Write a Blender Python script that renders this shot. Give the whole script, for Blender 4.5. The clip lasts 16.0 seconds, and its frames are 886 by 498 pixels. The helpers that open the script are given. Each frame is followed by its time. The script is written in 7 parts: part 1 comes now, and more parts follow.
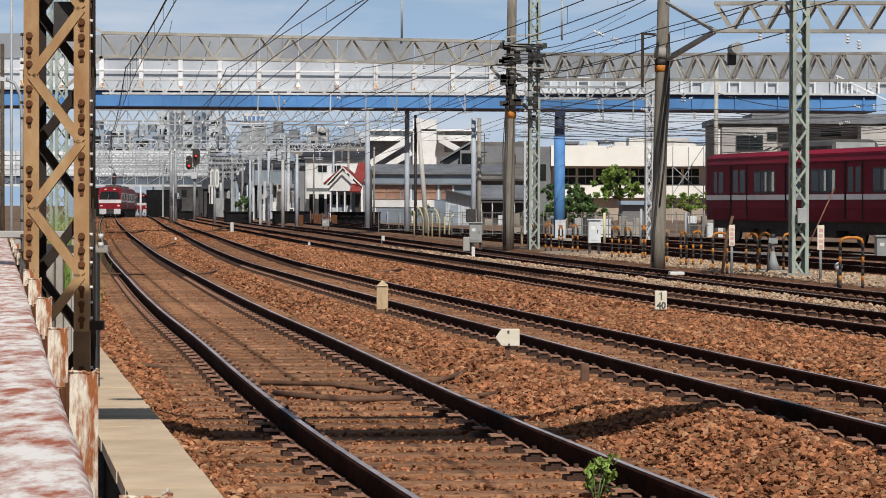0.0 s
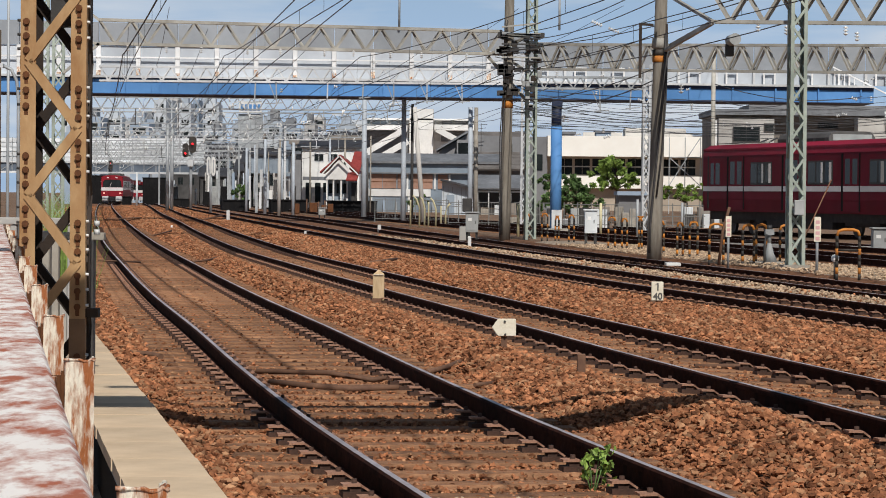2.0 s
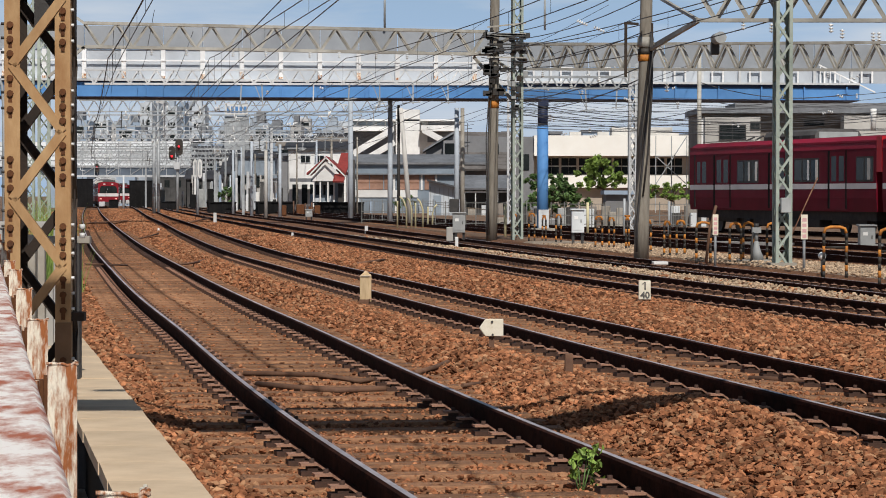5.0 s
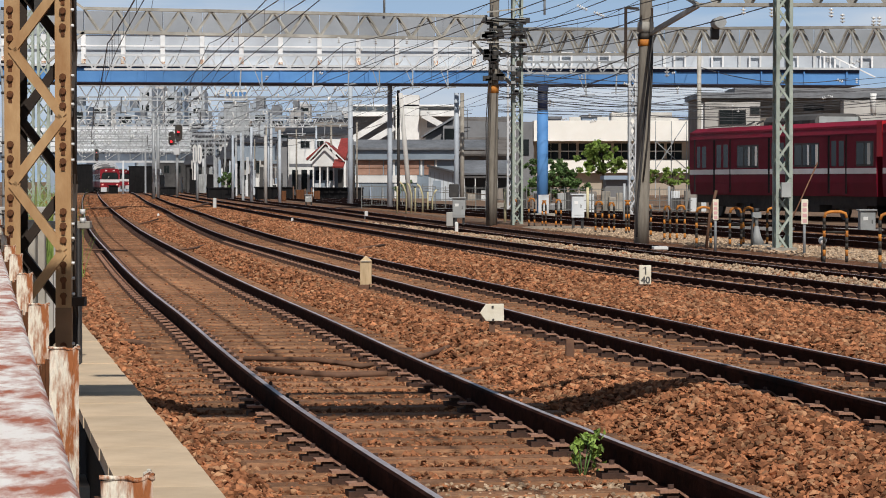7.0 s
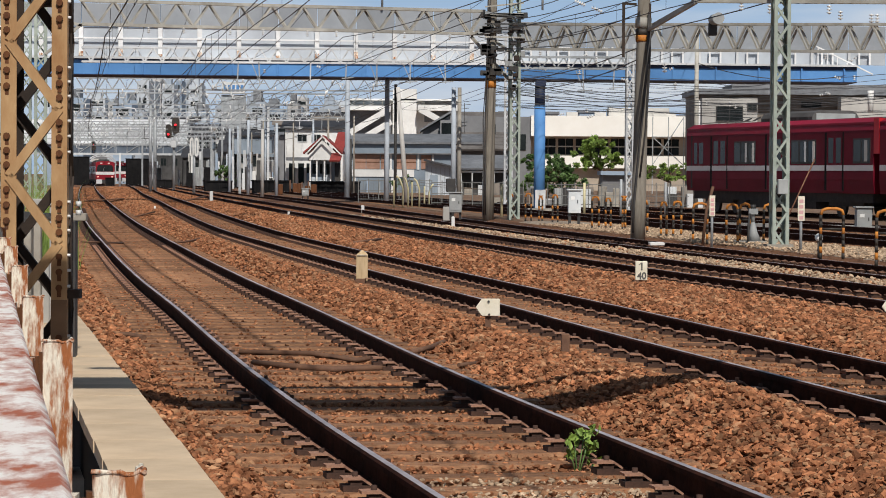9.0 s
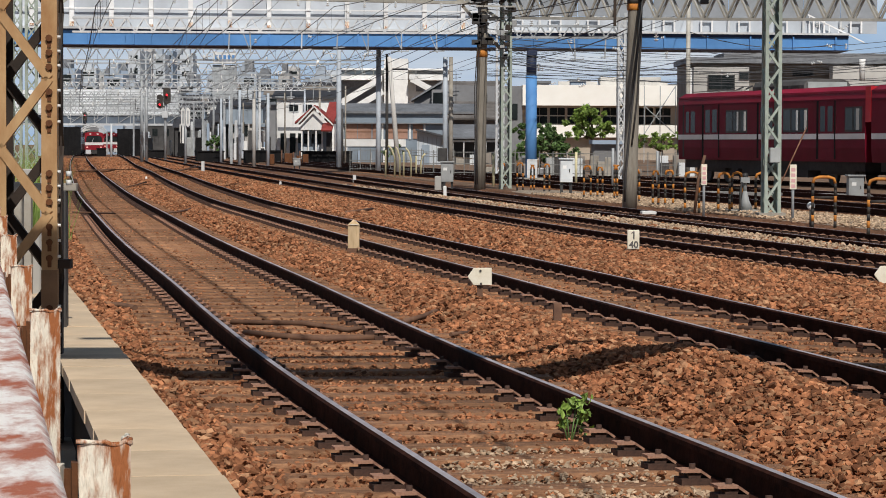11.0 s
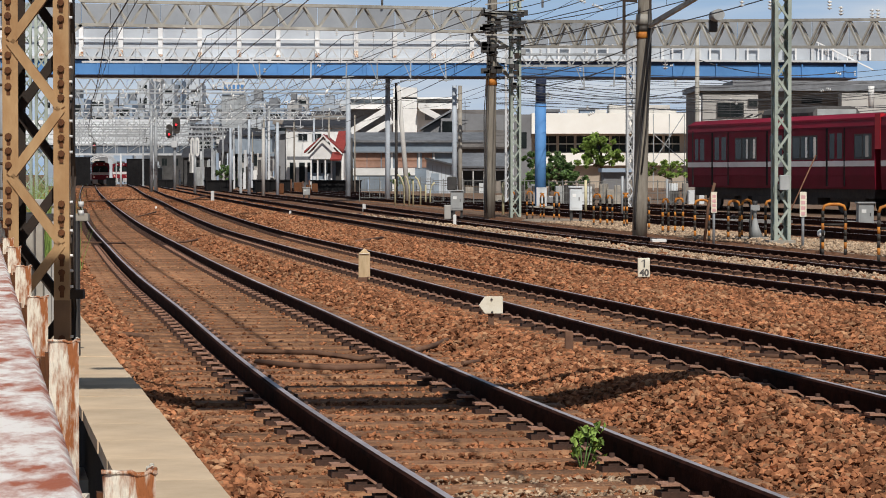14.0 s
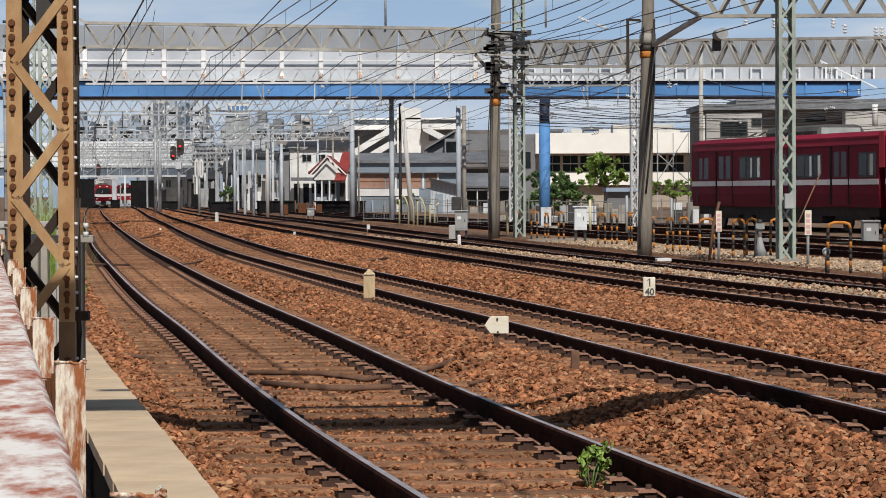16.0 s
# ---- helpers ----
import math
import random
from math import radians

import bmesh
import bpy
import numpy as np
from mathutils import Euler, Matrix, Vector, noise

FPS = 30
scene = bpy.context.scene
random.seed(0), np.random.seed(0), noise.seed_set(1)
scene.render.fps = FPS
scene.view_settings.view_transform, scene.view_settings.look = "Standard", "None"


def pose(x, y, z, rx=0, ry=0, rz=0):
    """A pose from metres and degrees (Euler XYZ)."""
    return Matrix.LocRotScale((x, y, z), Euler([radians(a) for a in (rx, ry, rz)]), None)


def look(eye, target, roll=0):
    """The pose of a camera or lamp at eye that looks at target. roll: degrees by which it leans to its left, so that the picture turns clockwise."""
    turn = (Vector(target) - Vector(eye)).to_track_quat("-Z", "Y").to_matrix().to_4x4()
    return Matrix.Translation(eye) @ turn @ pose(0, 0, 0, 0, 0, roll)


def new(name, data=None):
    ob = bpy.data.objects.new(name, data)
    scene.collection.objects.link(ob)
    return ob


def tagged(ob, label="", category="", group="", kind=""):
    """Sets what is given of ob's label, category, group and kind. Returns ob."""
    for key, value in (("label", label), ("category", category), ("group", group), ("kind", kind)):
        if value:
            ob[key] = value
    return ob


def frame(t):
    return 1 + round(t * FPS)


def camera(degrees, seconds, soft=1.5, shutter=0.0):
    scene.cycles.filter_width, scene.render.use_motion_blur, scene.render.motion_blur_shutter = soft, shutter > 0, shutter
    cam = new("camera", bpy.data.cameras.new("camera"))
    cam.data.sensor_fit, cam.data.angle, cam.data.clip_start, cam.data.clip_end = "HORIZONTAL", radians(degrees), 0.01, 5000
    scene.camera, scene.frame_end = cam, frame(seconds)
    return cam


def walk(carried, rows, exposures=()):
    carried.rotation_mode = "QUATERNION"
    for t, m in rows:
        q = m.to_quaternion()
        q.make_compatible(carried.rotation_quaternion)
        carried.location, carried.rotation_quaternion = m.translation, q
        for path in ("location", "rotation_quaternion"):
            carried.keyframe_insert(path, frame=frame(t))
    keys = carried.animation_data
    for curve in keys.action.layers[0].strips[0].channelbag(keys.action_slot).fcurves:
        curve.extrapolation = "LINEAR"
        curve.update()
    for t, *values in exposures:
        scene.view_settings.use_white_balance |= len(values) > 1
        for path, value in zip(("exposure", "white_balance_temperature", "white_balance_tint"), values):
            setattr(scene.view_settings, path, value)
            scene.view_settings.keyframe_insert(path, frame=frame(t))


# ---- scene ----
cam = camera(18.56, 16.0, soft=0.95)
walk(cam, [
    (0.0, pose(0.0095, -0.1113, 1.4570, 89.0751, 0, 0.3601) @ pose(0, 0, 0, 0, 0, 0.1423)),
    (0.5, pose(0.0033, -0.1026, 1.4617, 89.0670, 0, 0.2832) @ pose(0, 0, 0, 0, 0, 0.4768)),
    (1.0, pose(0.0023, -0.0785, 1.4594, 88.9876, 0, 0.1682) @ pose(0, 0, 0, 0, 0, 0.5444)),
    (1.5, pose(0.0035, -0.0658, 1.4591, 88.9031, 0, 0.1180) @ pose(0, 0, 0, 0, 0, 0.6118)),
    (2.0, pose(0.0003, -0.0560, 1.4558, 88.8519, 0, 0.2722) @ pose(0, 0, 0, 0, 0, 0.5150)),
    (2.5, pose(0.0027, -0.0490, 1.4576, 88.7770, 0, 0.3212) @ pose(0, 0, 0, 0, 0, 0.3071)),
    (3.0, pose(0.0035, -0.0382, 1.4552, 88.7488, 0, 0.3288) @ pose(0, 0, 0, 0, 0, 0.1131)),
    (3.5, pose(0.0067, -0.0445, 1.4551, 88.8524, 0, 0.2569) @ pose(0, 0, 0, 0, 0, -0.0060)),
    (4.0, pose(0.0083, -0.0475, 1.4543, 88.9312, 0, 0.1047) @ pose(0, 0, 0, 0, 0, -0.0097)),
    (6.5, pose(0.0029, 0.0039, 1.4546, 88.6194, 0, -0.0317) @ pose(0, 0, 0, 0, 0, 0.0604)),
    (7.0, pose(0.0000, -0.0000, 1.4500, 88.5560, 0, 0.0000) @ pose(0, 0, 0, 0, 0, -0.0000)),
    (7.5, pose(-0.0000, -0.0031, 1.4508, 88.5725, 0, -0.0090) @ pose(0, 0, 0, 0, 0, 0.0235)),
    (8.0, pose(-0.0020, 0.0172, 1.4505, 88.5800, 0, -0.0006) @ pose(0, 0, 0, 0, 0, 0.1187)),
    (8.5, pose(-0.0053, 0.0323, 1.4517, 88.5160, 0, -0.0247) @ pose(0, 0, 0, 0, 0, 0.3032)),
    (9.0, pose(0.0015, 0.0191, 1.4501, 88.4393, 0, -0.0762) @ pose(0, 0, 0, 0, 0, 0.3637)),
    (11.5, pose(0.0045, 0.0778, 1.4435, 87.7423, 0, -0.3097) @ pose(0, 0, 0, 0, 0, 0.1524)),
    (12.0, pose(0.0012, 0.0805, 1.4428, 87.8947, 0, -0.2590) @ pose(0, 0, 0, 0, 0, 0.0262)),
    (12.5, pose(-0.0004, 0.0794, 1.4420, 88.0052, 0, -0.2131) @ pose(0, 0, 0, 0, 0, 0.0481)),
    (13.0, pose(-0.0043, 0.0689, 1.4439, 88.1436, 0, -0.2754) @ pose(0, 0, 0, 0, 0, 0.2564)),
    (13.5, pose(-0.0134, 0.0671, 1.4486, 88.2883, 0, -0.2385) @ pose(0, 0, 0, 0, 0, 0.2753)),
    (14.0, pose(-0.0113, 0.0491, 1.4467, 88.4032, 0, -0.0488) @ pose(0, 0, 0, 0, 0, -0.0066)),
    (14.5, pose(-0.0097, 0.0703, 1.4437, 88.5958, 0, 0.0509) @ pose(0, 0, 0, 0, 0, -0.2440)),
    (15.0, pose(-0.0160, 0.0726, 1.4423, 88.7698, 0, 0.1270) @ pose(0, 0, 0, 0, 0, -0.4003)),
    (15.5, pose(-0.0157, 0.0822, 1.4442, 88.8104, 0, 0.1600) @ pose(0, 0, 0, 0, 0, -0.3759)),
    (16.0, pose(-0.0208, 0.0932, 1.4423, 88.8332, 0, 0.0414) @ pose(0, 0, 0, 0, 0, -0.2766)),
])

# ---- light ----
SUN_EL, SUN_AZ = 45.0, 170.0   # degrees; azimuth clockwise from the track's far direction
world = bpy.data.worlds.new("sky")
scene.world = world
world.use_nodes = True
wn, wl = world.node_tree.nodes, world.node_tree.links
sky = wn.new("ShaderNodeTexSky")
sky.sky_type, sky.sun_disc = "NISHITA", False
sky.sun_elevation, sky.sun_rotation = radians(SUN_EL), radians(SUN_AZ)
sky.air_density, sky.dust_density = 1.0, 0.5
co = wn.new("ShaderNodeTexCoord")
mp = wn.new("ShaderNodeMapping")
mp.inputs["Scale"].default_value = (7, 7, 40)
cl = wn.new("ShaderNodeTexNoise")
cl.inputs["Scale"].default_value, cl.inputs["Detail"].default_value = 1.3, 6
cr = wn.new("ShaderNodeValToRGB")
cr.color_ramp.elements[0].position, cr.color_ramp.elements[1].position = 0.42, 0.70
cmix = wn.new("ShaderNodeMix")
cmix.data_type = "RGBA"
cmix.inputs["B"].default_value = (21.5, 22.4, 23.6, 1)
cfac = wn.new("ShaderNodeMath")
cfac.operation = "MULTIPLY"
cfac.inputs[1].default_value = 0.8
wl.new(co.outputs["Generated"], mp.inputs["Vector"])
wl.new(mp.outputs["Vector"], cl.inputs["Vector"])
wl.new(cl.outputs["Fac"], cr.inputs["Fac"])
wl.new(cr.outputs["Color"], cfac.inputs[0])
cthin = wn.new("ShaderNodeMapRange")
cthin.inputs["From Min"].default_value, cthin.inputs["From Max"].default_value = 0.08, 0.24
cthin.inputs["To Min"].default_value, cthin.inputs["To Max"].default_value = 1.0, 0.12
cmul = wn.new("ShaderNodeMath")
cmul.operation = "MULTIPLY"
wl.new(cfac.outputs[0], cmul.inputs[0])
wl.new(cthin.outputs["Result"], cmul.inputs[1])
wl.new(cmul.outputs[0], cmix.inputs["Factor"])
haze = wn.new("ShaderNodeMix")
haze.data_type = "RGBA"
haze.inputs["B"].default_value = (11.5, 16.6, 23.8, 1)
sep = wn.new("ShaderNodeSeparateXYZ")
low = wn.new("ShaderNodeMapRange")
low.inputs["From Min"].default_value, low.inputs["From Max"].default_value = 0.06, 0.20
low.inputs["To Min"].default_value, low.inputs["To Max"].default_value = 0.85, 0.10
wl.new(co.outputs["Generated"], sep.inputs[0])
wl.new(sep.outputs["Z"], low.inputs["Value"])
wl.new(sep.outputs["Z"], cthin.inputs["Value"])
wl.new(low.outputs["Result"], haze.inputs["Factor"])
wl.new(sky.outputs["Color"], haze.inputs["A"])
wl.new(haze.outputs["Result"], cmix.inputs["A"])
wl.new(cmix.outputs["Result"], wn["Background"].inputs["Color"])
wn["Background"].inputs["Strength"].default_value = 0.050

sun_data = bpy.data.lights.new("sun", "SUN")
sun_data.energy, sun_data.angle, sun_data.color = 5.9, radians(0.53), (1.0, 0.955, 0.895)
sun = new("sun", sun_data)
a = radians(SUN_AZ)
sun.matrix_world = look((0, 0, 0), (-math.sin(a) * math.cos(radians(SUN_EL)), -math.cos(a) * math.cos(radians(SUN_EL)), -math.sin(radians(SUN_EL))))
scene.view_settings.exposure = -0.66


# ---- materials ----
def mat(name, c1, c2=None, scale=6.0, rough=0.75, metal=0.0, bump=0.3, fine=60.0, vary=0.0, lo=0.35, hi=0.65, big=0.25, stretch=(1, 1, 1), spec=0.4):
    """A surface of two colours mixed by a coarse grain, with broad stains, fine relief and, for pieces, a shade of their own."""
    m = bpy.data.materials.new(name)
    m.use_nodes = True
    n, l = m.node_tree.nodes, m.node_tree.links
    b = n["Principled BSDF"]
    c2 = c2 or tuple(v * 0.78 for v in c1)
    tc = n.new("ShaderNodeTexCoord")
    mp = n.new("ShaderNodeMapping")
    mp.inputs["Scale"].default_value = stretch
    l.new(tc.outputs["Object"], mp.inputs["Vector"])
    n1 = n.new("ShaderNodeTexNoise")
    n1.inputs["Scale"].default_value, n1.inputs["Detail"].default_value, n1.inputs["Roughness"].default_value = scale, 8, 0.65
    l.new(mp.outputs["Vector"], n1.inputs["Vector"])
    r = n.new("ShaderNodeValToRGB")
    r.color_ramp.elements[0].position, r.color_ramp.elements[1].position = lo, hi
    r.color_ramp.elements[0].color, r.color_ramp.elements[1].color = (*c1, 1), (*c2, 1)
    l.new(n1.outputs["Fac"], r.inputs["Fac"])
    n2 = n.new("ShaderNodeTexNoise")
    n2.inputs["Scale"].default_value, n2.inputs["Detail"].default_value = scale * 0.17, 3
    l.new(mp.outputs["Vector"], n2.inputs["Vector"])
    mr = n.new("ShaderNodeMapRange")
    mr.inputs["From Min"].default_value, mr.inputs["From Max"].default_value = 0.3, 0.7
    mr.inputs["To Min"].default_value, mr.inputs["To Max"].default_value = 1 - big, 1 + big
    l.new(n2.outputs["Fac"], mr.inputs["Value"])
    hs = n.new("ShaderNodeHueSaturation")
    l.new(r.outputs["Color"], hs.inputs["Color"])
    if vary:
        oi = n.new("ShaderNodeObjectInfo")
        ge = n.new("ShaderNodeNewGeometry")
        ad = n.new("ShaderNodeMath")
        fr = n.new("ShaderNodeMath")
        fr.operation = "FRACT"
        l.new(oi.outputs["Random"], ad.inputs[0])
        l.new(ge.outputs["Random Per Island"], ad.inputs[1])
        l.new(ad.outputs[0], fr.inputs[0])
        v = n.new("ShaderNodeMapRange")
        v.inputs["To Min"].default_value, v.inputs["To Max"].default_value = 1 - vary, 1 + vary
        l.new(fr.outputs[0], v.inputs["Value"])
        mu = n.new("ShaderNodeMath")
        mu.operation = "MULTIPLY"
        l.new(v.outputs["Result"], mu.inputs[0])
        l.new(mr.outputs["Result"], mu.inputs[1])
        l.new(mu.outputs[0], hs.inputs["Value"])
    else:
        l.new(mr.outputs["Result"], hs.inputs["Value"])
    l.new(hs.outputs["Color"], b.inputs["Base Color"])
    b.inputs["Roughness"].default_value, b.inputs["Metallic"].default_value = rough, metal
    b.inputs["Specular IOR Level"].default_value = spec
    if bump:
        n3 = n.new("ShaderNodeTexNoise")
        n3.inputs["Scale"].default_value, n3.inputs["Detail"].default_value = fine, 5
        l.new(mp.outputs["Vector"], n3.inputs["Vector"])
        bu = n.new("ShaderNodeBump")
        bu.inputs["Strength"].default_value, bu.inputs["Distance"].default_value = bump, 0.6 / fine
        l.new(n3.outputs["Fac"], bu.inputs["Height"])
        l.new(bu.outputs["Normal"], b.inputs["Normal"])
    return m


def glow(name, col, strength):
    m = bpy.data.materials.new(name)
    m.use_nodes = True
    b = m.node_tree.nodes["Principled BSDF"]
    b.inputs["Base Color"].default_value = (*col, 1)
    b.inputs["Emission Color"].default_value = (*col, 1)
    b.inputs["Emission Strength"].default_value = strength
    return m


BALLAST = mat("ballast_stone", (0.42, 0.18, 0.084), (0.19, 0.072, 0.034), 14, 0.92, 0, 0.4, 90, vary=0.55, spec=0.2)
BED = mat("ballast_bed", (0.29, 0.13, 0.06), (0.085, 0.037, 0.018), 26, 0.95, 0, 1.0, 22, lo=0.36, hi=0.62)
BED_PALE = mat("pale_gravel", (0.42, 0.34, 0.26), (0.22, 0.17, 0.12), 16, 0.95, 0, 1.0, 20)
BALLAST_TAN = mat("tan_ballast_stone", (0.45, 0.245, 0.13), (0.31, 0.15, 0.078), 14, 0.92, 0, 0.4, 90, vary=0.35, spec=0.2)
RUSTANDSHADE = mat("dark_rust_and_shade", (0.16, 0.06, 0.02), (0.09, 0.035, 0.015), 20, 0.9, 0, 0.7, 80, stretch=(1, 1, 0.5))
STONE_PALE = mat("pale_stone", (0.54, 0.40, 0.27), (0.32, 0.21, 0.13), 14, 0.9, 0, 0.4, 90, vary=0.35)
EARTH = mat("yard_ground", (0.25, 0.155, 0.095), (0.14, 0.082, 0.05), 1.6, 0.95, 0, 0.8, 9)
SLEEPER = mat("rust_dusted_concrete", (0.35, 0.18, 0.092), (0.155, 0.07, 0.035), 9, 0.9, 0, 0.8, 45, vary=0.28, stretch=(1, 4, 1))
RAIL = mat("rail_rust", (0.055, 0.021, 0.014), (0.02, 0.009, 0.007), 8, 0.9, 0.0, 0.3, 60, spec=0.05)
RAILTOP = mat("rail_running_face", (0.66, 0.60, 0.61), (0.44, 0.39, 0.40), 3, 0.5, 0.5, 0.05, 80)
CLIP = mat("shadowed_clip_iron", (0.045, 0.023, 0.016), (0.085, 0.042, 0.027), 30, 0.85, 0.0, 0.3, 90)
CLIPTOP = mat("lit_clip_spring_rust", (0.42, 0.23, 0.15), (0.22, 0.11, 0.07), 30, 0.7, 0.0, 0.3, 90)
CONCRETE = mat("trough_concrete", (0.74, 0.575, 0.395), (0.62, 0.465, 0.305), 3, 0.85, 0, 0.3, 60, vary=0.07)
GREYCON = mat("grey_concrete", (0.36, 0.33, 0.28), (0.26, 0.23, 0.19), 4, 0.85, 0, 0.3, 60)
POLECON = mat("pole_concrete", (0.29, 0.26, 0.215), (0.19, 0.165, 0.13), 3, 0.85, 0, 0.2, 60, stretch=(4, 4, 0.6))
RUSTPAINT = mat("peeling_white_paint", (0.97, 0.91, 0.85), (0.46, 0.135, 0.065), 8, 0.6, 0, 0.3, 50, lo=0.42, hi=0.61, big=0.03, stretch=(1.7, 0.6, 1))
RUSTPOST = mat("rusted_white_post", (0.84, 0.76, 0.62), (0.37, 0.125, 0.042), 13, 0.85, 0, 0.9, 90, lo=0.44, hi=0.55, big=0.35, stretch=(2.2, 2.2, 0.45))
BROWN = mat("ochre_steel_paint", (0.56, 0.365, 0.18), (0.33, 0.16, 0.058), 3.4, 0.65, 0, 0.15, 50, big=0.3, lo=0.32, hi=0.68, stretch=(1, 1, 0.45))
DARKSHADE = mat("brown_steel_dark_and_shade", (0.04, 0.024, 0.015), (0.022, 0.014, 0.009), 4, 0.7)
IRON = mat("dark_iron", (0.035, 0.033, 0.033), (0.06, 0.055, 0.05), 5, 0.6)
GALV = mat("galvanised_steel", (0.44, 0.46, 0.47), (0.30, 0.315, 0.32), 2, 0.55, 0.2, 0.1, 40)
TANSTEEL = mat("tan_grey_steel", (0.45, 0.43, 0.38), (0.29, 0.27, 0.23), 2, 0.6, 0.0, 0.1, 40)
PALEGREEN = mat("pale_green_steel", (0.42, 0.47, 0.40), (0.27, 0.31, 0.265), 2, 0.6, 0.0, 0.1, 40)
WHITESTEEL = mat("white_steel", (0.66, 0.67, 0.67), (0.50, 0.51, 0.515), 1.2, 0.6)
WIRE = mat("wire", (0.05, 0.05, 0.055), (0.09, 0.09, 0.09), 3, 0.6)
PORCELAIN = mat("porcelain", (0.8, 0.8, 0.78), (0.65, 0.65, 0.63), 6, 0.3)
BLUE = mat("blue_girder_paint", (0.115, 0.28, 0.56), (0.085, 0.225, 0.48), 0.7, 0.6, 0, 0.05, spec=0.2)
NAVY = mat("navy_edge", (0.02, 0.035, 0.09), None, 2, 0.6)
GLASSPANEL = mat("blue_grey_panel", (0.30, 0.36, 0.42), (0.24, 0.29, 0.34), 0.6, 0.5, 0, 0.05, vary=0.08)
BRIGHTPOST = mat("bright_white_post", (0.86, 0.86, 0.85), (0.76, 0.76, 0.75), 1, 0.6)
WALLPANEL = mat("grey_white_panel", (0.56, 0.60, 0.64), (0.46, 0.49, 0.53), 0.6, 0.6, 0, 0.05, vary=0.06)
GREYPANEL = mat("grey_panel", (0.33, 0.35, 0.375), (0.26, 0.28, 0.30), 0.6, 0.7, 0, 0.05, vary=0.1)
WHITE = mat("white_paint", (0.80, 0.79, 0.76), (0.68, 0.67, 0.64), 1.0, 0.6, 0, 0.1, 20)
CREAM = mat("cream_render", (0.92, 0.89, 0.82), (0.86, 0.82, 0.74), 0.5, 0.8, 0, 0.1, 10, big=0.08)
OFFWHITE = mat("offwhite_render", (0.56, 0.54, 0.50), (0.44, 0.42, 0.39), 0.5, 0.8, 0, 0.1, 10)
BEIGE = mat("beige_render", (0.50, 0.42, 0.33), (0.40, 0.33, 0.26), 0.5, 0.8, 0, 0.1, 10)
GREYWALL = mat("grey_siding", (0.24, 0.24, 0.245), (0.18, 0.18, 0.185), 0.6, 0.8, 0, 0.1, 10)
DUNWALL = mat("dun_wall", (0.27, 0.235, 0.20), (0.19, 0.165, 0.14), 0.6, 0.8, 0, 0.1, 10)
ROOFGREY = mat("grey_roof_tile", (0.20, 0.208, 0.22), (0.14, 0.145, 0.155), 3, 0.6, 0, 0.5, 8)
ROOFDARK = mat("dark_roof", (0.055, 0.055, 0.06), (0.035, 0.035, 0.04), 3, 0.6, 0, 0.4, 8)
ROOFRED = mat("red_roof", (0.33, 0.055, 0.045), (0.24, 0.04, 0.035), 3, 0.6, 0, 0.4, 8)
SHUTTER = mat("brown_shutter", (0.33, 0.19, 0.135), (0.26, 0.145, 0.10), 2, 0.7)
GLASS = mat("dark_window_glass", (0.012, 0.015, 0.016), (0.028, 0.034, 0.034), 0.8, 0.15, 0, 0, spec=0.06)
TRAINRED = mat("dark_red_body", (0.17, 0.007, 0.020), (0.13, 0.005, 0.015), 0.8, 0.5, 0, 0.02, big=0.12, spec=0.08)
TRAINGLASS = mat("train_window_glass", (0.016, 0.022, 0.022), (0.034, 0.042, 0.04), 0.8, 0.1, 0, 0, spec=0.1)
POLEPALE = mat("pale_blue_grey_steel", (0.52, 0.57, 0.62), (0.40, 0.44, 0.48), 1.5, 0.6)
LITEDGERED = mat("lit_roof_edge_red", (0.29, 0.013, 0.036), (0.22, 0.010, 0.027), 1, 0.5, 0, 0.02, spec=0.15)
BRIGHTRED = mat("bright_red_body", (0.52, 0.02, 0.03), (0.45, 0.018, 0.026), 0.8, 0.45, 0, 0.02, big=0.1, spec=0.2)
STRIPE = mat("white_stripe", (0.74, 0.71, 0.70), (0.64, 0.61, 0.60), 1, 0.45)
ROOFTRAIN = mat("train_roof_grey", (0.10, 0.095, 0.092), (0.07, 0.066, 0.063), 1.5, 0.8)
UNDER = mat("underframe_soot", (0.022, 0.02, 0.02), (0.045, 0.038, 0.034), 4, 0.8)
ORANGE = mat("orange_paint", (0.62, 0.24, 0.035), (0.40, 0.135, 0.025), 9, 0.7)
BLACKP = mat("black_paint", (0.025, 0.022, 0.02), (0.05, 0.04, 0.03), 5, 0.6)
YELLOW = mat("pale_yellow_paint", (0.64, 0.58, 0.36), (0.50, 0.44, 0.26), 4, 0.6)
PINK = mat("faded_pink_sign", (0.72, 0.42, 0.40), (0.65, 0.36, 0.35), 6, 0.6)
REDTEXT = mat("faded_red_print", (0.55, 0.13, 0.13), None, 6, 0.6)
POSTWOOD = mat("pale_post", (0.78, 0.58, 0.35), (0.60, 0.42, 0.23), 8, 0.8, 0, 0.3, 50, stretch=(3, 3, 0.5))
SIGNWHITE = mat("weathered_white_sign", (0.84, 0.78, 0.64), (0.72, 0.65, 0.50), 6, 0.7, big=0.1)
TEXTGREY = mat("faded_black_print", (0.13, 0.12, 0.11), None, 6, 0.8)
LEAF = mat("leaf", (0.21, 0.30, 0.055), (0.11, 0.175, 0.03), 3, 0.6, 0, 0, vary=0.4)
LEAFDARK = mat("dark_leaf", (0.095, 0.165, 0.045), (0.055, 0.10, 0.028), 3, 0.6, 0, 0, vary=0.4)
BARK = mat("bark", (0.12, 0.085, 0.055), (0.07, 0.05, 0.035), 8, 0.9)
CABINET = mat("cabinet_white", (0.66, 0.68, 0.68), (0.55, 0.57, 0.57), 1.5, 0.5)
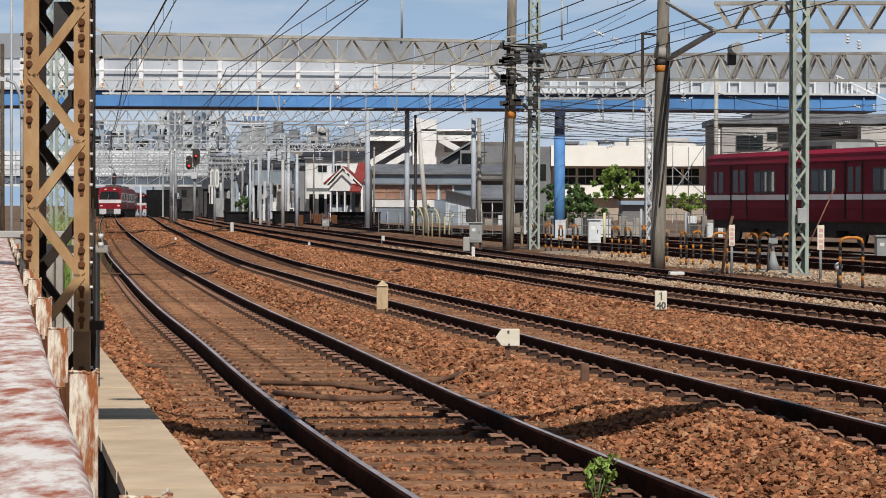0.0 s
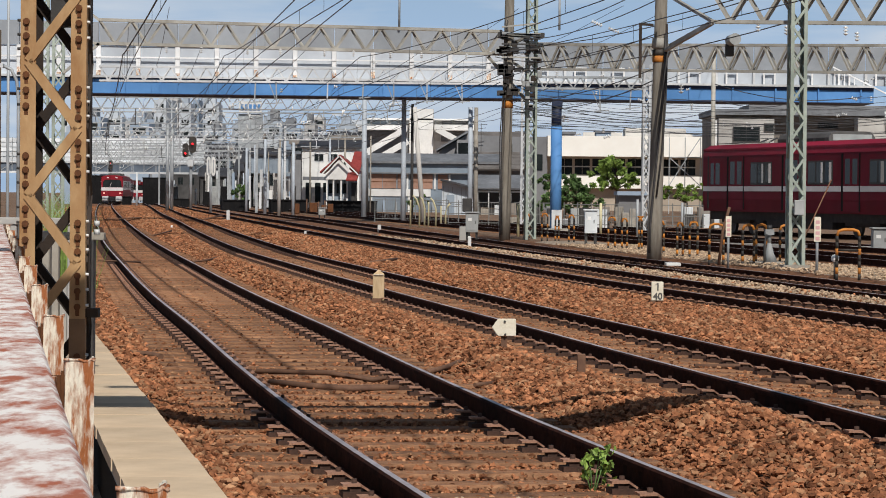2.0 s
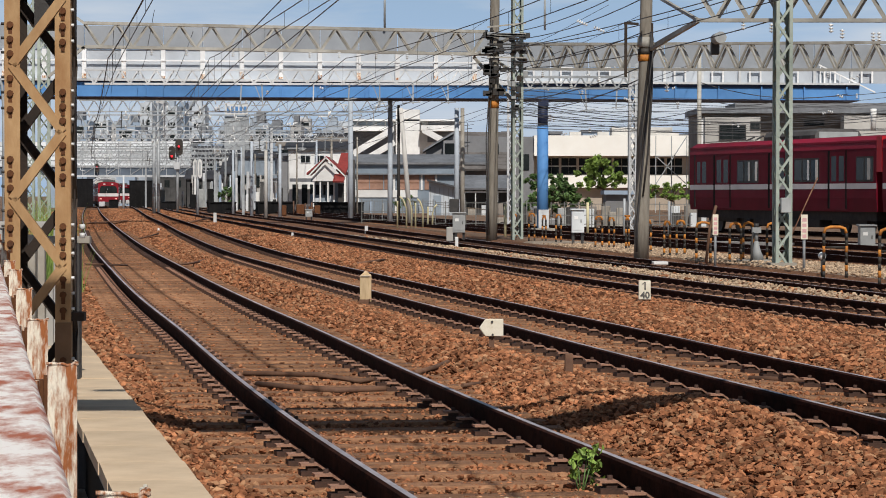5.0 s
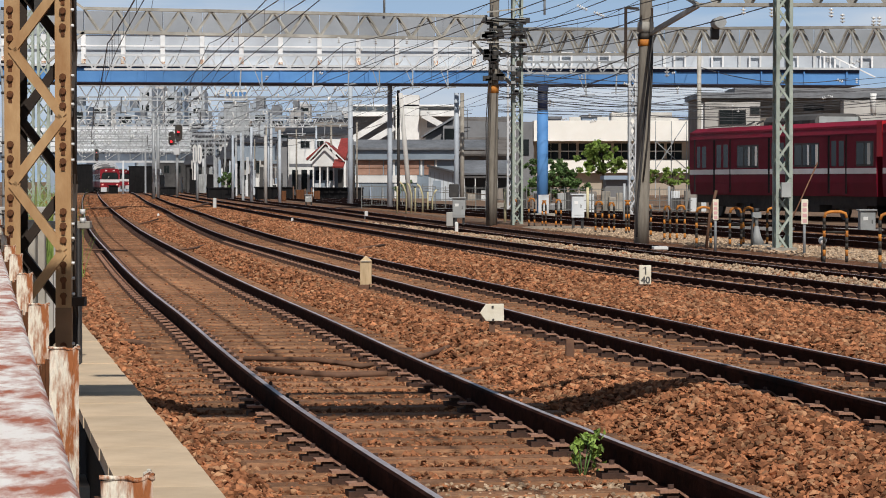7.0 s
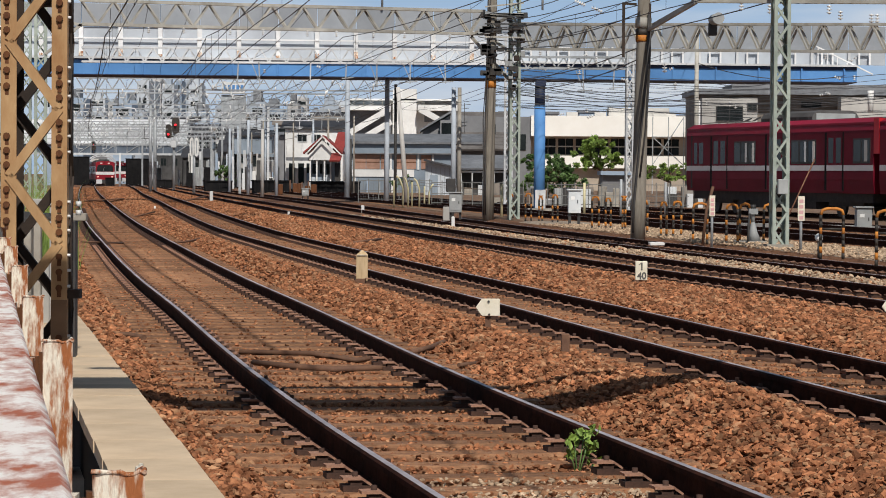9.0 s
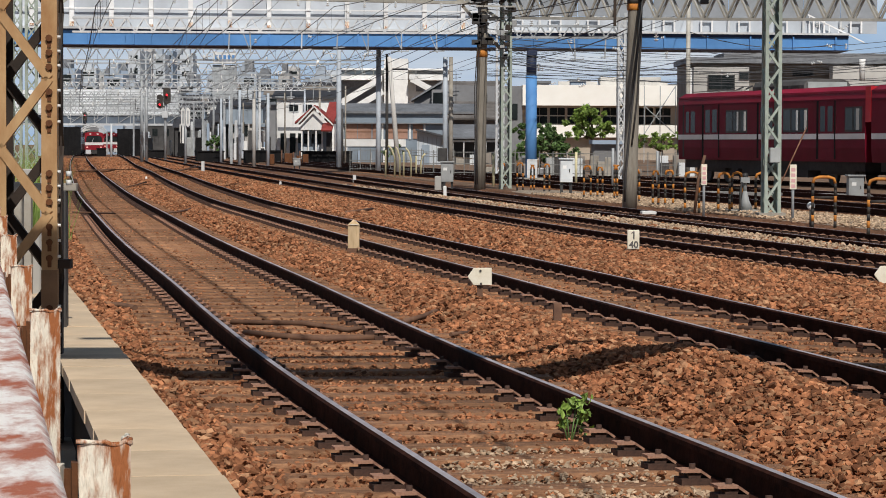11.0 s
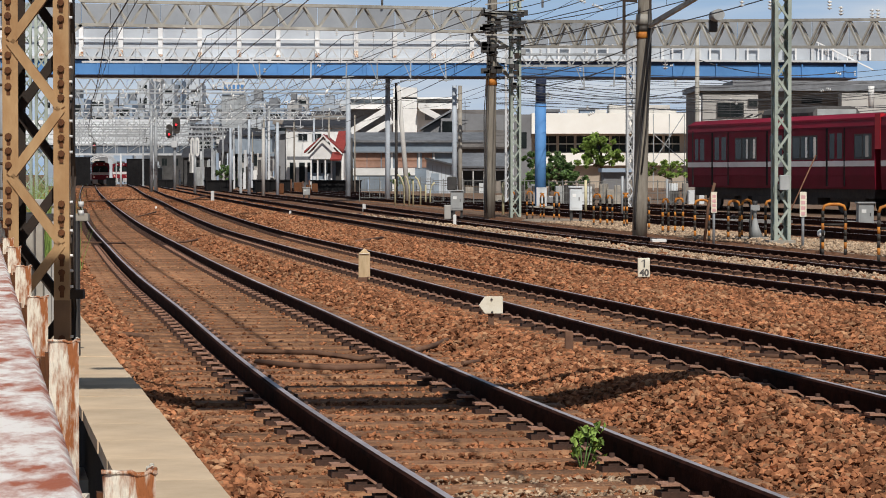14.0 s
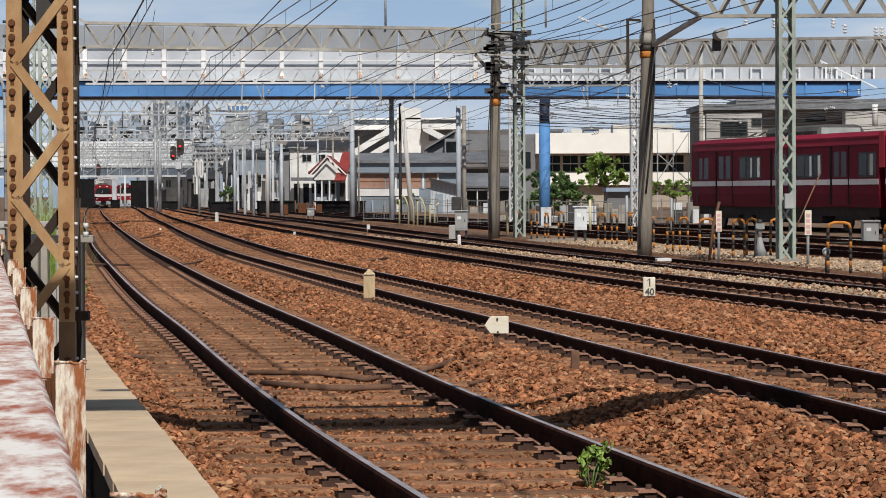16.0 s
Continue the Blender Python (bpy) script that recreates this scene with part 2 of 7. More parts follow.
CABGREY = mat("cabinet_grey", (0.38, 0.39, 0.38), (0.28, 0.285, 0.28), 2, 0.6)
# Walls tinted pale and bluish so the colour holds distance haze.
HAZEWALL = [mat("hazed_wall_pale", (0.60, 0.64, 0.68), None, 0.2, 0.8, big=0.1), mat("hazed_wall_grey", (0.42, 0.47, 0.53), None, 0.2, 0.8, big=0.1), mat("hazed_wall_tan", (0.55, 0.53, 0.51), None, 0.2, 0.8, big=0.1), mat("hazed_wall_blue", (0.34, 0.42, 0.52), None, 0.2, 0.8, big=0.1)]
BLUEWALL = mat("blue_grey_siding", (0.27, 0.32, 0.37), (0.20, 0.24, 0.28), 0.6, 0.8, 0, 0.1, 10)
BROWNTILE = mat("brown_grey_tile", (0.165, 0.15, 0.14), (0.115, 0.105, 0.098), 3, 0.75, 0, 0.5, 8)
# Near-black wall colour that stands for shade among the houses.
SHADEWALL = mat("dark_wall_shade_tone", (0.085, 0.082, 0.08), (0.05, 0.048, 0.047), 0.8, 0.85, 0, 0.2, 10, big=0.4)
BLUECLAD = mat("dark_blue_sheet", (0.07, 0.09, 0.13), (0.05, 0.065, 0.10), 2, 0.7)
# Black for girders and door gaps, and for painted shade.
STEELSHADE = mat("black_steel_and_shade", (0.010, 0.010, 0.011), (0.017, 0.016, 0.016), 2, 0.85, spec=0.1)
HILL = mat("hill_wood", (0.05, 0.075, 0.04), (0.03, 0.05, 0.03), 0.2, 0.9)
REDLAMP = glow("red_lamp", (0.9, 0.02, 0.03), 2.5)
HEADLAMP = glow("tail_lamp", (0.9, 0.5, 0.42), 0.4)
PIPE = mat("grey_brown_pipe", (0.20, 0.105, 0.062), (0.115, 0.058, 0.036), 6, 0.8)


# ---- mesh tools ----
def box(bm, x0, x1, y0, y1, z0, z1):
    vs = [bm.verts.new((x, y, z)) for x in (x0, x1) for y in (y0, y1) for z in (z0, z1)]
    for f in ((0, 1, 3, 2), (4, 6, 7, 5), (0, 4, 5, 1), (2, 3, 7, 6), (0, 2, 6, 4), (1, 5, 7, 3)):
        bm.faces.new([vs[i] for i in f])
    return vs


def bar(bm, p, q, w, h=None):
    """A rectangular bar from p to q."""
    p, q = Vector(p), Vector(q)
    d = (q - p).normalized()
    side = d.cross(Vector((0, 0, 1)) if abs(d.z) < 0.95 else Vector((0, 1, 0))).normalized()
    up = side.cross(d)
    s, u = side * w / 2, up * (h or w) / 2
    vs = [bm.verts.new(o + a + b) for o in (p, q) for a, b in ((-s, -u), (s, -u), (s, u), (-s, u))]
    for i in range(4):
        j = (i + 1) % 4
        bm.faces.new((vs[i], vs[j], vs[4 + j], vs[4 + i]))
    bm.faces.new(vs[3::-1])
    bm.faces.new(vs[4:])


def tube(bm, pts, r, n=8, taper=1.0):
    pts = [Vector(p) for p in pts]
    rings = []
    for i, p in enumerate(pts):
        d = (pts[min(i + 1, len(pts) - 1)] - pts[max(i - 1, 0)]).normalized()
        s = d.cross(Vector((0, 0, 1)) if abs(d.z) < 0.95 else Vector((1, 0, 0))).normalized()
        u = s.cross(d)
        rr = r * (1 + (taper - 1) * i / max(1, len(pts) - 1))
        rings.append([bm.verts.new(p + (s * math.cos(k * math.tau / n) + u * math.sin(k * math.tau / n)) * rr) for k in range(n)])
    for a, b in zip(rings, rings[1:]):
        for k in range(n):
            f = bm.faces.new((a[k], a[(k + 1) % n], b[(k + 1) % n], b[k]))
            f.smooth = True
    bm.faces.new(rings[0][::-1])
    bm.faces.new(rings[-1])


def prism(bm, poly, y0, y1):
    """An outline in x and z, drawn out from y0 to y1."""
    a = [bm.verts.new((x, y0, z)) for x, z in poly]
    b = [bm.verts.new((x, y1, z)) for x, z in poly]
    bm.faces.new(a)
    bm.faces.new(b[::-1])
    for i in range(len(poly)):
        j = (i + 1) % len(poly)
        bm.faces.new((a[j], a[i], b[i], b[j]))


def finish(bm, name, material):
    bmesh.ops.recalc_face_normals(bm, faces=bm.faces)
    me = bpy.data.meshes.new(name)
    bm.to_mesh(me)
    bm.free()
    for m in (material if isinstance(material, (list, tuple)) else [material]):
        me.materials.append(m)
    return me


def part(name, bm, material, parent=None, label=""):
    ob = new(name, finish(bm, name, material))
    if parent:
        ob.parent = parent
    return tagged(ob, label)


def thing(name, label, category, group="", kind="", m=None):
    ob = new(name)
    if m is not None:
        ob.matrix_basis = m
    return tagged(ob, label, category, group, kind)


def shape(name, parent, material, make, label=""):
    bm = bmesh.new()
    make(bm)
    return part(name, bm, material, parent, label)


def boxpart(name, parent, material, x0, x1, y0, y1, z0, z1, bevel=0.0, label=""):
    bm = bmesh.new()
    box(bm, x0, x1, y0, y1, z0, z1)
    if bevel:
        bmesh.ops.bevel(bm, geom=bm.edges[:], offset=bevel, segments=1, affect="EDGES")
    return part(name, bm, material, parent, label)


# ---- lines of the four running tracks: distance and side ----
T1 = [(-6, 4.15), (4, 2.29), (12.4, 0.725), (15.4, 0.165), (18.3, -0.35), (22.8, -1.08), (29, -2.04), (38, -3.48), (49.5, -5.22), (82, -9.95), (150, -19.2), (217, -28.1), (300, -38.9), (335, -43.3), (352, -44.7), (370, -45.9), (390, -47.9), (422, -52.6), (445, -56.0), (470, -59.3), (526, -66.8), (640, -82.0)]
T2 = [(-6, 7.4), (8, 5.05), (17, 3.49), (24.5, 2.2), (29.3, 1.43), (35.1, 0.47), (43.9, -0.96), (52, -2.25), (68, -4.70), (98, -8.6), (133, -12.9), (183, -19.2), (250, -27.3), (340, -38.4), (440, -50.8), (540, -63.0), (640, -76.0)]
T3 = [(-6, 12.6), (10, 9.8), (32.5, 5.95), (38.5, 4.85), (46.7, 3.42), (53.5, 2.4), (70, 0.0), (96.7, -3.75), (117, -6.5), (200, -17.4), (300, -30.2), (540, -60.0), (640, -72.5)]
T4 = [(-6, 15.6), (10, 13.0), (42.3, 7.75), (48.6, 6.75), (63.6, 4.42), (72, 3.2), (95, 0.2), (150, -6.6), (200, -13.4), (300, -26.2), (640, -69.0)]


def side_at(table, y):
    """The track's side at a distance, along a smooth curve through its table."""
    n = len(table)
    i = max(0, min(n - 2, next((k for k in range(n - 1) if y < table[k + 1][0]), n - 2)))
    (y0, x0), (y1, x1) = table[i], table[i + 1]
    def slope(k):
        a, b = table[max(0, k - 1)], table[min(n - 1, k + 1)]
        return (b[1] - a[1]) / (b[0] - a[0])
    h = y1 - y0
    t = (y - y0) / h
    return (2 * t**3 - 3 * t**2 + 1) * x0 + (t**3 - 2 * t**2 + t) * h * slope(i) + (-2 * t**3 + 3 * t**2) * x1 + (t**3 - t**2) * h * slope(i + 1)


def heading(table, y):
    return math.atan2(side_at(table, y + 0.5) - side_at(table, y - 0.5), 1.0)


def dip(y):
    """The line falls away a little beyond its crest."""
    u = min(1, max(0, (y - 345) / 40))
    return -0.42 * u * u * (3 - 2 * u)


# name, line, rise of the rails, rise of the outer rail
TRACKS = [("track_1", T1, 0.0, 0.0), ("track_2", T2, 0.0, 0.06), ("track_3", T3, 0.0, 0.0), ("track_4", T4, -0.08, 0.0)]


def stations(y0, y1):
    ys, y = [], y0
    while y < y1:
        ys.append(y)
        y += max(0.6, y * 0.02)
    return ys + [y1]


RAIL_L = [(-0.062, -0.155), (-0.062, -0.146), (-0.012, -0.128), (-0.009, -0.045), (-0.033, -0.038), (-0.033, -0.011), (-0.018, 0.0)]
RAIL_SHAPE = RAIL_L + [(-x, z) for x, z in RAIL_L[::-1]]


def rail(name, parent, table, off, z, y0, y1):
    bm = bmesh.new()
    rings = []
    for y in stations(y0, y1):
        x, h = side_at(table, y), heading(table, y)
        c, s = math.cos(h), math.sin(h)
        rings.append([bm.verts.new((x + (off + a) * c, y - (off + a) * s, z + b + dip(y))) for a, b in RAIL_SHAPE])
    n = len(RAIL_SHAPE)
    for a, b in zip(rings, rings[1:]):
        for k in range(n):
            f = bm.faces.new((a[k], b[k], b[(k + 1) % n], a[(k + 1) % n]))
            f.material_index = 1 if k == 6 else 0
    return part(name, bm, [RAIL, RAILTOP], parent, "dark rusted rail with a polished running face")


tracks = []
for name, table, z, cant in TRACKS:
    tr = thing(name, "railway track with dark rails on brown ballast", "railway track", kind="structure")
    rail("rail", tr, table, -0.735, z + cant, -5, 560)
    rail("rail", tr, table, 0.735, z, -5, 560)
    tracks.append(tr)


# ---- ground and ballast ----
def left_edge(y):
    """The track side of the cable trough."""
    return -1.0 - 0.176 * (y - 12.4) if y < 30 else side_at(T1, y) - 1.9 - min(1.6, (y - 30) * 0.02)


def ground_mesh():
    bm = bmesh.new()
    box(bm, -3000, 3000, -300, 4500, -1.6, -1.0)
    return part("ground", bm, EARTH)


yard = bmesh.new()
ys = [-20, 0, 20, 40, 60, 80, 120, 160, 220, 300, 345, 355, 365, 375, 385, 400, 600]
pts = [[yard.verts.new((x, y, z + dip(y))) for x, z in ((left_edge(y) - 0.30, -1.3), (left_edge(y) - 0.30, -0.42), (side_at(T4, y) + 1.9, -0.42), (side_at(T4, y) + 2.3, -0.07), (y * 0.5 + 80, -0.07), (y * 0.5 + 80, -1.3))] for y in ys]
for r, q in zip(pts, pts[1:]):
    for k in range(5):
        yard.faces.new((r[k], r[k + 1], q[k + 1], q[k]))
tagged(part("yard_ground", yard, EARTH), "pale dusty ground of the railway yard", "ground", kind="structure")
tagged(ground_mesh(), "bare grey-brown railway ground reaching the horizon", "ground", kind="structure")


def bed_height(x, y):
    """The top of the ballast: low between the rails, heaped between the tracks."""
    z = -0.06
    for _, table, rz, cant in TRACKS:
        u = x - side_at(table, y)
        if abs(u) < 3.0:
            e = abs(u)
            low = rz - (0.175 if table is T1 else 0.170) + cant * 0.5 + cant * 0.5 * max(-1, min(1, -u / 0.75))
            w = min(1, max(0, (e - (1.27 if table is T1 else 0.98)) / 0.6))
            z = min(z, low * (1 - w) + (-0.04) * w)
    # the heap of stones beside the near track
    z += 0.13 * math.exp(-(((x - 1.83 + 0.17 * (y - 18.5)) / 0.42) ** 2 + ((y - 18.0) / 1.9) ** 2))
    return z + dip(y)


def bed_sheet():
    ys, y = [], -5.0
    while y < 480:
        ys.append(y)
        y += max(0.35, y * 0.012)
    n = 64
    bm = bmesh.new()
    rows = []
    for y in ys:
        a, b = left_edge(y), side_at(T4, y) + 2.1
        rows.append([bm.verts.new((x, y, bed_height(x, y) - 0.045)) for x in (a + (b - a) * k / n for k in range(n + 1))])
    for r, q in zip(rows, rows[1:]):
        for k in range(n):
            f = bm.faces.new((r[k], r[k + 1], q[k + 1], q[k]))
            f.smooth = True
    return part("ballast_bed", bm, BED)


tagged(bed_sheet(), "brown crushed-stone ballast bed under the tracks", "ballast", kind="structure")


def stone_shapes(rng, count=14):
    ico = bmesh.new()
    bmesh.ops.create_icosphere(ico, subdivisions=1, radius=1.0)
    v = np.array([w.co[:] for w in ico.verts])
    f = np.array([[w.index for w in face.verts] for face in ico.faces])
    ico.free()
    shapes = []
    for _ in range(count):
        j = v * rng.uniform(0.55, 1.3, (len(v), 1)) + rng.normal(0, 0.2, v.shape)
        shapes.append(j * np.array([rng.uniform(0.8, 1.3), rng.uniform(0.7, 1.1), rng.uniform(0.5, 0.85)]))
    return shapes, f


def stones(name, spots, material, seed, label):
    """Loose stones at (x, y, z, radius), in one mesh."""
    rng = np.random.default_rng(seed)
    shapes, f = stone_shapes(rng)
    n, nv = len(spots), len(shapes[0])
    sp = np.array(spots)
    pick = rng.integers(0, len(shapes), n)
    base = np.stack(shapes)[pick]
    a, t = rng.uniform(0, math.tau, n), rng.normal(0, 0.45, n)
    ca, sa, ct, st = np.cos(a)[:, None], np.sin(a)[:, None], np.cos(t)[:, None], np.sin(t)[:, None]
    x, y, z = base[..., 0], base[..., 1], base[..., 2]
    y, z = y * ct - z * st, y * st + z * ct
    x, y = x * ca - y * sa, x * sa + y * ca
    co = np.stack([x, y, z], -1) * sp[:, None, 3:4] + sp[:, None, :3]
    faces = (f[None] + (np.arange(n) * nv)[:, None, None]).reshape(-1, 3)
    me = bpy.data.meshes.new(name)
    me.from_pydata(co.reshape(-1, 3).tolist(), [], faces.tolist())
    me.materials.append(material)
    return tagged(new(name, me), label, "ballast", kind="stuff")


def scatter_ballast():
    rng = np.random.default_rng(5)
    brown, tan, pale = [], [], []
    for y0, y1, dens, r0, r1 in ((12.0, 24, 720, 0.014, 0.032), (24, 40, 310, 0.019, 0.039), (40, 80, 92, 0.025, 0.045), (80, 160, 26, 0.038, 0.064), (160, 300, 7, 0.052, 0.09)):
        for _ in range(int(dens * (y1 - y0) * 13)):
            y = rng.uniform(y0, y1)
            a, b = left_edge(y) + 0.02, min(side_at(T4, y) + 2.0, y * 0.173 + 0.3)
            x = rng.uniform(a, a + 13)
            if x > b:
                continue
            us = [x - side_at(t, y) for _, t, _, _ in TRACKS]
            inside = abs(us[0]) < 1.3 or any(abs(u) < 1.0 for u in us[1:])
            if any(abs(abs(u) - 0.75) < 0.12 for u in us) or inside and rng.random() < (0.05 if abs(us[0] - 0.1) < 0.55 and y < 14.5 else 0.42 if y > 24 else 0.22):
                continue
            r = rng.uniform(r0, r1) * (0.62 if inside else 1.0)
            top = 0.022 if inside and rng.random() < (0.6 if abs(us[0] - 0.1) < 0.55 and y < 14.5 else 0.45 if y < 24 and abs(us[0]) < 1.3 else 0.25) else 0.0
            spot = (x, y, top + bed_height(x, y) - 0.012 + rng.uniform(-0.025, 0.022) * (0.3 if inside else 1), r)
            washed = inside and abs(us[0]) < 0.7 and y < 14.4 and rng.random() < 0.75 or us[2] > 1.15 and rng.random() < 0.85
            (pale if washed else tan if rng.random() < 0.2 else brown).append(spot)
    stones("ballast_stones", brown, BALLAST, 1, "loose reddish-brown crushed ballast stones")
    stones("tan_ballast_stones", tan, BALLAST_TAN, 3, "loose lighter tan ballast stones among the brown")
    stones("pale_ballast_stones", pale, STONE_PALE, 2, "pale washed ballast stones among the brown")


scatter_ballast()


# ---- sleepers and clips ----
def sleeper_mesh():
    bm = bmesh.new()
    box(bm, -1.28, 1.28, -0.125, 0.125, -0.30, -0.158)
    bmesh.ops.bevel(bm, geom=[e for e in bm.edges if all(v.co.z > -0.2 for v in e.verts)], offset=0.018, segments=1, affect="EDGES")
    return finish(bm, "sleeper", SLEEPER)


def clip_mesh():
    """A dark base plate and bolt with a bent spring plate above, which leaves a gap."""
    bm = bmesh.new()
    box(bm, -0.07, 0.075, -0.07, 0.07, -0.158, -0.128)
    box(bm, -0.03, 0.03, -0.045, 0.045, -0.128, -0.10)
    tube(bm, [(0.0, 0, -0.15), (0.0, 0, -0.062)], 0.016, 6)
    dark = len(bm.faces)
    box(bm, -0.07, 0.03, -0.06, 0.06, -0.10, -0.086)
    bar(bm, (0.03, 0, -0.094), (0.075, 0, -0.125), 0.12, 0.012)
    bm.faces.ensure_lookup_table()
    # Base iron is coloured with the gap's shadow, the spring plate as lit rust.
    for f in bm.faces[dark:]:
        f.material_index = 1
    return finish(bm, "rail_clip", [CLIP, CLIPTOP])


SLEEPER_MESH, CLIP_MESH = sleeper_mesh(), clip_mesh()
CLIP_SPOTS = (-0.735 - 0.135, -0.735 + 0.135, 0.735 - 0.135, 0.735 + 0.135)


def lay_sleepers():
    for (name, table, z, cant), tr, y0, near, far in zip(TRACKS, tracks, (11.0, 15.0, 28.0, 36.0), (58, 66, 60, 70), (120, 120, 110, 110)):
        y, rest, irons = y0, bmesh.new(), bmesh.new()
        while y < far:
            h = heading(table, y)
            lean = math.degrees(math.atan2(cant, 1.5))
            m = Matrix.Translation((side_at(table, y), y, z + cant / 2)) @ pose(0, 0, 0, 0, lean, -math.degrees(h) + random.uniform(-0.6, 0.6))
            if y < near:
                s = new("sleeper", SLEEPER_MESH)
                s.parent, s.matrix_basis = tr, m
                for u in CLIP_SPOTS:
                    c = new("rail_clip", CLIP_MESH)
                    c.parent, c.matrix_basis = s, Matrix.Translation((u, 0, 0))
            else:
                for b in ((-1.28, 1.28, -0.12, 0.12, -0.26, -0.158),):
                    for v in box(rest, *b):
                        v.co = m @ v.co
                for u in CLIP_SPOTS:
                    for v in box(irons, u - 0.07, u + 0.07, -0.07, 0.07, -0.158, -0.10):
                        v.co = m @ v.co
            y += 0.6 * math.cos(h)
        tagged(part("far_sleepers", rest, SLEEPER, tr), kind="stuff")
        tagged(part("far_clips", irons, CLIP, tr), kind="stuff")


lay_sleepers()


def wire(name, parent, pts, r=0.012, n=5):
    bm = bmesh.new()
    tube(bm, pts, r, n)
    return part(name, bm, WIRE, parent)


def sag(p, q, drop, n=10):
    p, q = Vector(p), Vector(q)
    return [p.lerp(q, k / n) - Vector((0, 0, 4 * drop * (k / n) * (1 - k / n))) for k in range(n + 1)]


# ---- the fence, the trough and the brown column beside the near track ----
def fence_x(y):
    return 0.22 - 0.1715 * y


FENCE_TURN = math.degrees(math.atan(0.1715))
fence = thing("guard_fence", "rusted white-painted steel guard fence along the street", "fence")


def fence_beam(bm):
    ys = [2.2 + 1.2 * k for k in range(28)]
    outline = [(-0.245, -0.115), (-0.262, -0.02), (-0.25, -0.004), (-0.19, 0.0), (-0.110, -0.003), (-0.095, -0.016), (-0.10, -0.115)]
    rings = [[bm.verts.new((fence_x(y) + a + random.uniform(-0.002, 0.002), y, 1.075 + b)) for a, b in outline] for y in ys]
    for r, q in zip(rings, rings[1:]):
        for k in range(len(outline)):
            f = bm.faces.new((r[k], q[k], q[(k + 1) % 7], r[(k + 1) % 7]))
            f.smooth = True


shape("beam", fence, RUSTPAINT, fence_beam, "white beam with rust stains")


def angle_post(bm):
    """A channel post with ragged, folded edges."""
    rng = random.Random(3)
    zs = [-1.4 + 0.1 * k for k in range(25)]
    outline = [(-0.062, 0.0), (0.0, 0.0), (0.0, 0.07), (-0.008, 0.07), (-0.008, 0.008), (-0.062, 0.008)]
    rings = [[bm.verts.new((x + rng.uniform(-0.002, 0.002), y + rng.uniform(-0.002, 0.002), z + (rng.uniform(-0.005, 0.003) if z > 0.95 else 0))) for x, y in outline] for z in zs]
    n = len(outline)
    for r, q in zip(rings, rings[1:]):
        for k in range(n):
            bm.faces.new((r[k], r[(k + 1) % n], q[(k + 1) % n], q[k]))
    bm.faces.new(rings[-1])
    for a, b in (((-0.064, 0.0), (0.002, 0.0)), ((0.0, 0.0), (0.0, 0.072))):
        pts = [(a[0] + (b[0] - a[0]) * k / 8 + rng.uniform(-0.0015, 0.0015), a[1] + (b[1] - a[1]) * k / 8 + rng.uniform(-0.0015, 0.0015), zs[-1] + rng.uniform(-0.004, 0.002)) for k in range(9)]
        tube(bm, pts, 0.003, 7)


bm = bmesh.new()
angle_post(bm)
POST_MESH = finish(bm, "post", RUSTPOST)
# Flange in dark brown: the recess's shade is put into its colour.
bm = bmesh.new()
box(bm, -0.115, -0.0625, 0.03, 0.042, -1.4, 0.965)
box(bm, -0.070, -0.0625, 0.008, 0.03, -1.4, 0.975)
FLANGE_MESH = finish(bm, "post_flange", RUSTANDSHADE)
for k in range(12):
    y = 3.30 + 2.42 * k
    p = new("post", POST_MESH)
    p.parent, p.matrix_basis = fence, pose(fence_x(y) - 0.008, y, 0.088 + 0.01 * math.sin(k * 2.1), 0, 0, FENCE_TURN)
    q = new("post_flange", FLANGE_MESH)
    q.parent = p
    c = boxpart("post_lug", fence, RUSTPOST, fence_x(y) - 0.135, fence_x(y) - 0.09, y - 0.02, y + 0.02, 0.95, 1.06)

trough = thing("cable_trough", "beige concrete cable trough with jointed lids beside the track", "cable trough", kind="structure")
y = 8.0
while y < 30.0:
    L = 0.98
    bm = bmesh.new()
    box(bm, -0.46, 0.0, 0.004, L - 0.004, -0.07, 0.0)
    lid = part("lid", bm, CONCRETE, trough)
    lid.matrix_basis = pose(left_edge(y), y, 0.0 + random.uniform(-0.004, 0.004), 0, 0, FENCE_TURN + random.uniform(-0.3, 0.3))
    y += L * 0.985
bm = bmesh.new()
box(bm, -0.08, -0.012, 0, 22.4, -1.1, -0.072)
t = part("trough_wall", bm, GREYCON, trough)
t.matrix_basis = pose(left_edge(8.0), 8.0, 0, 0, 0, FENCE_TURN)
# Black sheet and floor stand for the shade between fence and trough.
t = boxpart("trough_lining", trough, STEELSHADE, -0.40, -0.34, 0, 22.4, -1.1, -0.072, label="outer wall blackened for the shade of the gap")
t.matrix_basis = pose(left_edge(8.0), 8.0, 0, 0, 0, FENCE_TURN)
ditch = boxpart("ditch_floor", trough, STEELSHADE, -1.3, -0.42, 0, 22.4, -1.02, -0.97, label="ditch floor blackened for shade")
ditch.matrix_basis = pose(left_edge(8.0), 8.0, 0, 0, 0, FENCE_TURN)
ledge = boxpart("ledge", trough, OFFWHITE, -0.475, -0.465, 0, 22.4, -0.10, -0.085)
ledge.matrix_basis = pose(left_edge(8.0), 8.0, 0, 0, 0, FENCE_TURN)


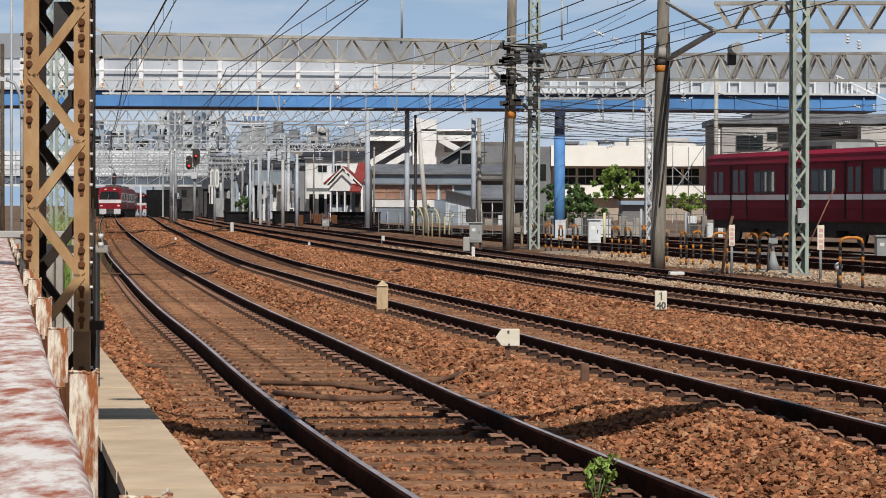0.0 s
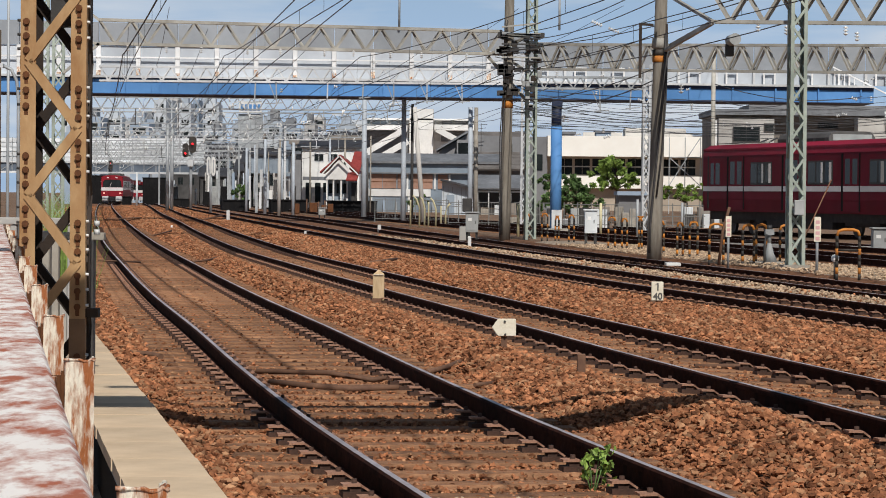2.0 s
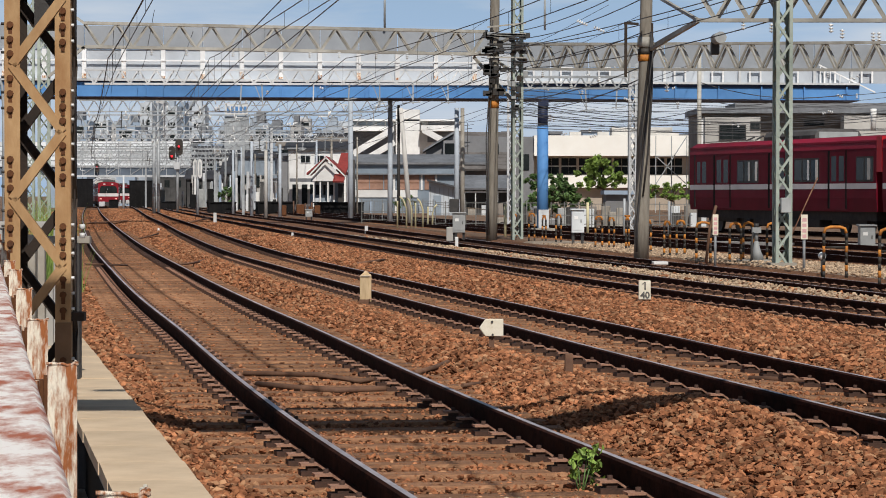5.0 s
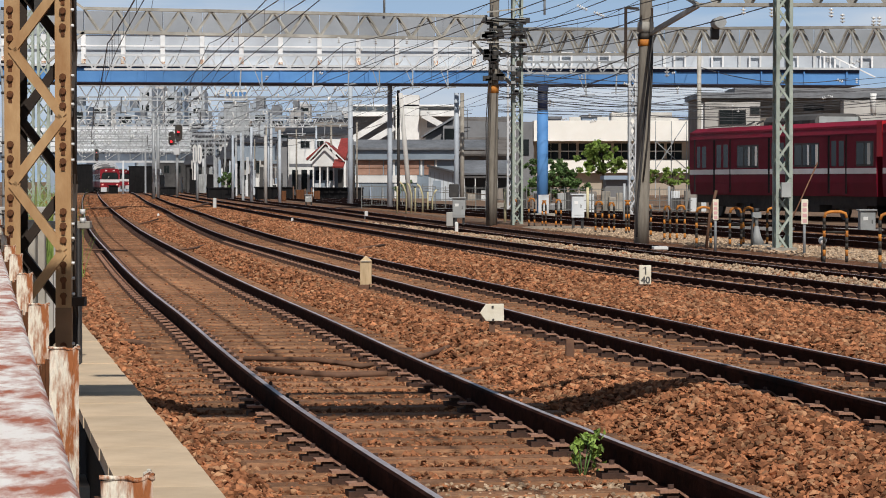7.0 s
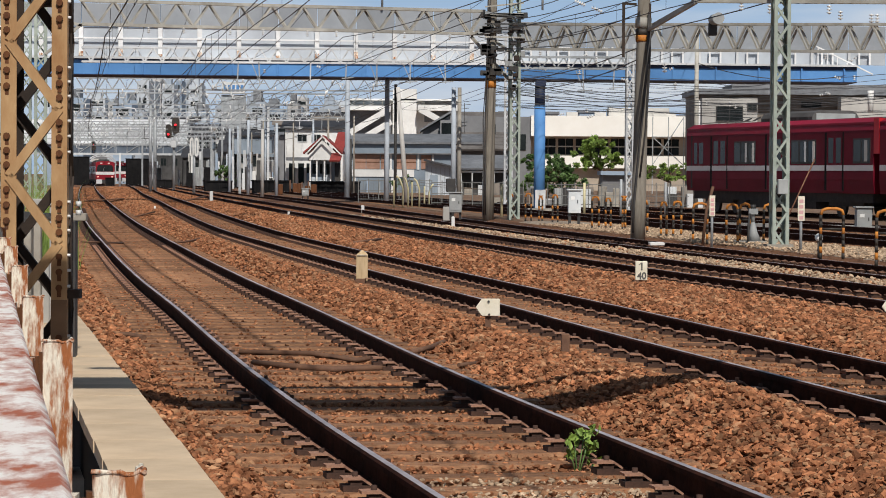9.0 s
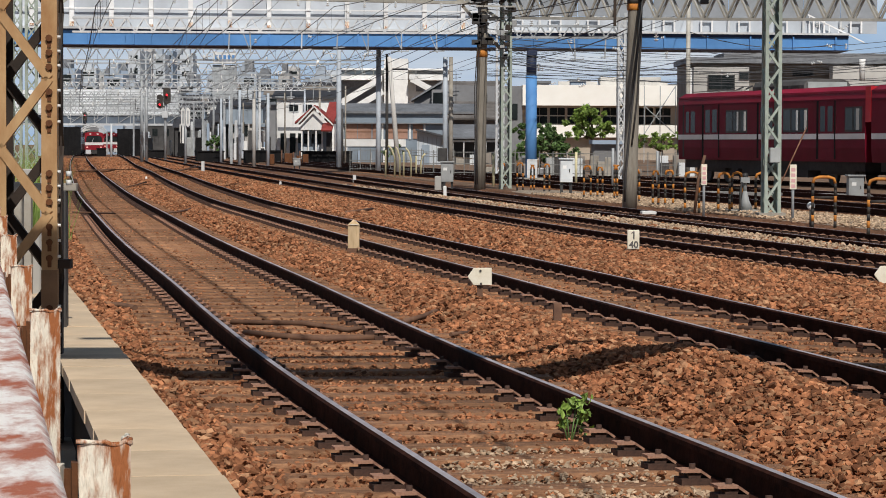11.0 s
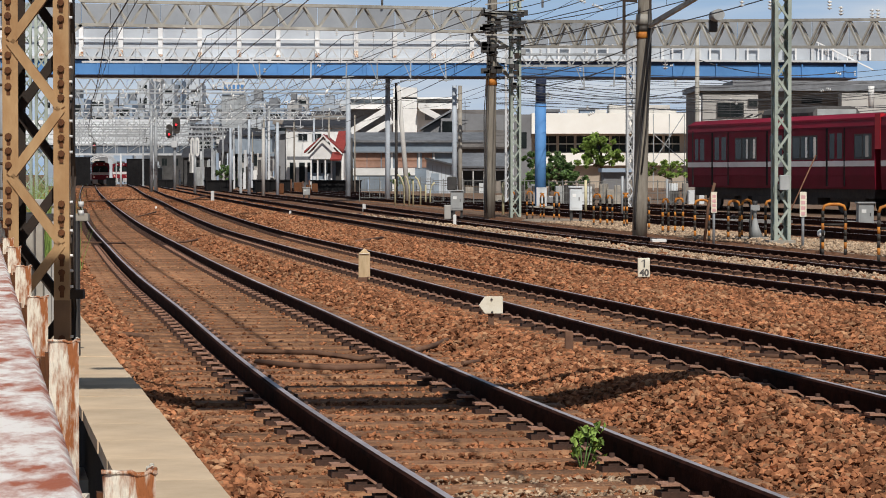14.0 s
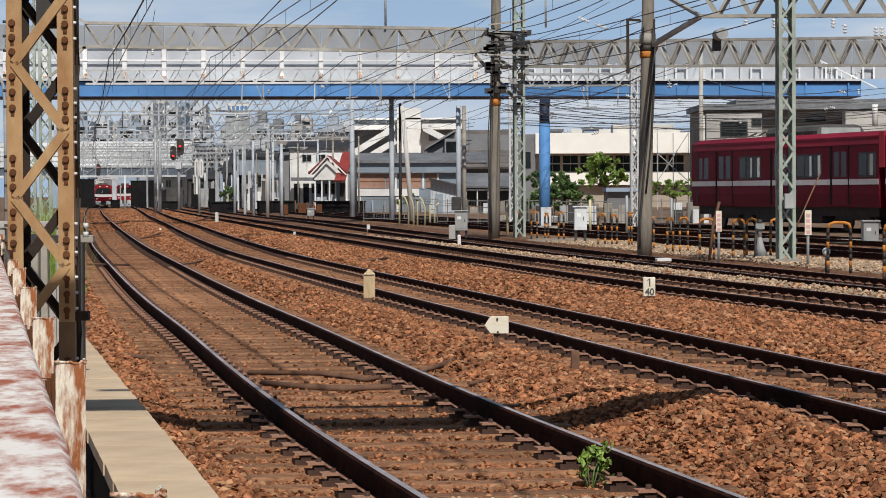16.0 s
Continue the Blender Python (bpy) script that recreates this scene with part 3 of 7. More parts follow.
def lattice(ob, cx, cy, z0, z1, w, leg, panel, material, turn=0, each=False, lacing=0.05, depth=None, dark=None):
    """Four angle legs with zigzag lacing on every face; dark holds the back's shade."""
    d = depth or w
    m = Matrix.Translation((cx, cy, 0)) @ pose(0, 0, 0, 0, 0, turn)
    for sx in (-1, 1):
        for sy in (-1, 1):
            bm = bmesh.new()
            x, y = sx * w / 2, sy * d / 2
            box(bm, min(x, x - sx * leg), max(x, x - sx * leg), min(y, y - sy * 0.012), max(y, y - sy * 0.012), z0, z1)
            box(bm, min(x, x - sx * 0.012), max(x, x - sx * 0.012), min(y - sy * 0.012, y - sy * leg), max(y - sy * 0.012, y - sy * leg), z0, z1)
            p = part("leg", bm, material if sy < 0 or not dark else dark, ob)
            p.matrix_basis = m
    n = int((z1 - z0) / panel)
    for face, (a, b) in enumerate((((-w / 2 + leg * 0.5, -d / 2 + 0.02), (w / 2 - leg * 0.5, -d / 2 + 0.02)), ((-w / 2 + leg * 0.5, d / 2 - 0.02), (w / 2 - leg * 0.5, d / 2 - 0.02)),
                                   ((-w / 2 + 0.02, -d / 2 + leg * 0.5), (-w / 2 + 0.02, d / 2 - leg * 0.5)), ((w / 2 - 0.02, -d / 2 + leg * 0.5), (w / 2 - 0.02, d / 2 - leg * 0.5)))):
        bm = bmesh.new()
        for k in range(n):
            p, q = (a, b) if (k + face) % 2 else (b, a)
            bar(bm, (*p, z0 + k * panel), (*q, z0 + (k + 1) * panel), lacing, 0.012 if face > 1 else lacing)
            if each:
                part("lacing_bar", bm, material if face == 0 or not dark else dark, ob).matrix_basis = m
                bm = bmesh.new()
        if each:
            bm.free()
        else:
            tagged(part("lacing", bm, material, ob), kind="stuff").matrix_basis = m


column = thing("lattice_column", "ochre-brown riveted steel lattice column beside the track", "lattice column")
CX, CY, CW = -2.74, 18.5, 0.445
# Back legs and inner lacing are coloured near-black to stand for shade.
lattice(column, CX, CY, -0.841, 6.9, CW, 0.105, 0.4535, BROWN, turn=1.5, each=True, lacing=0.062, depth=0.40, dark=DARKSHADE)
for sx in (-1, 1):
    for k in range(7):
        z = -0.841 + 0.907 * k + (0.4535 if sx < 0 else 0)
        for dz in (0.27, 0.174, 0.077, -0.09, -0.193, -0.3):
            x = CX + sx * (CW / 2 - 0.045)
            bm = bmesh.new()
            tube(bm, [(x, CY - 0.203, z + dz), (x, CY - 0.222, z + dz)], 0.023, 8)
            box(bm, x - 0.013, x + 0.013, CY - 0.206, CY - 0.200, z + dz - 0.062, z + dz)
            part("bolt", bm, RUSTANDSHADE, column)
            bm = bmesh.new()
            ex = CX + sx * CW / 2
            tube(bm, [(ex, CY - 0.15, z + dz + 0.01), (ex + sx * 0.024, CY - 0.15, z + dz + 0.01)], 0.011, 6)
            part("bolt", bm, PORCELAIN if sx > 0 else IRON, column)
boxpart("bracket", column, DARKSHADE, CX + CW / 2, CX + CW / 2 + 0.09, CY - 0.16, CY - 0.04, 0.60, 0.66)
for k in range(2):
    z = 1.16 + k * 0.06
    bm = bmesh.new()
    tube(bm, [(CX + CW / 2 + 0.045, CY + 0.1, z), (CX + CW / 2 + 0.045, CY + 0.1, z + 0.035)], 0.02, 7)
    part("insulator", bm, PORCELAIN, column)
# Added cover that turns the lower part of the leg darker brown.
BROWNLOW = mat("brown_leg_foot", (0.27, 0.155, 0.08), (0.20, 0.11, 0.055), 3, 0.65, 0, 0.15, 50, big=0.3)
foot_cover = boxpart("splice_plate", column, BROWNLOW, CW / 2 - 0.107, CW / 2 + 0.003, -0.206, -0.2005, -0.84, 0.592, label="added darker brown cover on the foot of the leg")
foot_cover.matrix_basis = Matrix.Translation((CX, CY, 0)) @ pose(0, 0, 0, 0, 0, 1.5)
boxpart("cable_box", column, IRON, CX - 0.03, CX + 0.12, CY - 0.1, CY + 0.1, 2.58, 2.84)
boxpart("footing", column, GREYCON, CX - 0.4, CX + 0.4, CY - 0.4, CY + 0.4, -1.1, -0.6)

# small concrete marker posts behind the column
stile = thing("handrail_post", "grey concrete post with pipe beside the trough", "post")
boxpart("shaft", stile, GREYCON, -3.31, -3.22, 21.4, 21.55, -0.4, 1.14, 0.01)
boxpart("cap", stile, GREYCON, -3.32, -2.79, 21.42, 21.53, 1.07, 1.13, 0.005)
boxpart("end_post", stile, IRON, -2.89, -2.87, 21.4, 21.55, -0.4, 1.07, 0.005)

wayside = thing("concrete_post_fence", "pale concrete post fence behind the lattice column", "fence")
for x, w, m in ((-4.02, 0.035, GREYCON), (-3.87, 0.055, GREYCON), (-3.70, 0.03, OFFWHITE), (-4.25, 0.03, OFFWHITE), (-4.50, 0.05, GREYCON)):
    boxpart("post", wayside, m, x - w, x + w, 25.95, 26.07, -1.0, 1.13, 0.006)
boxpart("rail", wayside, OFFWHITE, -4.7, -3.66, 25.93, 26.09, 1.132, 1.20, 0.008)
boxpart("panel", wayside, BLUECLAD, -4.65, -3.95, 26.10, 26.14, -1.0, 0.95, label="dark blue sheet")
boxpart("panel", wayside, OFFWHITE, -3.92, -3.68, 26.10, 26.14, -1.0, 0.62, label="white sheet")

# ---- the gantry overhead whose shadow falls across the near tracks ----
shade_gantry = thing("overhead_gantry", "steel catenary gantry beam overhead", "gantry")
GY = 12.6
bm = bmesh.new()
bar(bm, (-3.6, GY - 0.4, 6.4), (12, GY + 0.9, 6.4), 0.62, 0.4)
part("beam", bm, TANSTEEL, shade_gantry)
bm = bmesh.new()
bar(bm, (-1.4, GY + 0.75, 6.9), (12, GY + 1.9, 6.9), 0.1, 0.1)
part("upper_chord", bm, TANSTEEL, shade_gantry)
for x in (-3.4, 11.8):
    boxpart("post", shade_gantry, TANSTEEL, x - 0.15, x + 0.15, GY - 0.4 + (0.15 if x < 0 else 1.1), GY + (0.05 if x < 0 else 1.0), -0.5, 7.0)


# ---- gantries ----
def truss(ob, p, q, h, pitch, material, chord=0.09, dia=0.055, depth=0.5, each=False, lower=True):
    """A box truss from p to q (the lower chord's ends) with zigzag diagonals."""
    p, q = Vector(p), Vector(q)
    L = (q - p).length
    d = (q - p) / L
    back = Vector((-d.y, d.x, 0)) * depth
    up = Vector((0, 0, h))
    for o in (Vector(), back):
        for v in (Vector(), up):
            shape("chord", ob, material, lambda bm: bar(bm, p + o + v, q + o + v, chord, chord))
    n = max(2, round(L / pitch) * 2)
    for o in (Vector(), back):
        bm = bmesh.new()
        for k in range(n):
            a, b = p + o + d * (L * k / n), p + o + d * (L * (k + 1) / n)
            a, b = (a, b + up) if k % 2 else (a + up, b)
            bar(bm, a, b, dia, dia)
            if each:
                part("diagonal", bm, material, ob)
                bm = bmesh.new()
        if each:
            bm.free()
        else:
            tagged(part("bracing", bm, material, ob), kind="stuff")
    bm = bmesh.new()
    for k in range(n // 2 + 1):
        a = p + d * (L * 2 * k / n)
        bar(bm, a, a + back, dia * 0.8)
        bar(bm, a + up, a + up + back, dia * 0.8)
    tagged(part("cross_bracing", bm, material, ob), kind="stuff")


def insulator(parent, p, n=4, r=0.05, step=0.07, tilt=(0, 0, -1)):
    p, t = Vector(p), Vector(tilt)
    bm = bmesh.new()
    tube(bm, [p, p + t * (n * step)], 0.015, 6)
    for k in range(n):
        c = p + t * (step * (k + 0.3))
        tube(bm, [c, c + t * step * 0.45], r, 8, 0.6)
    return part("insulator", bm, PORCELAIN, parent)


g_wide = thing("catenary_gantry", "tan steel truss gantry across the running tracks", "gantry", "catenary gantries")
truss(g_wide, (-12.15, 92.00, 6.49), (1.56, 96.00, 6.45), 0.80, 1.1, TANSTEEL, 0.10, 0.06, 0.22, each=True)
for a, b in (((1.08, 96.00, 6.35), (2.39, 95.00, 4.81)), ((1.08, 96.00, 6.41), (2.39, 95.00, 6.99)), ((1.56, 96.00, 6.45), (2.39, 95.00, 5.80))):
    shape("knee_brace", g_wide, TANSTEEL, lambda bm: bar(bm, a, b, 0.09))
lattice(g_wide, -13.57, 92.2, -0.4, 8.73, 0.42, 0.09, 0.45, PALEGREEN, 5)
for a, b in (((-12.15, 92.00, 6.49), (-13.38, 92.00, 5.47)), ((-12.15, 92.00, 7.26), (-13.38, 92.00, 8.16)), ((-12.15, 92.00, 6.43), (-13.38, 92.00, 6.82))):
    shape("knee_brace", g_wide, TANSTEEL, lambda bm: bar(bm, a, b, 0.09))

mast_mid = thing("lattice_mast", "pale green steel lattice mast at the yard edge", "lattice mast", "lattice masts")
lattice(mast_mid, 2.59, 95, -0.1, 9.56, 0.38, 0.08, 0.4, PALEGREEN, 8, each=True)

g_yard = thing("catenary_gantry", "tan steel truss gantry over the yard tracks", "gantry", "catenary gantries")
truss(g_yard, (2.81, 95.00, 5.88), (14.98, 84.00, 5.35), 0.86, 0.98, TANSTEEL, 0.085, 0.06, 0.2, each=True)

mast_right = thing("lattice_mast", "pale green steel lattice mast with a junction box", "lattice mast", "lattice masts")
lattice(mast_right, 7.26, 58, -0.1, 7.13, 0.36, 0.075, 0.40, PALEGREEN, 6, each=True, lacing=0.05)
boxpart("junction_box", mast_right, CABGREY, 7.19, 7.40, 57.6, 57.78, 1.09, 1.41, 0.01)
boxpart("base", mast_right, GREYCON, 6.98, 7.54, 57.7, 58.4, -0.3, 0.02)

g_near = thing("catenary_gantry", "tan steel truss gantry carried by the lattice mast", "gantry", "catenary gantries")
truss(g_near, (5.54, 59.00, 5.27), (10.40, 57.00, 5.14), 0.60, 0.72, TANSTEEL, 0.075, 0.055, 0.18, each=True)
for a, b in (((5.54, 59.00, 5.27), (5.03, 66.00, 6.40)), ((5.54, 59.00, 5.27), (5.25, 67.00, 5.19)), ((5.54, 59.00, 5.24), (5.11, 67.00, 5.05))):
    shape("knee_brace", g_near, TANSTEEL, lambda bm: bar(bm, a, b, 0.07))


# ---- poles ----
def pole(name, label, x0, x1, d, z0, z1, r0, r1, material, lean=0.0):
    ob = thing(name, label, "pole", "concrete poles")
    bm = bmesh.new()
    tube(bm, [(x0 + (x1 - x0) * k / 8, d, z0 + (z1 - z0) * k / 8) for k in range(9)], r0, 16, r1 / r0)
    part("shaft", bm, material, ob)
    return ob


pole_a = pole("concrete_pole", "weathered grey concrete pole with an orange band and cables", 4.90, 5.05, 67, -0.15, 8.15, 0.185, 0.14, POLECON)
shape("orange_band", pole_a, ORANGE, lambda bm: tube(bm, [(4.98, 67, 4.77), (4.98, 67, 4.93)], 0.172, 16, 0.99))
shape("black_band", pole_a, BLACKP, lambda bm: tube(bm, [(4.98, 67, 4.93), (4.98, 67, 5.08)], 0.172, 16, 0.99))
shape("clamp", pole_a, TANSTEEL, lambda bm: tube(bm, [(4.98, 67, 5.11), (4.99, 67, 5.36)], 0.19, 12))
shape("cable", pole_a, IRON, lambda bm: tube(bm, [(5.12, 66.80, 5.49), (5.09, 66.80, 4.23), (5.00, 66.80, 3.12), (4.87, 66.80, 1.73), (4.79, 66.80, 0.75), (4.77, 66.80, 0.06)], 0.03, 6))
shape("cable", pole_a, IRON, lambda bm: tube(bm, [(5.16, 66.80, 5.35), (5.14, 66.80, 3.96), (5.07, 66.80, 2.70), (4.93, 66.80, 1.45)], 0.025, 6))
for x in (4.47, 5.11):
    boxpart("side_iron", pole_a, DARKSHADE, x, x + 0.07, 66.9, 67, 4.38, 5.71)
shape("side_bar", pole_a, DARKSHADE, lambda bm: bar(bm, (4.47, 67.00, 5.71), (4.83, 67.00, 5.69), 0.06))

pole_b = pole("concrete_pole", "dark weathered concrete pole hung with transformers and cables", 1.70, 1.82, 95, -0.15, 9.37, 0.20, 0.16, POLECON)
shape("orange_band", pole_b, ORANGE, lambda bm: tube(bm, [(1.76, 95, 4.52), (1.76, 95, 4.78)], 0.20, 14))
rng = random.Random(4)
for k in range(26):
    x, y = 874 + rng.uniform(-14, 16), rng.uniform(30, 150)
    w, h = rng.uniform(0.05, 0.22), rng.uniform(0.08, 0.3)
    cx, cz = (x - 784) / 4800 * 95, 1.45 + (320 - y) / 4800 * 95
    boxpart("fitting", pole_b, rng.choice([IRON, IRON, BLACKP, CABGREY]), cx - w, cx + w, 94.6, 94.8, cz - h / 2, cz + h / 2, 0.01)
for k in range(2):
    shape("cable", pole_b, IRON, lambda bm: tube(bm, [(1.66, 94.70, 7.57), (1.62, 94.70, 5.40), (1.50, 94.70, 3.42), (1.52, 94.70, 1.25), (1.54, 94.70, 0.07)], 0.02, 6)).location = (0.07 * k, 0, 0)

blue_col = thing("blue_pier", "blue-painted steel pipe pier with a dark head", "pier")
shape("shaft", blue_col, BLUE, lambda bm: tube(bm, [(4.11, 112.00, 0.05), (4.11, 112.00, 4.34)], 0.23, 20))
shape("head", blue_col, NAVY, lambda bm: (tube(bm, [(4.11, 112.00, 4.34), (4.11, 112.00, 5.18)], 0.21, 12), box(bm, 3.92, 4.34, 111.7, 112.3, 5.14, 5.37)))
boxpart("notice", blue_col, CABINET, 3.80, 4.21, 107.9, 108.0, 0.15, 0.89)
boxpart("footing", blue_col, GREYCON, 3.64, 4.62, 111.4, 112.8, -0.4, 0.1)

# ---- the footbridge-like road deck with panel walls and blue girder ----
deck = thing("overbridge", "long overbridge with grey-white panel walls on a blue girder", "bridge")
def bridge_y(x):
    return 148.0 + 0.12 * x
def bpoint(x, z, dy=0.0):
    return Vector((x, bridge_y(x) + dy, z))
XL, XR = -34.0, 23.12
def slab(bm, x0, x1, z0, z1, dy0, dy1):
    vs = [bm.verts.new(bpoint(x, z, dy)) for x in (x0, x1) for dy in (dy0, dy1) for z in (z0, z1)]
    for f in ((0, 1, 3, 2), (4, 6, 7, 5), (0, 4, 5, 1), (2, 3, 7, 6), (0, 2, 6, 4), (1, 5, 7, 3)):
        bm.faces.new([vs[i] for i in f])
shape("girder", deck, BLUE, lambda bm: slab(bm, XL, XR, 6.75, 7.59, 0, 4.0), "blue steel girder")
shape("flange", deck, NAVY, lambda bm: slab(bm, XL, XR, 6.72, 6.76, -0.15, 4.1))
shape("shadow_line", deck, NAVY, lambda bm: slab(bm, 2.5, XR, 7.42, 7.60, -0.05, 0.0), "navy upper edge of the girder")
shape("shadow_line", deck, NAVY, lambda bm: slab(bm, XL, 2.5, 7.52, 7.60, -0.05, 0.0), "navy upper edge of the girder")
for k in range(24):
    gx = XL + 1.2 + 2.4 * k
    shape("web_stiffener", deck, BLUE, lambda bm: slab(bm, gx - 0.04, gx + 0.04, 6.78, 7.50, -0.12, 0.0))
shape("rail", deck, BRIGHTPOST, lambda bm: slab(bm, XL, 2.5, 8.66, 8.74, 0.0, 0.06), "white horizontal rail")
shape("top_flange", deck, WHITESTEEL, lambda bm: slab(bm, XL, XR, 7.59, 7.71, -0.25, 4.1))
x = XL
k = 0
while x < 2.5:
    shape("wall_panel", deck, WALLPANEL, lambda bm: slab(bm, x + 0.02, x + 2.08, 7.72, 9.30, 0.3, 0.42))
    shape("wall_panel", deck, GREYPANEL, lambda bm: slab(bm, x + 0.02, x + 2.08, 9.32, 10.70 - 0.02 * k, 0.2, 0.42), "grey upper panel")
    shape("wall_post", deck, BRIGHTPOST, lambda bm: slab(bm, x - 0.12, x + 0.12, 7.74, 9.30, 0.05, 0.3), "white post")
    shape("post_foot", deck, RUSTPOST, lambda bm: slab(bm, x - 0.10, x + 0.12, 7.74, 7.74 + 0.12 + 0.12 * (k % 3), 0.0, 0.05), "rust-stained foot of the post")
    x += 2.1
    k += 1
while x < XR:
    shape("wall_panel", deck, GREYPANEL, lambda bm: slab(bm, x + 0.02, x + 2.08, 8.52, 9.87, 0.3, 0.42), "grey upper panel")
    shape("wall_panel", deck, WALLPANEL, lambda bm: slab(bm, x + 0.02, x + 2.08, 7.71, 8.50, 0.35, 0.42))
    shape("wall_post", deck, WHITESTEEL, lambda bm: slab(bm, x - 0.07, x + 0.07, 7.72, 8.46, 0.1, 0.35))
    for u0, u1, v0, v1 in ((0.5, 0.6, 7.72, 8.5), (1.1, 1.2, 7.72, 8.5), (0.6, 1.1, 8.42, 8.5)):
        shape("hoop_rail", deck, BRIGHTPOST, lambda bm: slab(bm, x + u0, x + u1, v0, v1, 0.0, 0.1), "white hoop of the parapet")
    x += 2.1
for k in range(5):
    shape("end_rail", deck, BRIGHTPOST, lambda bm: bar(bm, bpoint(XR - 2.2 + 0.55 * k, 7.7), bpoint(XR - 2.2 + 0.55 * k, 8.66 - 0.26 * k), 0.05))
shape("end_rail", deck, BRIGHTPOST, lambda bm: bar(bm, bpoint(XR - 2.3, 8.72), bpoint(XR + 0.9, 7.2), 0.07), "white sloping rail at the bridge end")
for px in (682, 950):
    shape("lamp_mast", deck, GALV, lambda bm: tube(bm, [bpoint(-3.19 if px < 800 else 5.56, 10.51), bpoint(-3.19 if px < 800 else 5.56, 13.32)], 0.07, 6))

# ---- the far run of gantries ----
def far_gantry(d, x0, x1, y_top, y_bot, posts, material):
    ob = thing("far_catenary_gantry", "pale steel truss gantry in the distance over the tracks", "gantry", "far gantries")
    def wx(x):
        return (x - 784) / 4800 * d
    def wz(y):
        return 1.45 + (320 - y) / 4800 * d
    h = wz(y_top) - wz(y_bot)
    truss(ob, (wx(x0), d, wz(y_bot)), (wx(x1), d, wz(y_bot)), h, h * 1.25, material, 0.09, 0.055, 0.3)
    for x in posts:
        if d < 230:
            lattice(ob, wx(x), d + 0.2, -0.4, wz(y_top) + 0.6, 0.42, 0.1, 0.5, material)
        else:
            boxpart("post", ob, material, wx(x) - 0.11, wx(x) + 0.11, d, d + 0.22, -0.4, wz(y_top) + 0.6)
    rng = random.Random(int(d))
    for k in range(int((x1 - x0) / 60)):
        x = wx(x0 + 30 + 60 * k + rng.uniform(-22, 22))
        if rng.random() < 0.3:
            continue
        bm = bmesh.new()
        z = wz(y_bot)
        drop, lean = rng.uniform(0.7, 1.3), rng.uniform(-0.3, 0.3)
        bar(bm, (x, d - 0.2, z), (x + lean * 0.2, d - 0.2, z - drop), 0.06)
        bar(bm, (x - rng.uniform(0.2, 0.5), d - 0.2, z - drop + 0.05), (x + rng.uniform(0.2, 0.5), d - 0.2, z - drop + 0.1), 0.05)
        if lean > 0:
            bar(bm, (x - 0.3, d - 0.2, z - 0.1), (x, d - 0.2, z - drop * 0.8), 0.04)
        part("hanger", bm, rng.choice([material, GALV, IRON]), ob)
    for k in range(int((x1 - x0) / 22) if d > 150 else 0):
        x, z = wx(rng.uniform(x0, x1)), wz(y_bot) + rng.choice((0, 0, h)) + rng.uniform(-0.1, 0.1)
        l = rng.uniform(0.2, 0.42) * rng.choice((-1, -1, 1))
        bm = bmesh.new()
        tube(bm, [(x, d - 0.25, z), (x + rng.uniform(-0.12, 0.12), d - 0.25, z + l)], 0.05, 6)
        if rng.random() < 0.5:
            bar(bm, (x, d - 0.25, z + l), (x + rng.uniform(-1.1, 1.1), d - 0.25, z + l * rng.uniform(0.8, 1.6)), 0.05)
        part("insulator", bm, PORCELAIN, ob, "white porcelain insulator")
    return ob


far_gantry(128, 150, 905, 98, 123, (120, 905), WHITESTEEL)
far_gantry(120, 925, 1130, 110, 130, (1120,), GALV)
far_gantry(185, 140, 700, 152, 172, (), GALV)
far_gantry(205, 140, 640, 178, 198, (), GALV)
far_gantry(235, 130, 620, 206, 220, (430,), GALV)
far_gantry(262, 130, 560, 212, 225, (480,), WHITESTEEL)
for k, d in enumerate((290, 315, 345, 375, 405, 440, 480)):
    y = 229 + k * 8
    between = 784 + 4800 * (side_at(T2, d) + side_at(T3, d)) / 2 / d
    beyond = 784 + 4800 * (side_at(T4, d) + 2.8) / d
    far_gantry(d, 120, 470 - 18 * k, y, y + 10, (122, between, beyond) if k % 3 == 0 else (122, beyond), GALV)


def plain_mast(x, ybase, ytop, d, r, material, label, name="steel_pole"):
    ob = thing(name, label, "pole", "steel poles")
    cx = (x - 784) / 4800 * d
    bm = bmesh.new()
    tube(bm, [(cx, d, -0.42), (cx, d, 1.45 + (320 - ytop) / 4800 * d)], r, 10, 0.85)
    part("shaft", bm, material, ob)
    return ob


for x, yt, d, r, m in ((620, 150, 165, 0.22, POLEPALE), (690, 140, 150, 0.2, POLEPALE), (705, 160, 150, 0.12, IRON), (808, 165, 130, 0.17, POLEPALE), (818, 165, 132, 0.15, GREYCON), (495, 230, 200, 0.16, POLEPALE), (470, 240, 200, 0.18, OFFWHITE),
                       (445, 225, 210, 0.17, POLEPALE), (412, 240, 230, 0.15, POLEPALE), (272, 200, 240, 0.2, GALV), (280, 205, 240, 0.2, GALV), (348, 285, 220, 0.1, GALV), (218, 285, 300, 0.16, WHITESTEEL), (1237, 60, 119, 0.14, TANSTEEL)):
    plain_mast(x, 0, yt, d, r * 0.78, m, "grey steel pole among the tracks")
ob = thing("leaning_pole", "pale concrete pole leaning beside the houses", "pole")
shape("shaft", ob, OFFWHITE, lambda bm: tube(bm, [(-1.66, 140, -0.4), (-2.19, 140, 5.97)], 0.14, 10, 0.8))


# ---- wires ----
def line_height(k, lo, hi):
    return lo + (hi - lo) * (2 * k - 1) ** 2


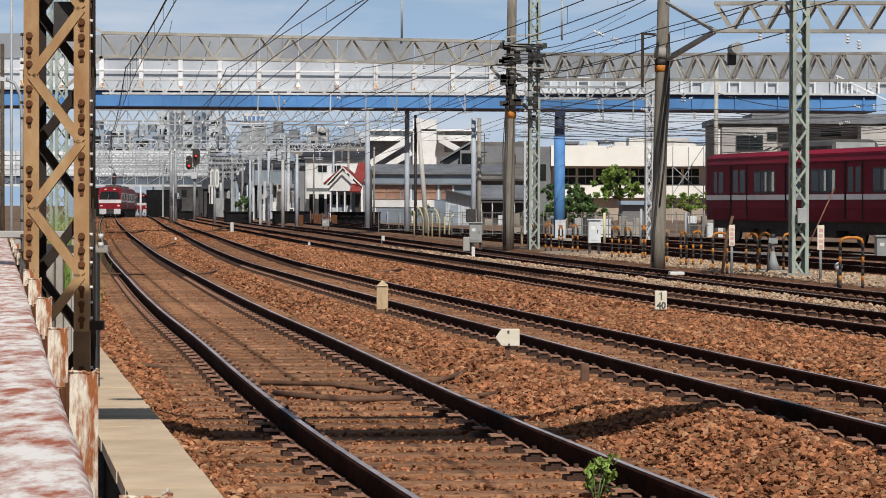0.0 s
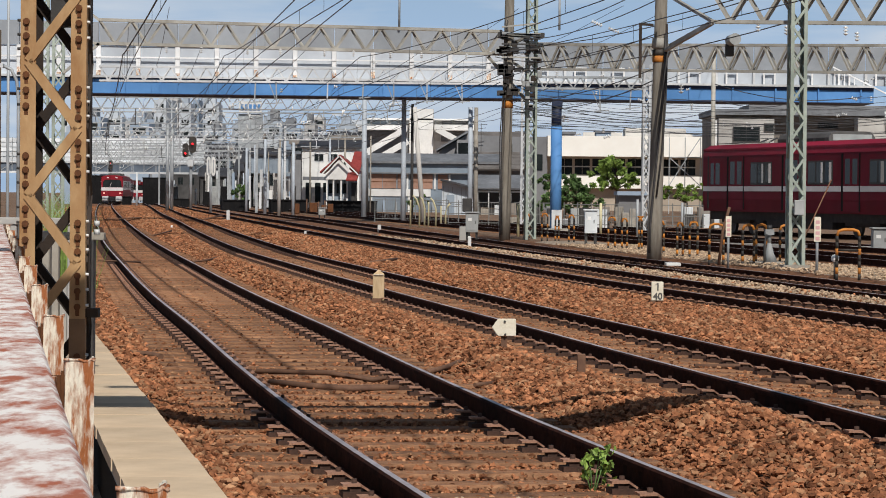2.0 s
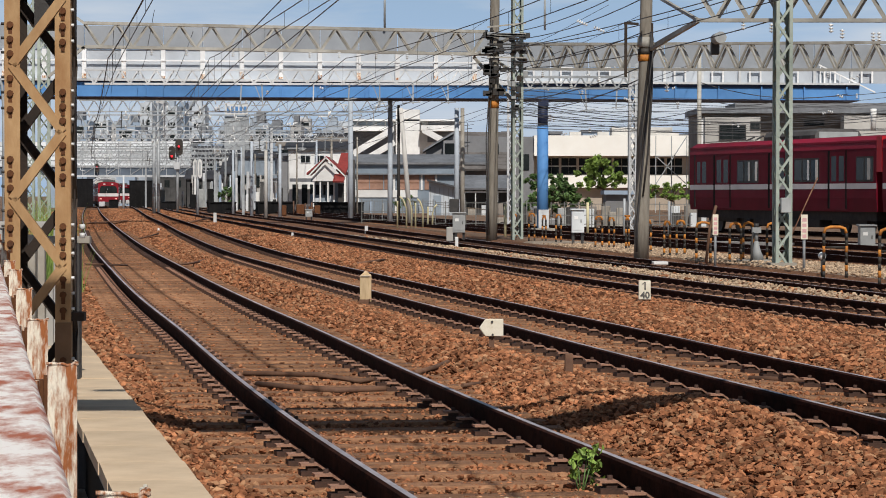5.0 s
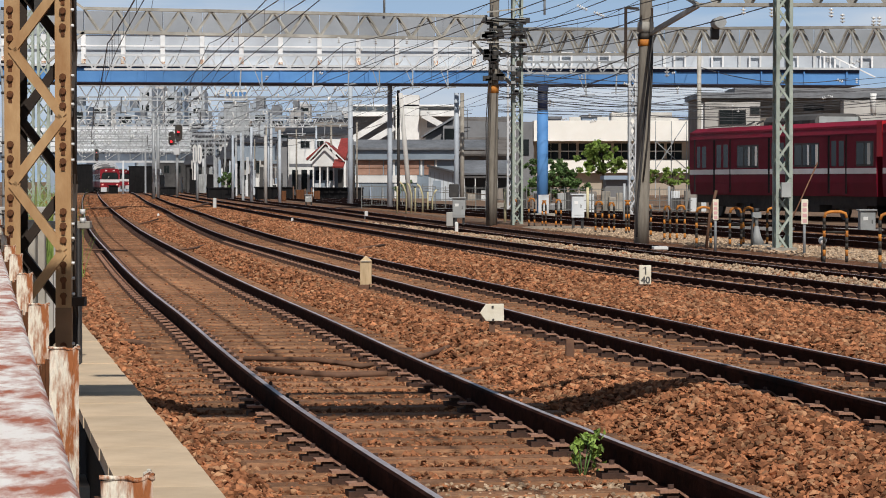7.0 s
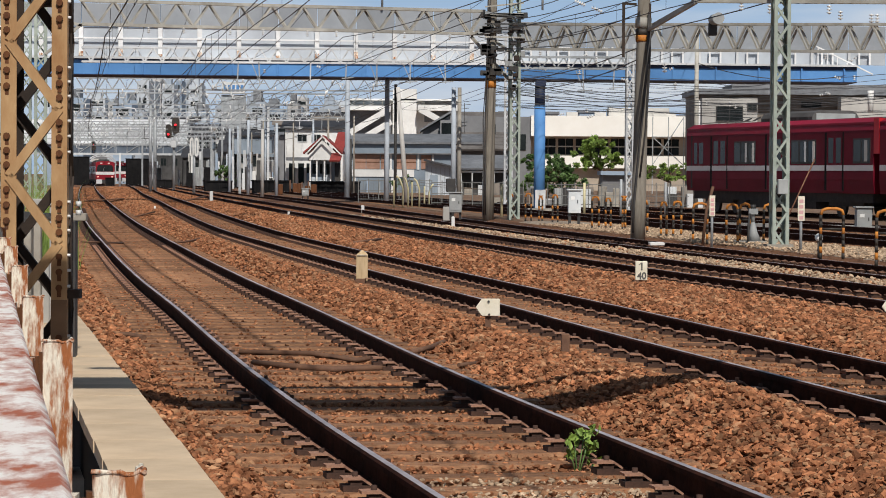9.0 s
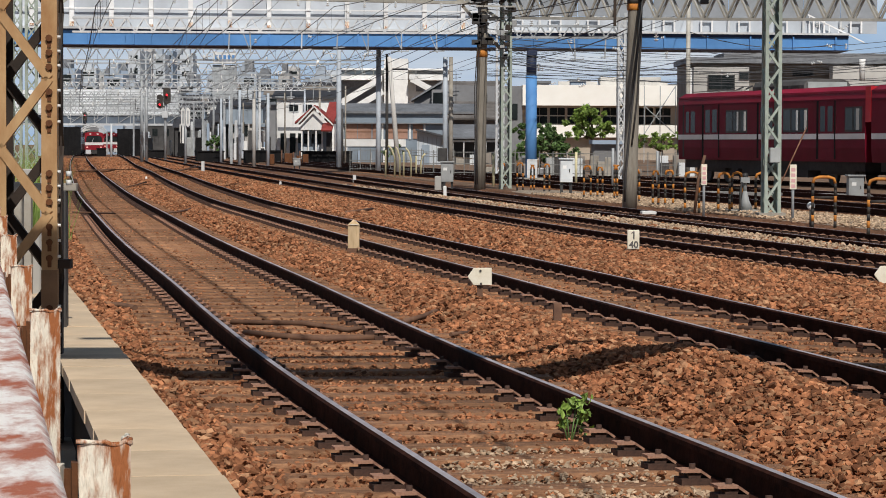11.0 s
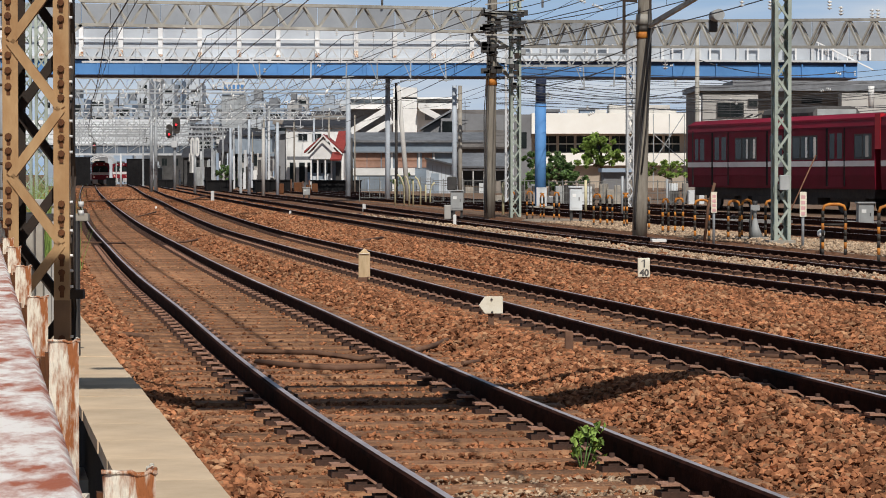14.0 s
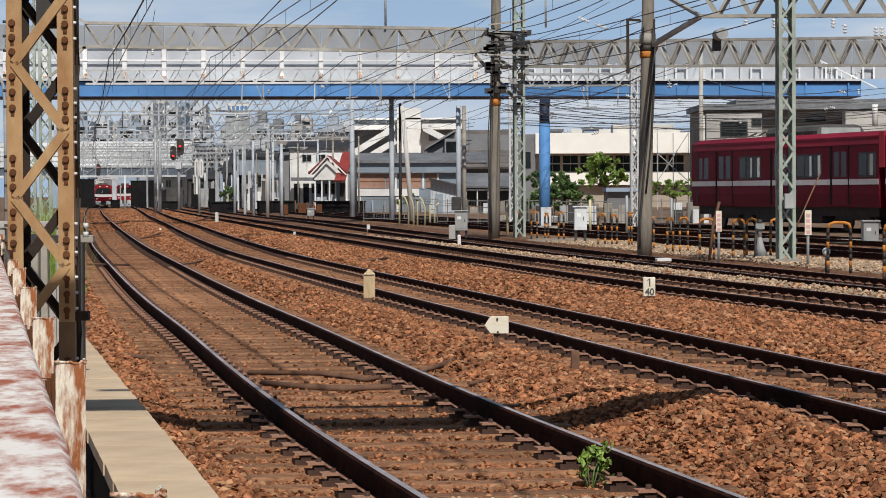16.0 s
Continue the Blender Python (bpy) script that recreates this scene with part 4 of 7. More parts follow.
for name, table, z, cant in TRACKS:
    ob = thing("overhead_line", "dark overhead line above the track", "overhead line")
    ys = [-10 + 4 * k for k in range(36)] + [140 + 15 * k for k in range(24)]
    wire("contact_wire", ob, [(side_at(table, y), y, 5.15) for y in ys], 0.011)
    wire("messenger_wire", ob, [(side_at(table, y), y, line_height(((y - 14) % 80) / 80, 5.5, 6.2)) for y in ys], 0.020 if table is T1 else 0.012)
    bm = bmesh.new()
    for y in range(45, 200, 5):
        bar(bm, (side_at(table, y), y, 5.15), (side_at(table, y), y, line_height(((y - 14) % 80) / 80, 5.5, 6.2)), 0.008)
    tagged(part("dropper_set", bm, WIRE, ob), kind="stuff")
rng = random.Random(9)
span = thing("yard_wires", "bundle of dark overhead wires across the yard", "overhead wires")
for a, b, drop in (((1.70, 95.00, 6.89), (4.97, 67.00, 6.34), 0.3), ((1.70, 95.00, 6.60), (7.32, 58.00, 6.04), 0.3), ((2.49, 95.00, 7.19), (4.96, 67.00, 6.75), 0.2), ((1.31, 95.00, 6.30), (4.96, 67.00, 5.50), 0.4), ((1.90, 95.00, 5.90), (7.26, 58.00, 5.26), 0.3),
                   ((1.90, 95.00, 5.51), (13.94, 150.00, 8.48), 0.6), ((1.90, 95.00, 5.21), (26.72, 140.00, 7.28), 0.6), ((1.90, 95.00, 4.81), (22.90, 120.00, 5.45), 0.8), ((1.90, 95.00, 4.62), (10.22, 110.00, 4.89), 0.5), ((1.90, 95.00, 4.42), (24.81, 130.00, 4.97), 0.8), ((2.00, 95.00, 5.01), (10.45, 110.00, 4.66), 0.5),
                   ((1.50, 95.00, 5.41), (-20.88, 300.00, 5.20), 1.0), ((1.60, 95.00, 6.00), (-22.75, 300.00, 6.45), 1.0), ((1.60, 95.00, 5.71), (-16.50, 300.00, 7.08), 0.6), ((8.55, 90.00, 5.20), (13.43, 90.00, 4.83), 0.3), ((8.74, 90.00, 4.64), (12.42, 100.00, 4.99), 0.2),
                   ((4.96, 67.00, 4.66), (2.39, 95.00, 4.81), 0.2), ((4.96, 67.00, 4.38), (2.39, 95.00, 4.52), 0.3), ((-1.65, 55.00, 5.80), (-26.22, 260.00, 7.68), 0.2), ((-2.33, 50.00, 5.72), (-28.93, 260.00, 7.14), 0.2)):
    wire("wire", span, sag(a, b, drop), 0.014)
for a, b in (((3.69, 75.00, 6.29), (4.06, 75.00, 6.14)), ((4.16, 75.00, 6.11), (4.53, 75.00, 5.95))):
    insulator(span, a, 5, 0.06, 0.075, (0.8, 0, -0.35))
for x, y, d in ((1315, 10, 60), (1365, 15, 60), (1470, 15, 60), (1490, 25, 60), (1545, 30, 60), (1555, 30, 60), (1180, 120, 60), (200, 60, 92), (268, 62, 92), (330, 62, 92), (412, 64, 92), (470, 64, 92), (548, 66, 92), (600, 66, 92), (665, 68, 92), (720, 68, 92), (800, 70, 94), (960, 100, 94), (1010, 120, 92), (1060, 110, 90)):
    insulator(span, ((x - 784) / 4800 * d, d, 1.45 + (320 - y) / 4800 * d), 3, 0.06, 0.07)

# a loudspeaker and dark box on the yard gantry
siren = thing("loudspeaker", "grey round loudspeaker on the yard gantry", "loudspeaker")
shape("horn", siren, CABGREY, lambda bm: tube(bm, [(8.84, 88.00, 6.53), (8.90, 87.00, 6.53)], 0.18, 14, 1.05))
boxpart("case", siren, IRON, 8.69, 8.95, 87.9, 88.3, 6.03, 6.44, 0.02)


# ---- trains ----
def body_outline(w, zb, zg, zr):
    h = w / 2
    return [(-h * 0.97, zb), (-h, zb + 0.5), (-h, zg - 0.35), (-h * 0.96, zg), (-h * 0.75, zr - 0.06), (-h * 0.35, zr), (h * 0.35, zr), (h * 0.75, zr - 0.06), (h * 0.96, zg), (h, zg - 0.35), (h, zb + 0.5), (h * 0.97, zb)]


def train_car(label, body_mat, m, length=18.0, doors=(), windows=(), simple=False, band=None):
    """A car whose near end is at y = 0, on rails at z = 0."""
    car = thing("train_car", label, "train", "train cars", m=m)
    shape("body", car, body_mat, lambda bm: prism(bm, body_outline(2.8, 0.88, 3.42, 3.62), 0, length))
    shape("stripe", car, STRIPE, lambda bm: (box(bm, -1.408, -1.40, 0.02, length - 0.02, 1.70 if not simple else 1.75, 1.90 if not simple else (band or 2.1)), box(bm, 1.40, 1.408, 0.02, length - 0.02, 1.70 if not simple else 1.75, 1.90 if not simple else (band or 2.1))), "white stripe")
    shape("underframe", car, UNDER, lambda bm: (box(bm, -1.2, 1.2, 0.4, length - 0.4, 0.55, 0.88), box(bm, -1.25, -0.4, 5.2, 8.3, 0.28, 0.55), box(bm, -1.25, 0.6, 9.0, 11.5, 0.3, 0.55), box(bm, -1.25, 1.2, 11.9, 12.6, 0.25, 0.55)))
    # Gutter and shoulder get a brighter red as their sunlit tone.
    shape("gutter", car, LITEDGERED if not simple else body_mat, lambda bm: (box(bm, -1.40, -1.33, 0, length, 3.36, 3.43), box(bm, 1.33, 1.40, 0, length, 3.36, 3.43)))
    if not simple:
        for sx in (-1, 1):
            shape("roof_shoulder", car, LITEDGERED, lambda bm: prism(bm, [(sx * 1.412, 3.14), (sx * 1.36, 3.435), (sx * 1.07, 3.60), (sx * 1.02, 3.55), (sx * 1.33, 3.38)], 0.0, length), "roof shoulder in a red brightened as sunlit")
    for y in (2.9, length - 2.9):
        bogie = shape("bogie", car, UNDER, lambda bm: (box(bm, -1.1, -0.95, y - 1.5, y + 1.5, 0.42, 0.62), box(bm, 0.95, 1.1, y - 1.5, y + 1.5, 0.42, 0.62), box(bm, -1.0, 1.0, y - 0.3, y + 0.3, 0.4, 0.7)))
        for dy in (-1.05, 1.05):
            for sx in (-1, 1):
                shape("wheel", bogie, IRON, lambda bm: tube(bm, [(sx * 0.70, y + dy, 0.43), (sx * 0.82, y + dy, 0.43)], 0.43, 20))
    if simple:
        return car
    for y0, y1 in doors:
        d = boxpart("door", car, body_mat, -1.396, -1.385, y0, y1, 0.95, 3.15)
        boxpart("door_gap", car, STEELSHADE, -1.412, -1.39, y1 - 0.02, y1 + 0.14, 0.98, 3.1)
        boxpart("door_gap", car, STEELSHADE, -1.412, -1.39, y0 - 0.08, y0 + 0.01, 0.98, 3.1)
        w = (y1 - y0)
        for k in (0.12, 0.58):
            boxpart("door_window", car, TRAINGLASS, -1.405, -1.39, y0 + w * k, y0 + w * (k + 0.30), 1.98, 2.9)
    for y0, y1 in windows:
        win = shape("window", car, IRON, lambda bm: box(bm, -1.404, -1.36, y0, y1, 1.96, 2.86))
        n = 3 if y1 - y0 > 2 else 2
        s = (y1 - y0) / n
        for k in range(n):
            boxpart("pane", win, TRAINGLASS, -1.409, -1.40, y0 + s * k + 0.08, y0 + s * (k + 1) - 0.06, 2.03, 2.79)
        # Pale strips stand for daylight seen through the opposite windows.
        if n == 3:
            boxpart("blind", win, WHITE, -1.412, -1.405, y0 + s + 0.15, y0 + s + 0.32, 2.03, 2.79)
            boxpart("blind", win, CREAM, -1.412, -1.405, y0 + 0.12, y0 + 0.34, 2.03, 2.79)
        else:
            boxpart("blind", win, OFFWHITE, -1.412, -1.405, y0 + s * 0.35, y0 + s * 0.7, 2.03, 2.79)
    return car


DOORS = ((2.57, 3.99), (8.0, 9.55), (13.6, 15.2))
WINS = ((0.25, 1.7), (4.9, 7.2), (10.66, 12.85))
parked = train_car("dark red commuter train car with a white stripe, parked", TRAINRED, pose(16.64, 96.1, 0.0, 0, 0, 16.2), doors=DOORS, windows=WINS)
boxpart("cab_window", parked, TRAINGLASS, -1.406, -1.39, 16.15, 16.6, 1.98, 2.85)
boxpart("cab_window", parked, TRAINGLASS, -1.406, -1.39, 16.8, 17.15, 1.98, 2.85)
boxpart("cab_door_gap", parked, UNDER, -1.405, -1.39, 17.35, 17.5, 0.98, 3.2)
COOLER = [(-0.95, 3.5), (-0.95, 3.74), (-0.84, 3.90), (-0.6, 3.98), (0.6, 3.98), (0.84, 3.90), (0.95, 3.74), (0.95, 3.5)]
cooler = shape("roof_cooler", parked, ROOFTRAIN, lambda bm: prism(bm, COOLER, 6.3, 11.2), "sooty grey rooftop cooler with a rounded end")
boxpart("end_plate", cooler, CABGREY, -0.80, 0.80, 6.26, 6.298, 3.62, 3.86, 0.01, "paler grey end plate")
for k in range(4):
    boxpart("louvre", cooler, BLACKP, -0.965, -0.952, 6.7 + 1.1 * k, 7.5 + 1.1 * k, 3.60, 3.72)
gear_rack = shape("roof_gear", parked, IRON, lambda bm: [bar(bm, (-0.8, 12.4 + 0.9 * k, 3.66), (-0.3, 12.8 + 0.9 * k, 3.84 - 0.03 * k), 0.05) for k in range(5)], "low dark roof gear")
shape("roof_walk", parked, TANSTEEL, lambda bm: bar(bm, (-0.98, 12.0, 3.66), (-0.98, 17.4, 3.66), 0.16, 0.03), "pale roof walkway")
shape("roof", parked, ROOFTRAIN, lambda bm: prism(bm, [(-1.05, 3.57), (-0.5, 3.64), (0.5, 3.64), (1.05, 3.57), (0.5, 3.5), (-0.5, 3.5)], 0.1, 17.9), "sooty grey roof")
second = train_car("dark red commuter train car coupled to the parked one", TRAINRED, pose(16.64 + 5.16, 96.1 - 17.76, 0.0, 0, 0, 16.2), doors=DOORS, windows=WINS)
boxpart("gangway_fairing", parked, BRIGHTRED, -1.41, -1.05, -0.46, -0.02, 2.3, 3.55, label="bright red fairing at the car end")
boxpart("gangway", parked, BLACKP, -1.0, 1.0, -0.46, -0.02, 0.9, 3.3, label="black folded gangway")
RUSTROD = mat("rusty_rod", (0.26, 0.13, 0.075), (0.14, 0.065, 0.04), 8, 0.85, 0, 0.3, 60)
rod = thing("leaning_rod", "thin rusty rod leaning towards the parked train", "rod")
shape("rod", rod, RUSTROD, lambda bm: tube(bm, [(12.28, 96, -0.08), (13.40, 97.00, 2.10)], 0.025, 6))


FARRED = mat("sunlit_red_body", (0.27, 0.014, 0.024), (0.21, 0.011, 0.019), 0.8, 0.45, 0, 0.02, big=0.1, spec=0.2)
IVORY = mat("ivory_band", (0.80, 0.74, 0.62), (0.70, 0.64, 0.53), 1, 0.5)


def far_train(label, m, face=True):
    """A red car with an ivory window band; face: the driving end with its screen, lamps and skirt."""
    car = train_car(label, FARRED, m, simple=True, band=2.9)
    car.children[1].data.materials[0] = IVORY
    for sx in (-1, 1):
        for k in range(9):
            y = 1.1 + 1.85 * k
            boxpart("window", car, GLASS, sx * 1.411 - 0.004, sx * 1.411 + 0.004, y, y + (0.7 if k % 3 == 1 else 1.25), 1.98, 2.78)
    shape("roof", car, ROOFTRAIN, lambda bm: prism(bm, [(-1.1, 3.54), (-0.6, 3.66), (0.6, 3.66), (1.1, 3.54), (0.6, 3.5), (-0.6, 3.5)], 0.5, 17.8), "grey roof")
    for y in (4.5, 11.5):
        shape("roof_cooler", car, ROOFTRAIN, lambda bm: prism(bm, [(-0.8, 3.6), (-0.75, 3.9), (0.75, 3.9), (0.8, 3.6)], y, y + 3.0), "grey rooftop cooler")
    if not face:
        return car
    shape("windscreen", car, GLASS, lambda bm: prism(bm, [(-1.22, 2.08), (1.22, 2.08), (1.18, 2.75), (0.95, 3.05), (-0.95, 3.05), (-1.18, 2.75)], -0.03, 0.02))
    boxpart("white_band", car, STRIPE, -1.385, 1.385, -0.04, 0.02, 1.62, 2.04, label="white band across the end")
    for sx in (-1, 1):
        boxpart("skirt", car, WHITESTEEL, min(sx * 0.45, sx * 1.3), max(sx * 0.45, sx * 1.3), -0.06, 0.1, 0.22, 0.90, 0.05, label="grey-white skirt")
        boxpart("tail_lamp", car, HEADLAMP, sx * 1.05 - 0.13, sx * 1.05 + 0.13, -0.06, 0.0, 1.22, 1.38)
        boxpart("head_lamp", car, STRIPE, sx * 0.55 - 0.14, sx * 0.55 + 0.14, -0.03, 0.03, 3.24, 3.40)
    boxpart("coupler", car, IRON, -0.4, 0.4, -0.35, 0.0, 0.3, 0.88)
    shape("wiper", car, STRIPE, lambda bm: bar(bm, (-0.3, -0.045, 2.1), (-0.1, -0.045, 2.7), 0.03))
    return car


LEAVING = []
for k in range(8):
    LEAVING.append(far_train("red commuter train car with a cream band, leaving", pose(-44, 335 + 18.4 * k, 0), k == 0))
waiting = far_train("red and white train car standing on the far curve", pose(-56.9, 482, -0.3, 0, 0, 7))

# ---- dark plate girders where the lines cross a bridge, and blocks for dark openings ----
def girder(x0, x1, y0, y1, d, deep):
    ob = thing("plate_girder", "black block of the plate girders and dark bridge openings", "girder", "plate girders")
    a, b = (x0 - 784) / 4800 * d, (x1 - 784) / 4800 * d
    za, zb = 1.45 + (320 - y1) / 4800 * d, 1.45 + (320 - y0) / 4800 * d
    for name, c, e, f, g, u in (("web", a, b, min(za, -0.4), zb - 0.1, d), ("flange", a - 0.1, b + 0.1, zb - 0.1, zb, d - 0.1)):
        bm = bmesh.new()
        for v in box(bm, c, e, u, d + deep, f, g):
            v.co.x -= 0.135 * (v.co.y - d)
        part(name, bm, STEELSHADE, ob)
    n = max(2, int((b - a) / 0.8))
    for k in range(n + 1):
        x = a + (b - a) * k / n
        boxpart("stiffener", ob, STEELSHADE, x - 0.05, x + 0.05, d - 0.08, d, max(za, -0.4), zb - 0.1)


# First two are solid black standing for the shade of the far openings.
for x0, x1, y0, y1, d in ((134, 163.5, 291, 346, 429), (229, 270, 294, 346, 429), (193, 208, 328, 345, 328), (270, 312, 331, 347, 300), (370, 416, 332, 350, 240), (457, 520, 331, 352, 225), (563, 642, 332, 354, 212)):
    girder(x0, x1, y0, y1, d, 4)
# ---- the far overbridge: dark underside, pale edge, white ribbed barrier ----
far_bridge = thing("far_overbridge", "distant overbridge with a white ribbed noise barrier above dark openings", "bridge")
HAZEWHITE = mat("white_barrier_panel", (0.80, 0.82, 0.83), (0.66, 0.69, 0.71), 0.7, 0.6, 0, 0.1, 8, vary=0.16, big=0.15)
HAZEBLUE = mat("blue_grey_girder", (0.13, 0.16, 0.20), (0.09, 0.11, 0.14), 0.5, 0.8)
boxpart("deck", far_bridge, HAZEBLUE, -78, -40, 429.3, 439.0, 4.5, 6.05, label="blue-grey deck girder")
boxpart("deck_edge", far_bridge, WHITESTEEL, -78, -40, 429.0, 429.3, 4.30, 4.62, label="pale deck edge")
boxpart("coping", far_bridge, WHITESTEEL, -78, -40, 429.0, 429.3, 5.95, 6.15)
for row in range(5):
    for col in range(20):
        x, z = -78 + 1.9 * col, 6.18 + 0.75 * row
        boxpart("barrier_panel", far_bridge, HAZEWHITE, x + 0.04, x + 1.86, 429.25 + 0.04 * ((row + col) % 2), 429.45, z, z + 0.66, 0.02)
boxpart("barrier_frame", far_bridge, GALV, -78, -40, 429.5, 429.6, 6.1, 9.9)
for col in range(20):
    x = -78 + 1.9 * col
    boxpart("barrier_post", far_bridge, GALV, x - 0.05, x + 0.05, 429.1, 429.24, 4.62, 9.95)
    shape("girder_brace", far_bridge, GALV, lambda bm: bar(bm, (x, 429.2, 4.66), (x + 1.9, 429.2, 5.9) if col % 2 else (x, 429.2, 5.9), 0.10))
arch = thing("arched_truss", "pale arched steel lattice seen through the bridge opening", "truss")
for r, name in ((2.35, "outer_rib"), (1.95, "inner_rib")):
    pts = [(-58.6 + r * math.cos(math.pi * k / 12) * 1.05, 470.0, 3.15 + r * 0.62 * math.sin(math.pi * k / 12)) for k in range(13)]
    shape(name, arch, WHITESTEEL, lambda bm: tube(bm, pts, 0.09, 6))
for k in range(12):
    a, b = math.pi * k / 12, math.pi * (k + 1) / 12
    shape("web_bar", arch, WHITESTEEL, lambda bm: bar(bm, (-58.6 + 2.47 * math.cos(a), 470, 3.15 + 1.457 * math.sin(a)), (-58.6 + 2.05 * math.cos(b), 470, 3.15 + 1.21 * math.sin(b)), 0.08))
for sx in (-1, 1):
    boxpart("leg", arch, GALV, -58.6 + sx * 2.4 - 0.1, -58.6 + sx * 2.4 + 0.1, 469.9, 470.1, -0.5, 3.2)


# ---- signals ----
def signal(x, y0, y1, d, lamps, label):
    ob = thing("railway_signal", label, "railway signal", "railway signals")
    cx, w = (x - 784) / 4800 * d, 0.36
    z0, z1 = 1.45 + (320 - y1) / 4800 * d, 1.45 + (320 - y0) / 4800 * d
    bm = bmesh.new()
    r = (z1 - z0) * 0.22
    pts = [(cx + r * math.cos(a), z1 - r + r * math.sin(a)) for a in [k * math.pi / 8 for k in range(9)]] + [(cx - r * math.cos(a), z0 + r - r * math.sin(a)) for a in [k * math.pi / 8 for k in range(9)]]
    prism(bm, pts, d - 0.1, d)
    part("backboard", bm, BLACKP, ob)
    for k in lamps:
        z = z0 + (z1 - z0) * k
        hood = shape("hood", ob, BLACKP, lambda bm: tube(bm, [(cx, d - 0.1, z + 0.12), (cx, d - 0.4, z + 0.12)], 0.14, 8))
        shape("lamp", ob, REDLAMP, lambda bm: tube(bm, [(cx, d - 0.1, z - 0.02), (cx, d - 0.42, z - 0.02)], 0.095, 10), "lit red lamp")
    return ob


s1 = signal(316.5, 220, 250, 250, (0.55,), "black signal head showing red beside the curve")
shape("post", s1, GALV, lambda bm: tube(bm, [(-24.53, 250.2, -0.42), (-24.53, 250.2, 6.40)], 0.13, 8))
boxpart("box", s1, WHITESTEEL, -24.79, -24.27, 249.8, 250.3, 3.85, 4.47)
s2 = signal(304, 233, 258, 250, (0.3,), "black signal head showing red on a shared post")
shape("arm", s2, IRON, lambda bm: bar(bm, (-25.01, 250.10, 4.84), (-24.54, 250.10, 4.84), 0.12))
s3 = signal(171.5, 264, 280, 428.6, (0.6,), "small signal showing red on the far overbridge")
shape("bracket", s3, GALV, lambda bm: bar(bm, (-54.7, 428.55, 5.3), (-54.7, 429.05, 4.6), 0.14))

twin = thing("twin_board_signal", "pair of white oval signal boards on a post", "railway signal")
for x in (-20.03, -19.64):
    pts = [(x + 0.17 * math.cos(k * math.tau / 20), 3.59 + math.sin(k * math.tau / 20) * 0.32 + (0.45 if 0 < k < 10 else -0.45 if k > 10 else 0)) for k in range(20)]
    shape("board", twin, WHITE, lambda bm: prism(bm, pts, 218.9, 219.0))
    shape("slot", twin, GALV, lambda bm: box(bm, x - 0.05, x + 0.05, 218.86, 218.9, 3.09, 4.10))
shape("post", twin, GALV, lambda bm: tube(bm, [(-19.85, 219.2, -0.4), (-19.85, 219.2, 4.10)], 0.1, 8))
yard_mast = thing("lattice_mast", "thin white steel lattice mast behind the concrete pole", "lattice mast", "lattice masts")
lattice(yard_mast, 7.82, 112, -0.1, 6.70, 0.3, 0.06, 0.4, WHITESTEEL, 0)

# feeders running along the line, and the thinner wires across the yard
feeders = thing("feeder_wires", "thin feeder wires running along the tracks", "overhead wires")
rng = random.Random(12)
for k in range(18):
    off = -6 + 1.35 * k + rng.uniform(-0.4, 0.4)
    z = rng.choice([5.3, 5.9, 6.6, 7.3, 8.2]) + rng.uniform(-0.2, 0.2)
    pts = []
    for y in range(96, 480, 12):
        pts.append((side_at(T2, y) + off, y, z - 0.5 * math.sin(((y - 96) % 48) / 48 * math.pi)))
    wire("feeder", feeders, pts, 0.010, 4)
cross = thing("cross_wires", "thin dark wires crossing above the yard", "overhead wires")
for k in range(20):
    ya, yb = rng.uniform(118, 205), rng.uniform(118, 205)
    d0, d1 = rng.uniform(98, 108), rng.uniform(98, 146)
    a = (1.83 * d0 / 100, d0, 1.45 + (320 - ya) / 4800 * d0)
    b = ((1750 - 784) / 4800 * d1, d1, 1.45 + (320 - yb) / 4800 * d1)
    wire("wire", cross, sag(a, b, rng.uniform(0.2, 0.7)), rng.uniform(0.006, 0.011), 4)
for k in range(26):
    d = rng.uniform(96, 140)
    x, y = rng.choice([rng.uniform(890, 1120), rng.uniform(1160, 1540)]), rng.uniform(90, 215)
    insulator(cross, ((x - 784) / 4800 * d, d, 1.45 + (320 - y) / 4800 * d), rng.choice([2, 3]), 0.07, 0.09, rng.choice([(0, 0, -1), (0.9, 0, -0.3), (-0.9, 0, -0.3)]))
for k in range(30):
    d = rng.uniform(120, 240)
    x, y = rng.uniform(160, 850), rng.uniform(60, 200)
    insulator(feeders, ((x - 784) / 4800 * d, d, 1.45 + (320 - y) / 4800 * d), 2, 0.09, 0.11, rng.choice([(0, 0, -1), (0.9, 0, -0.3), (-0.9, 0, -0.3)]))

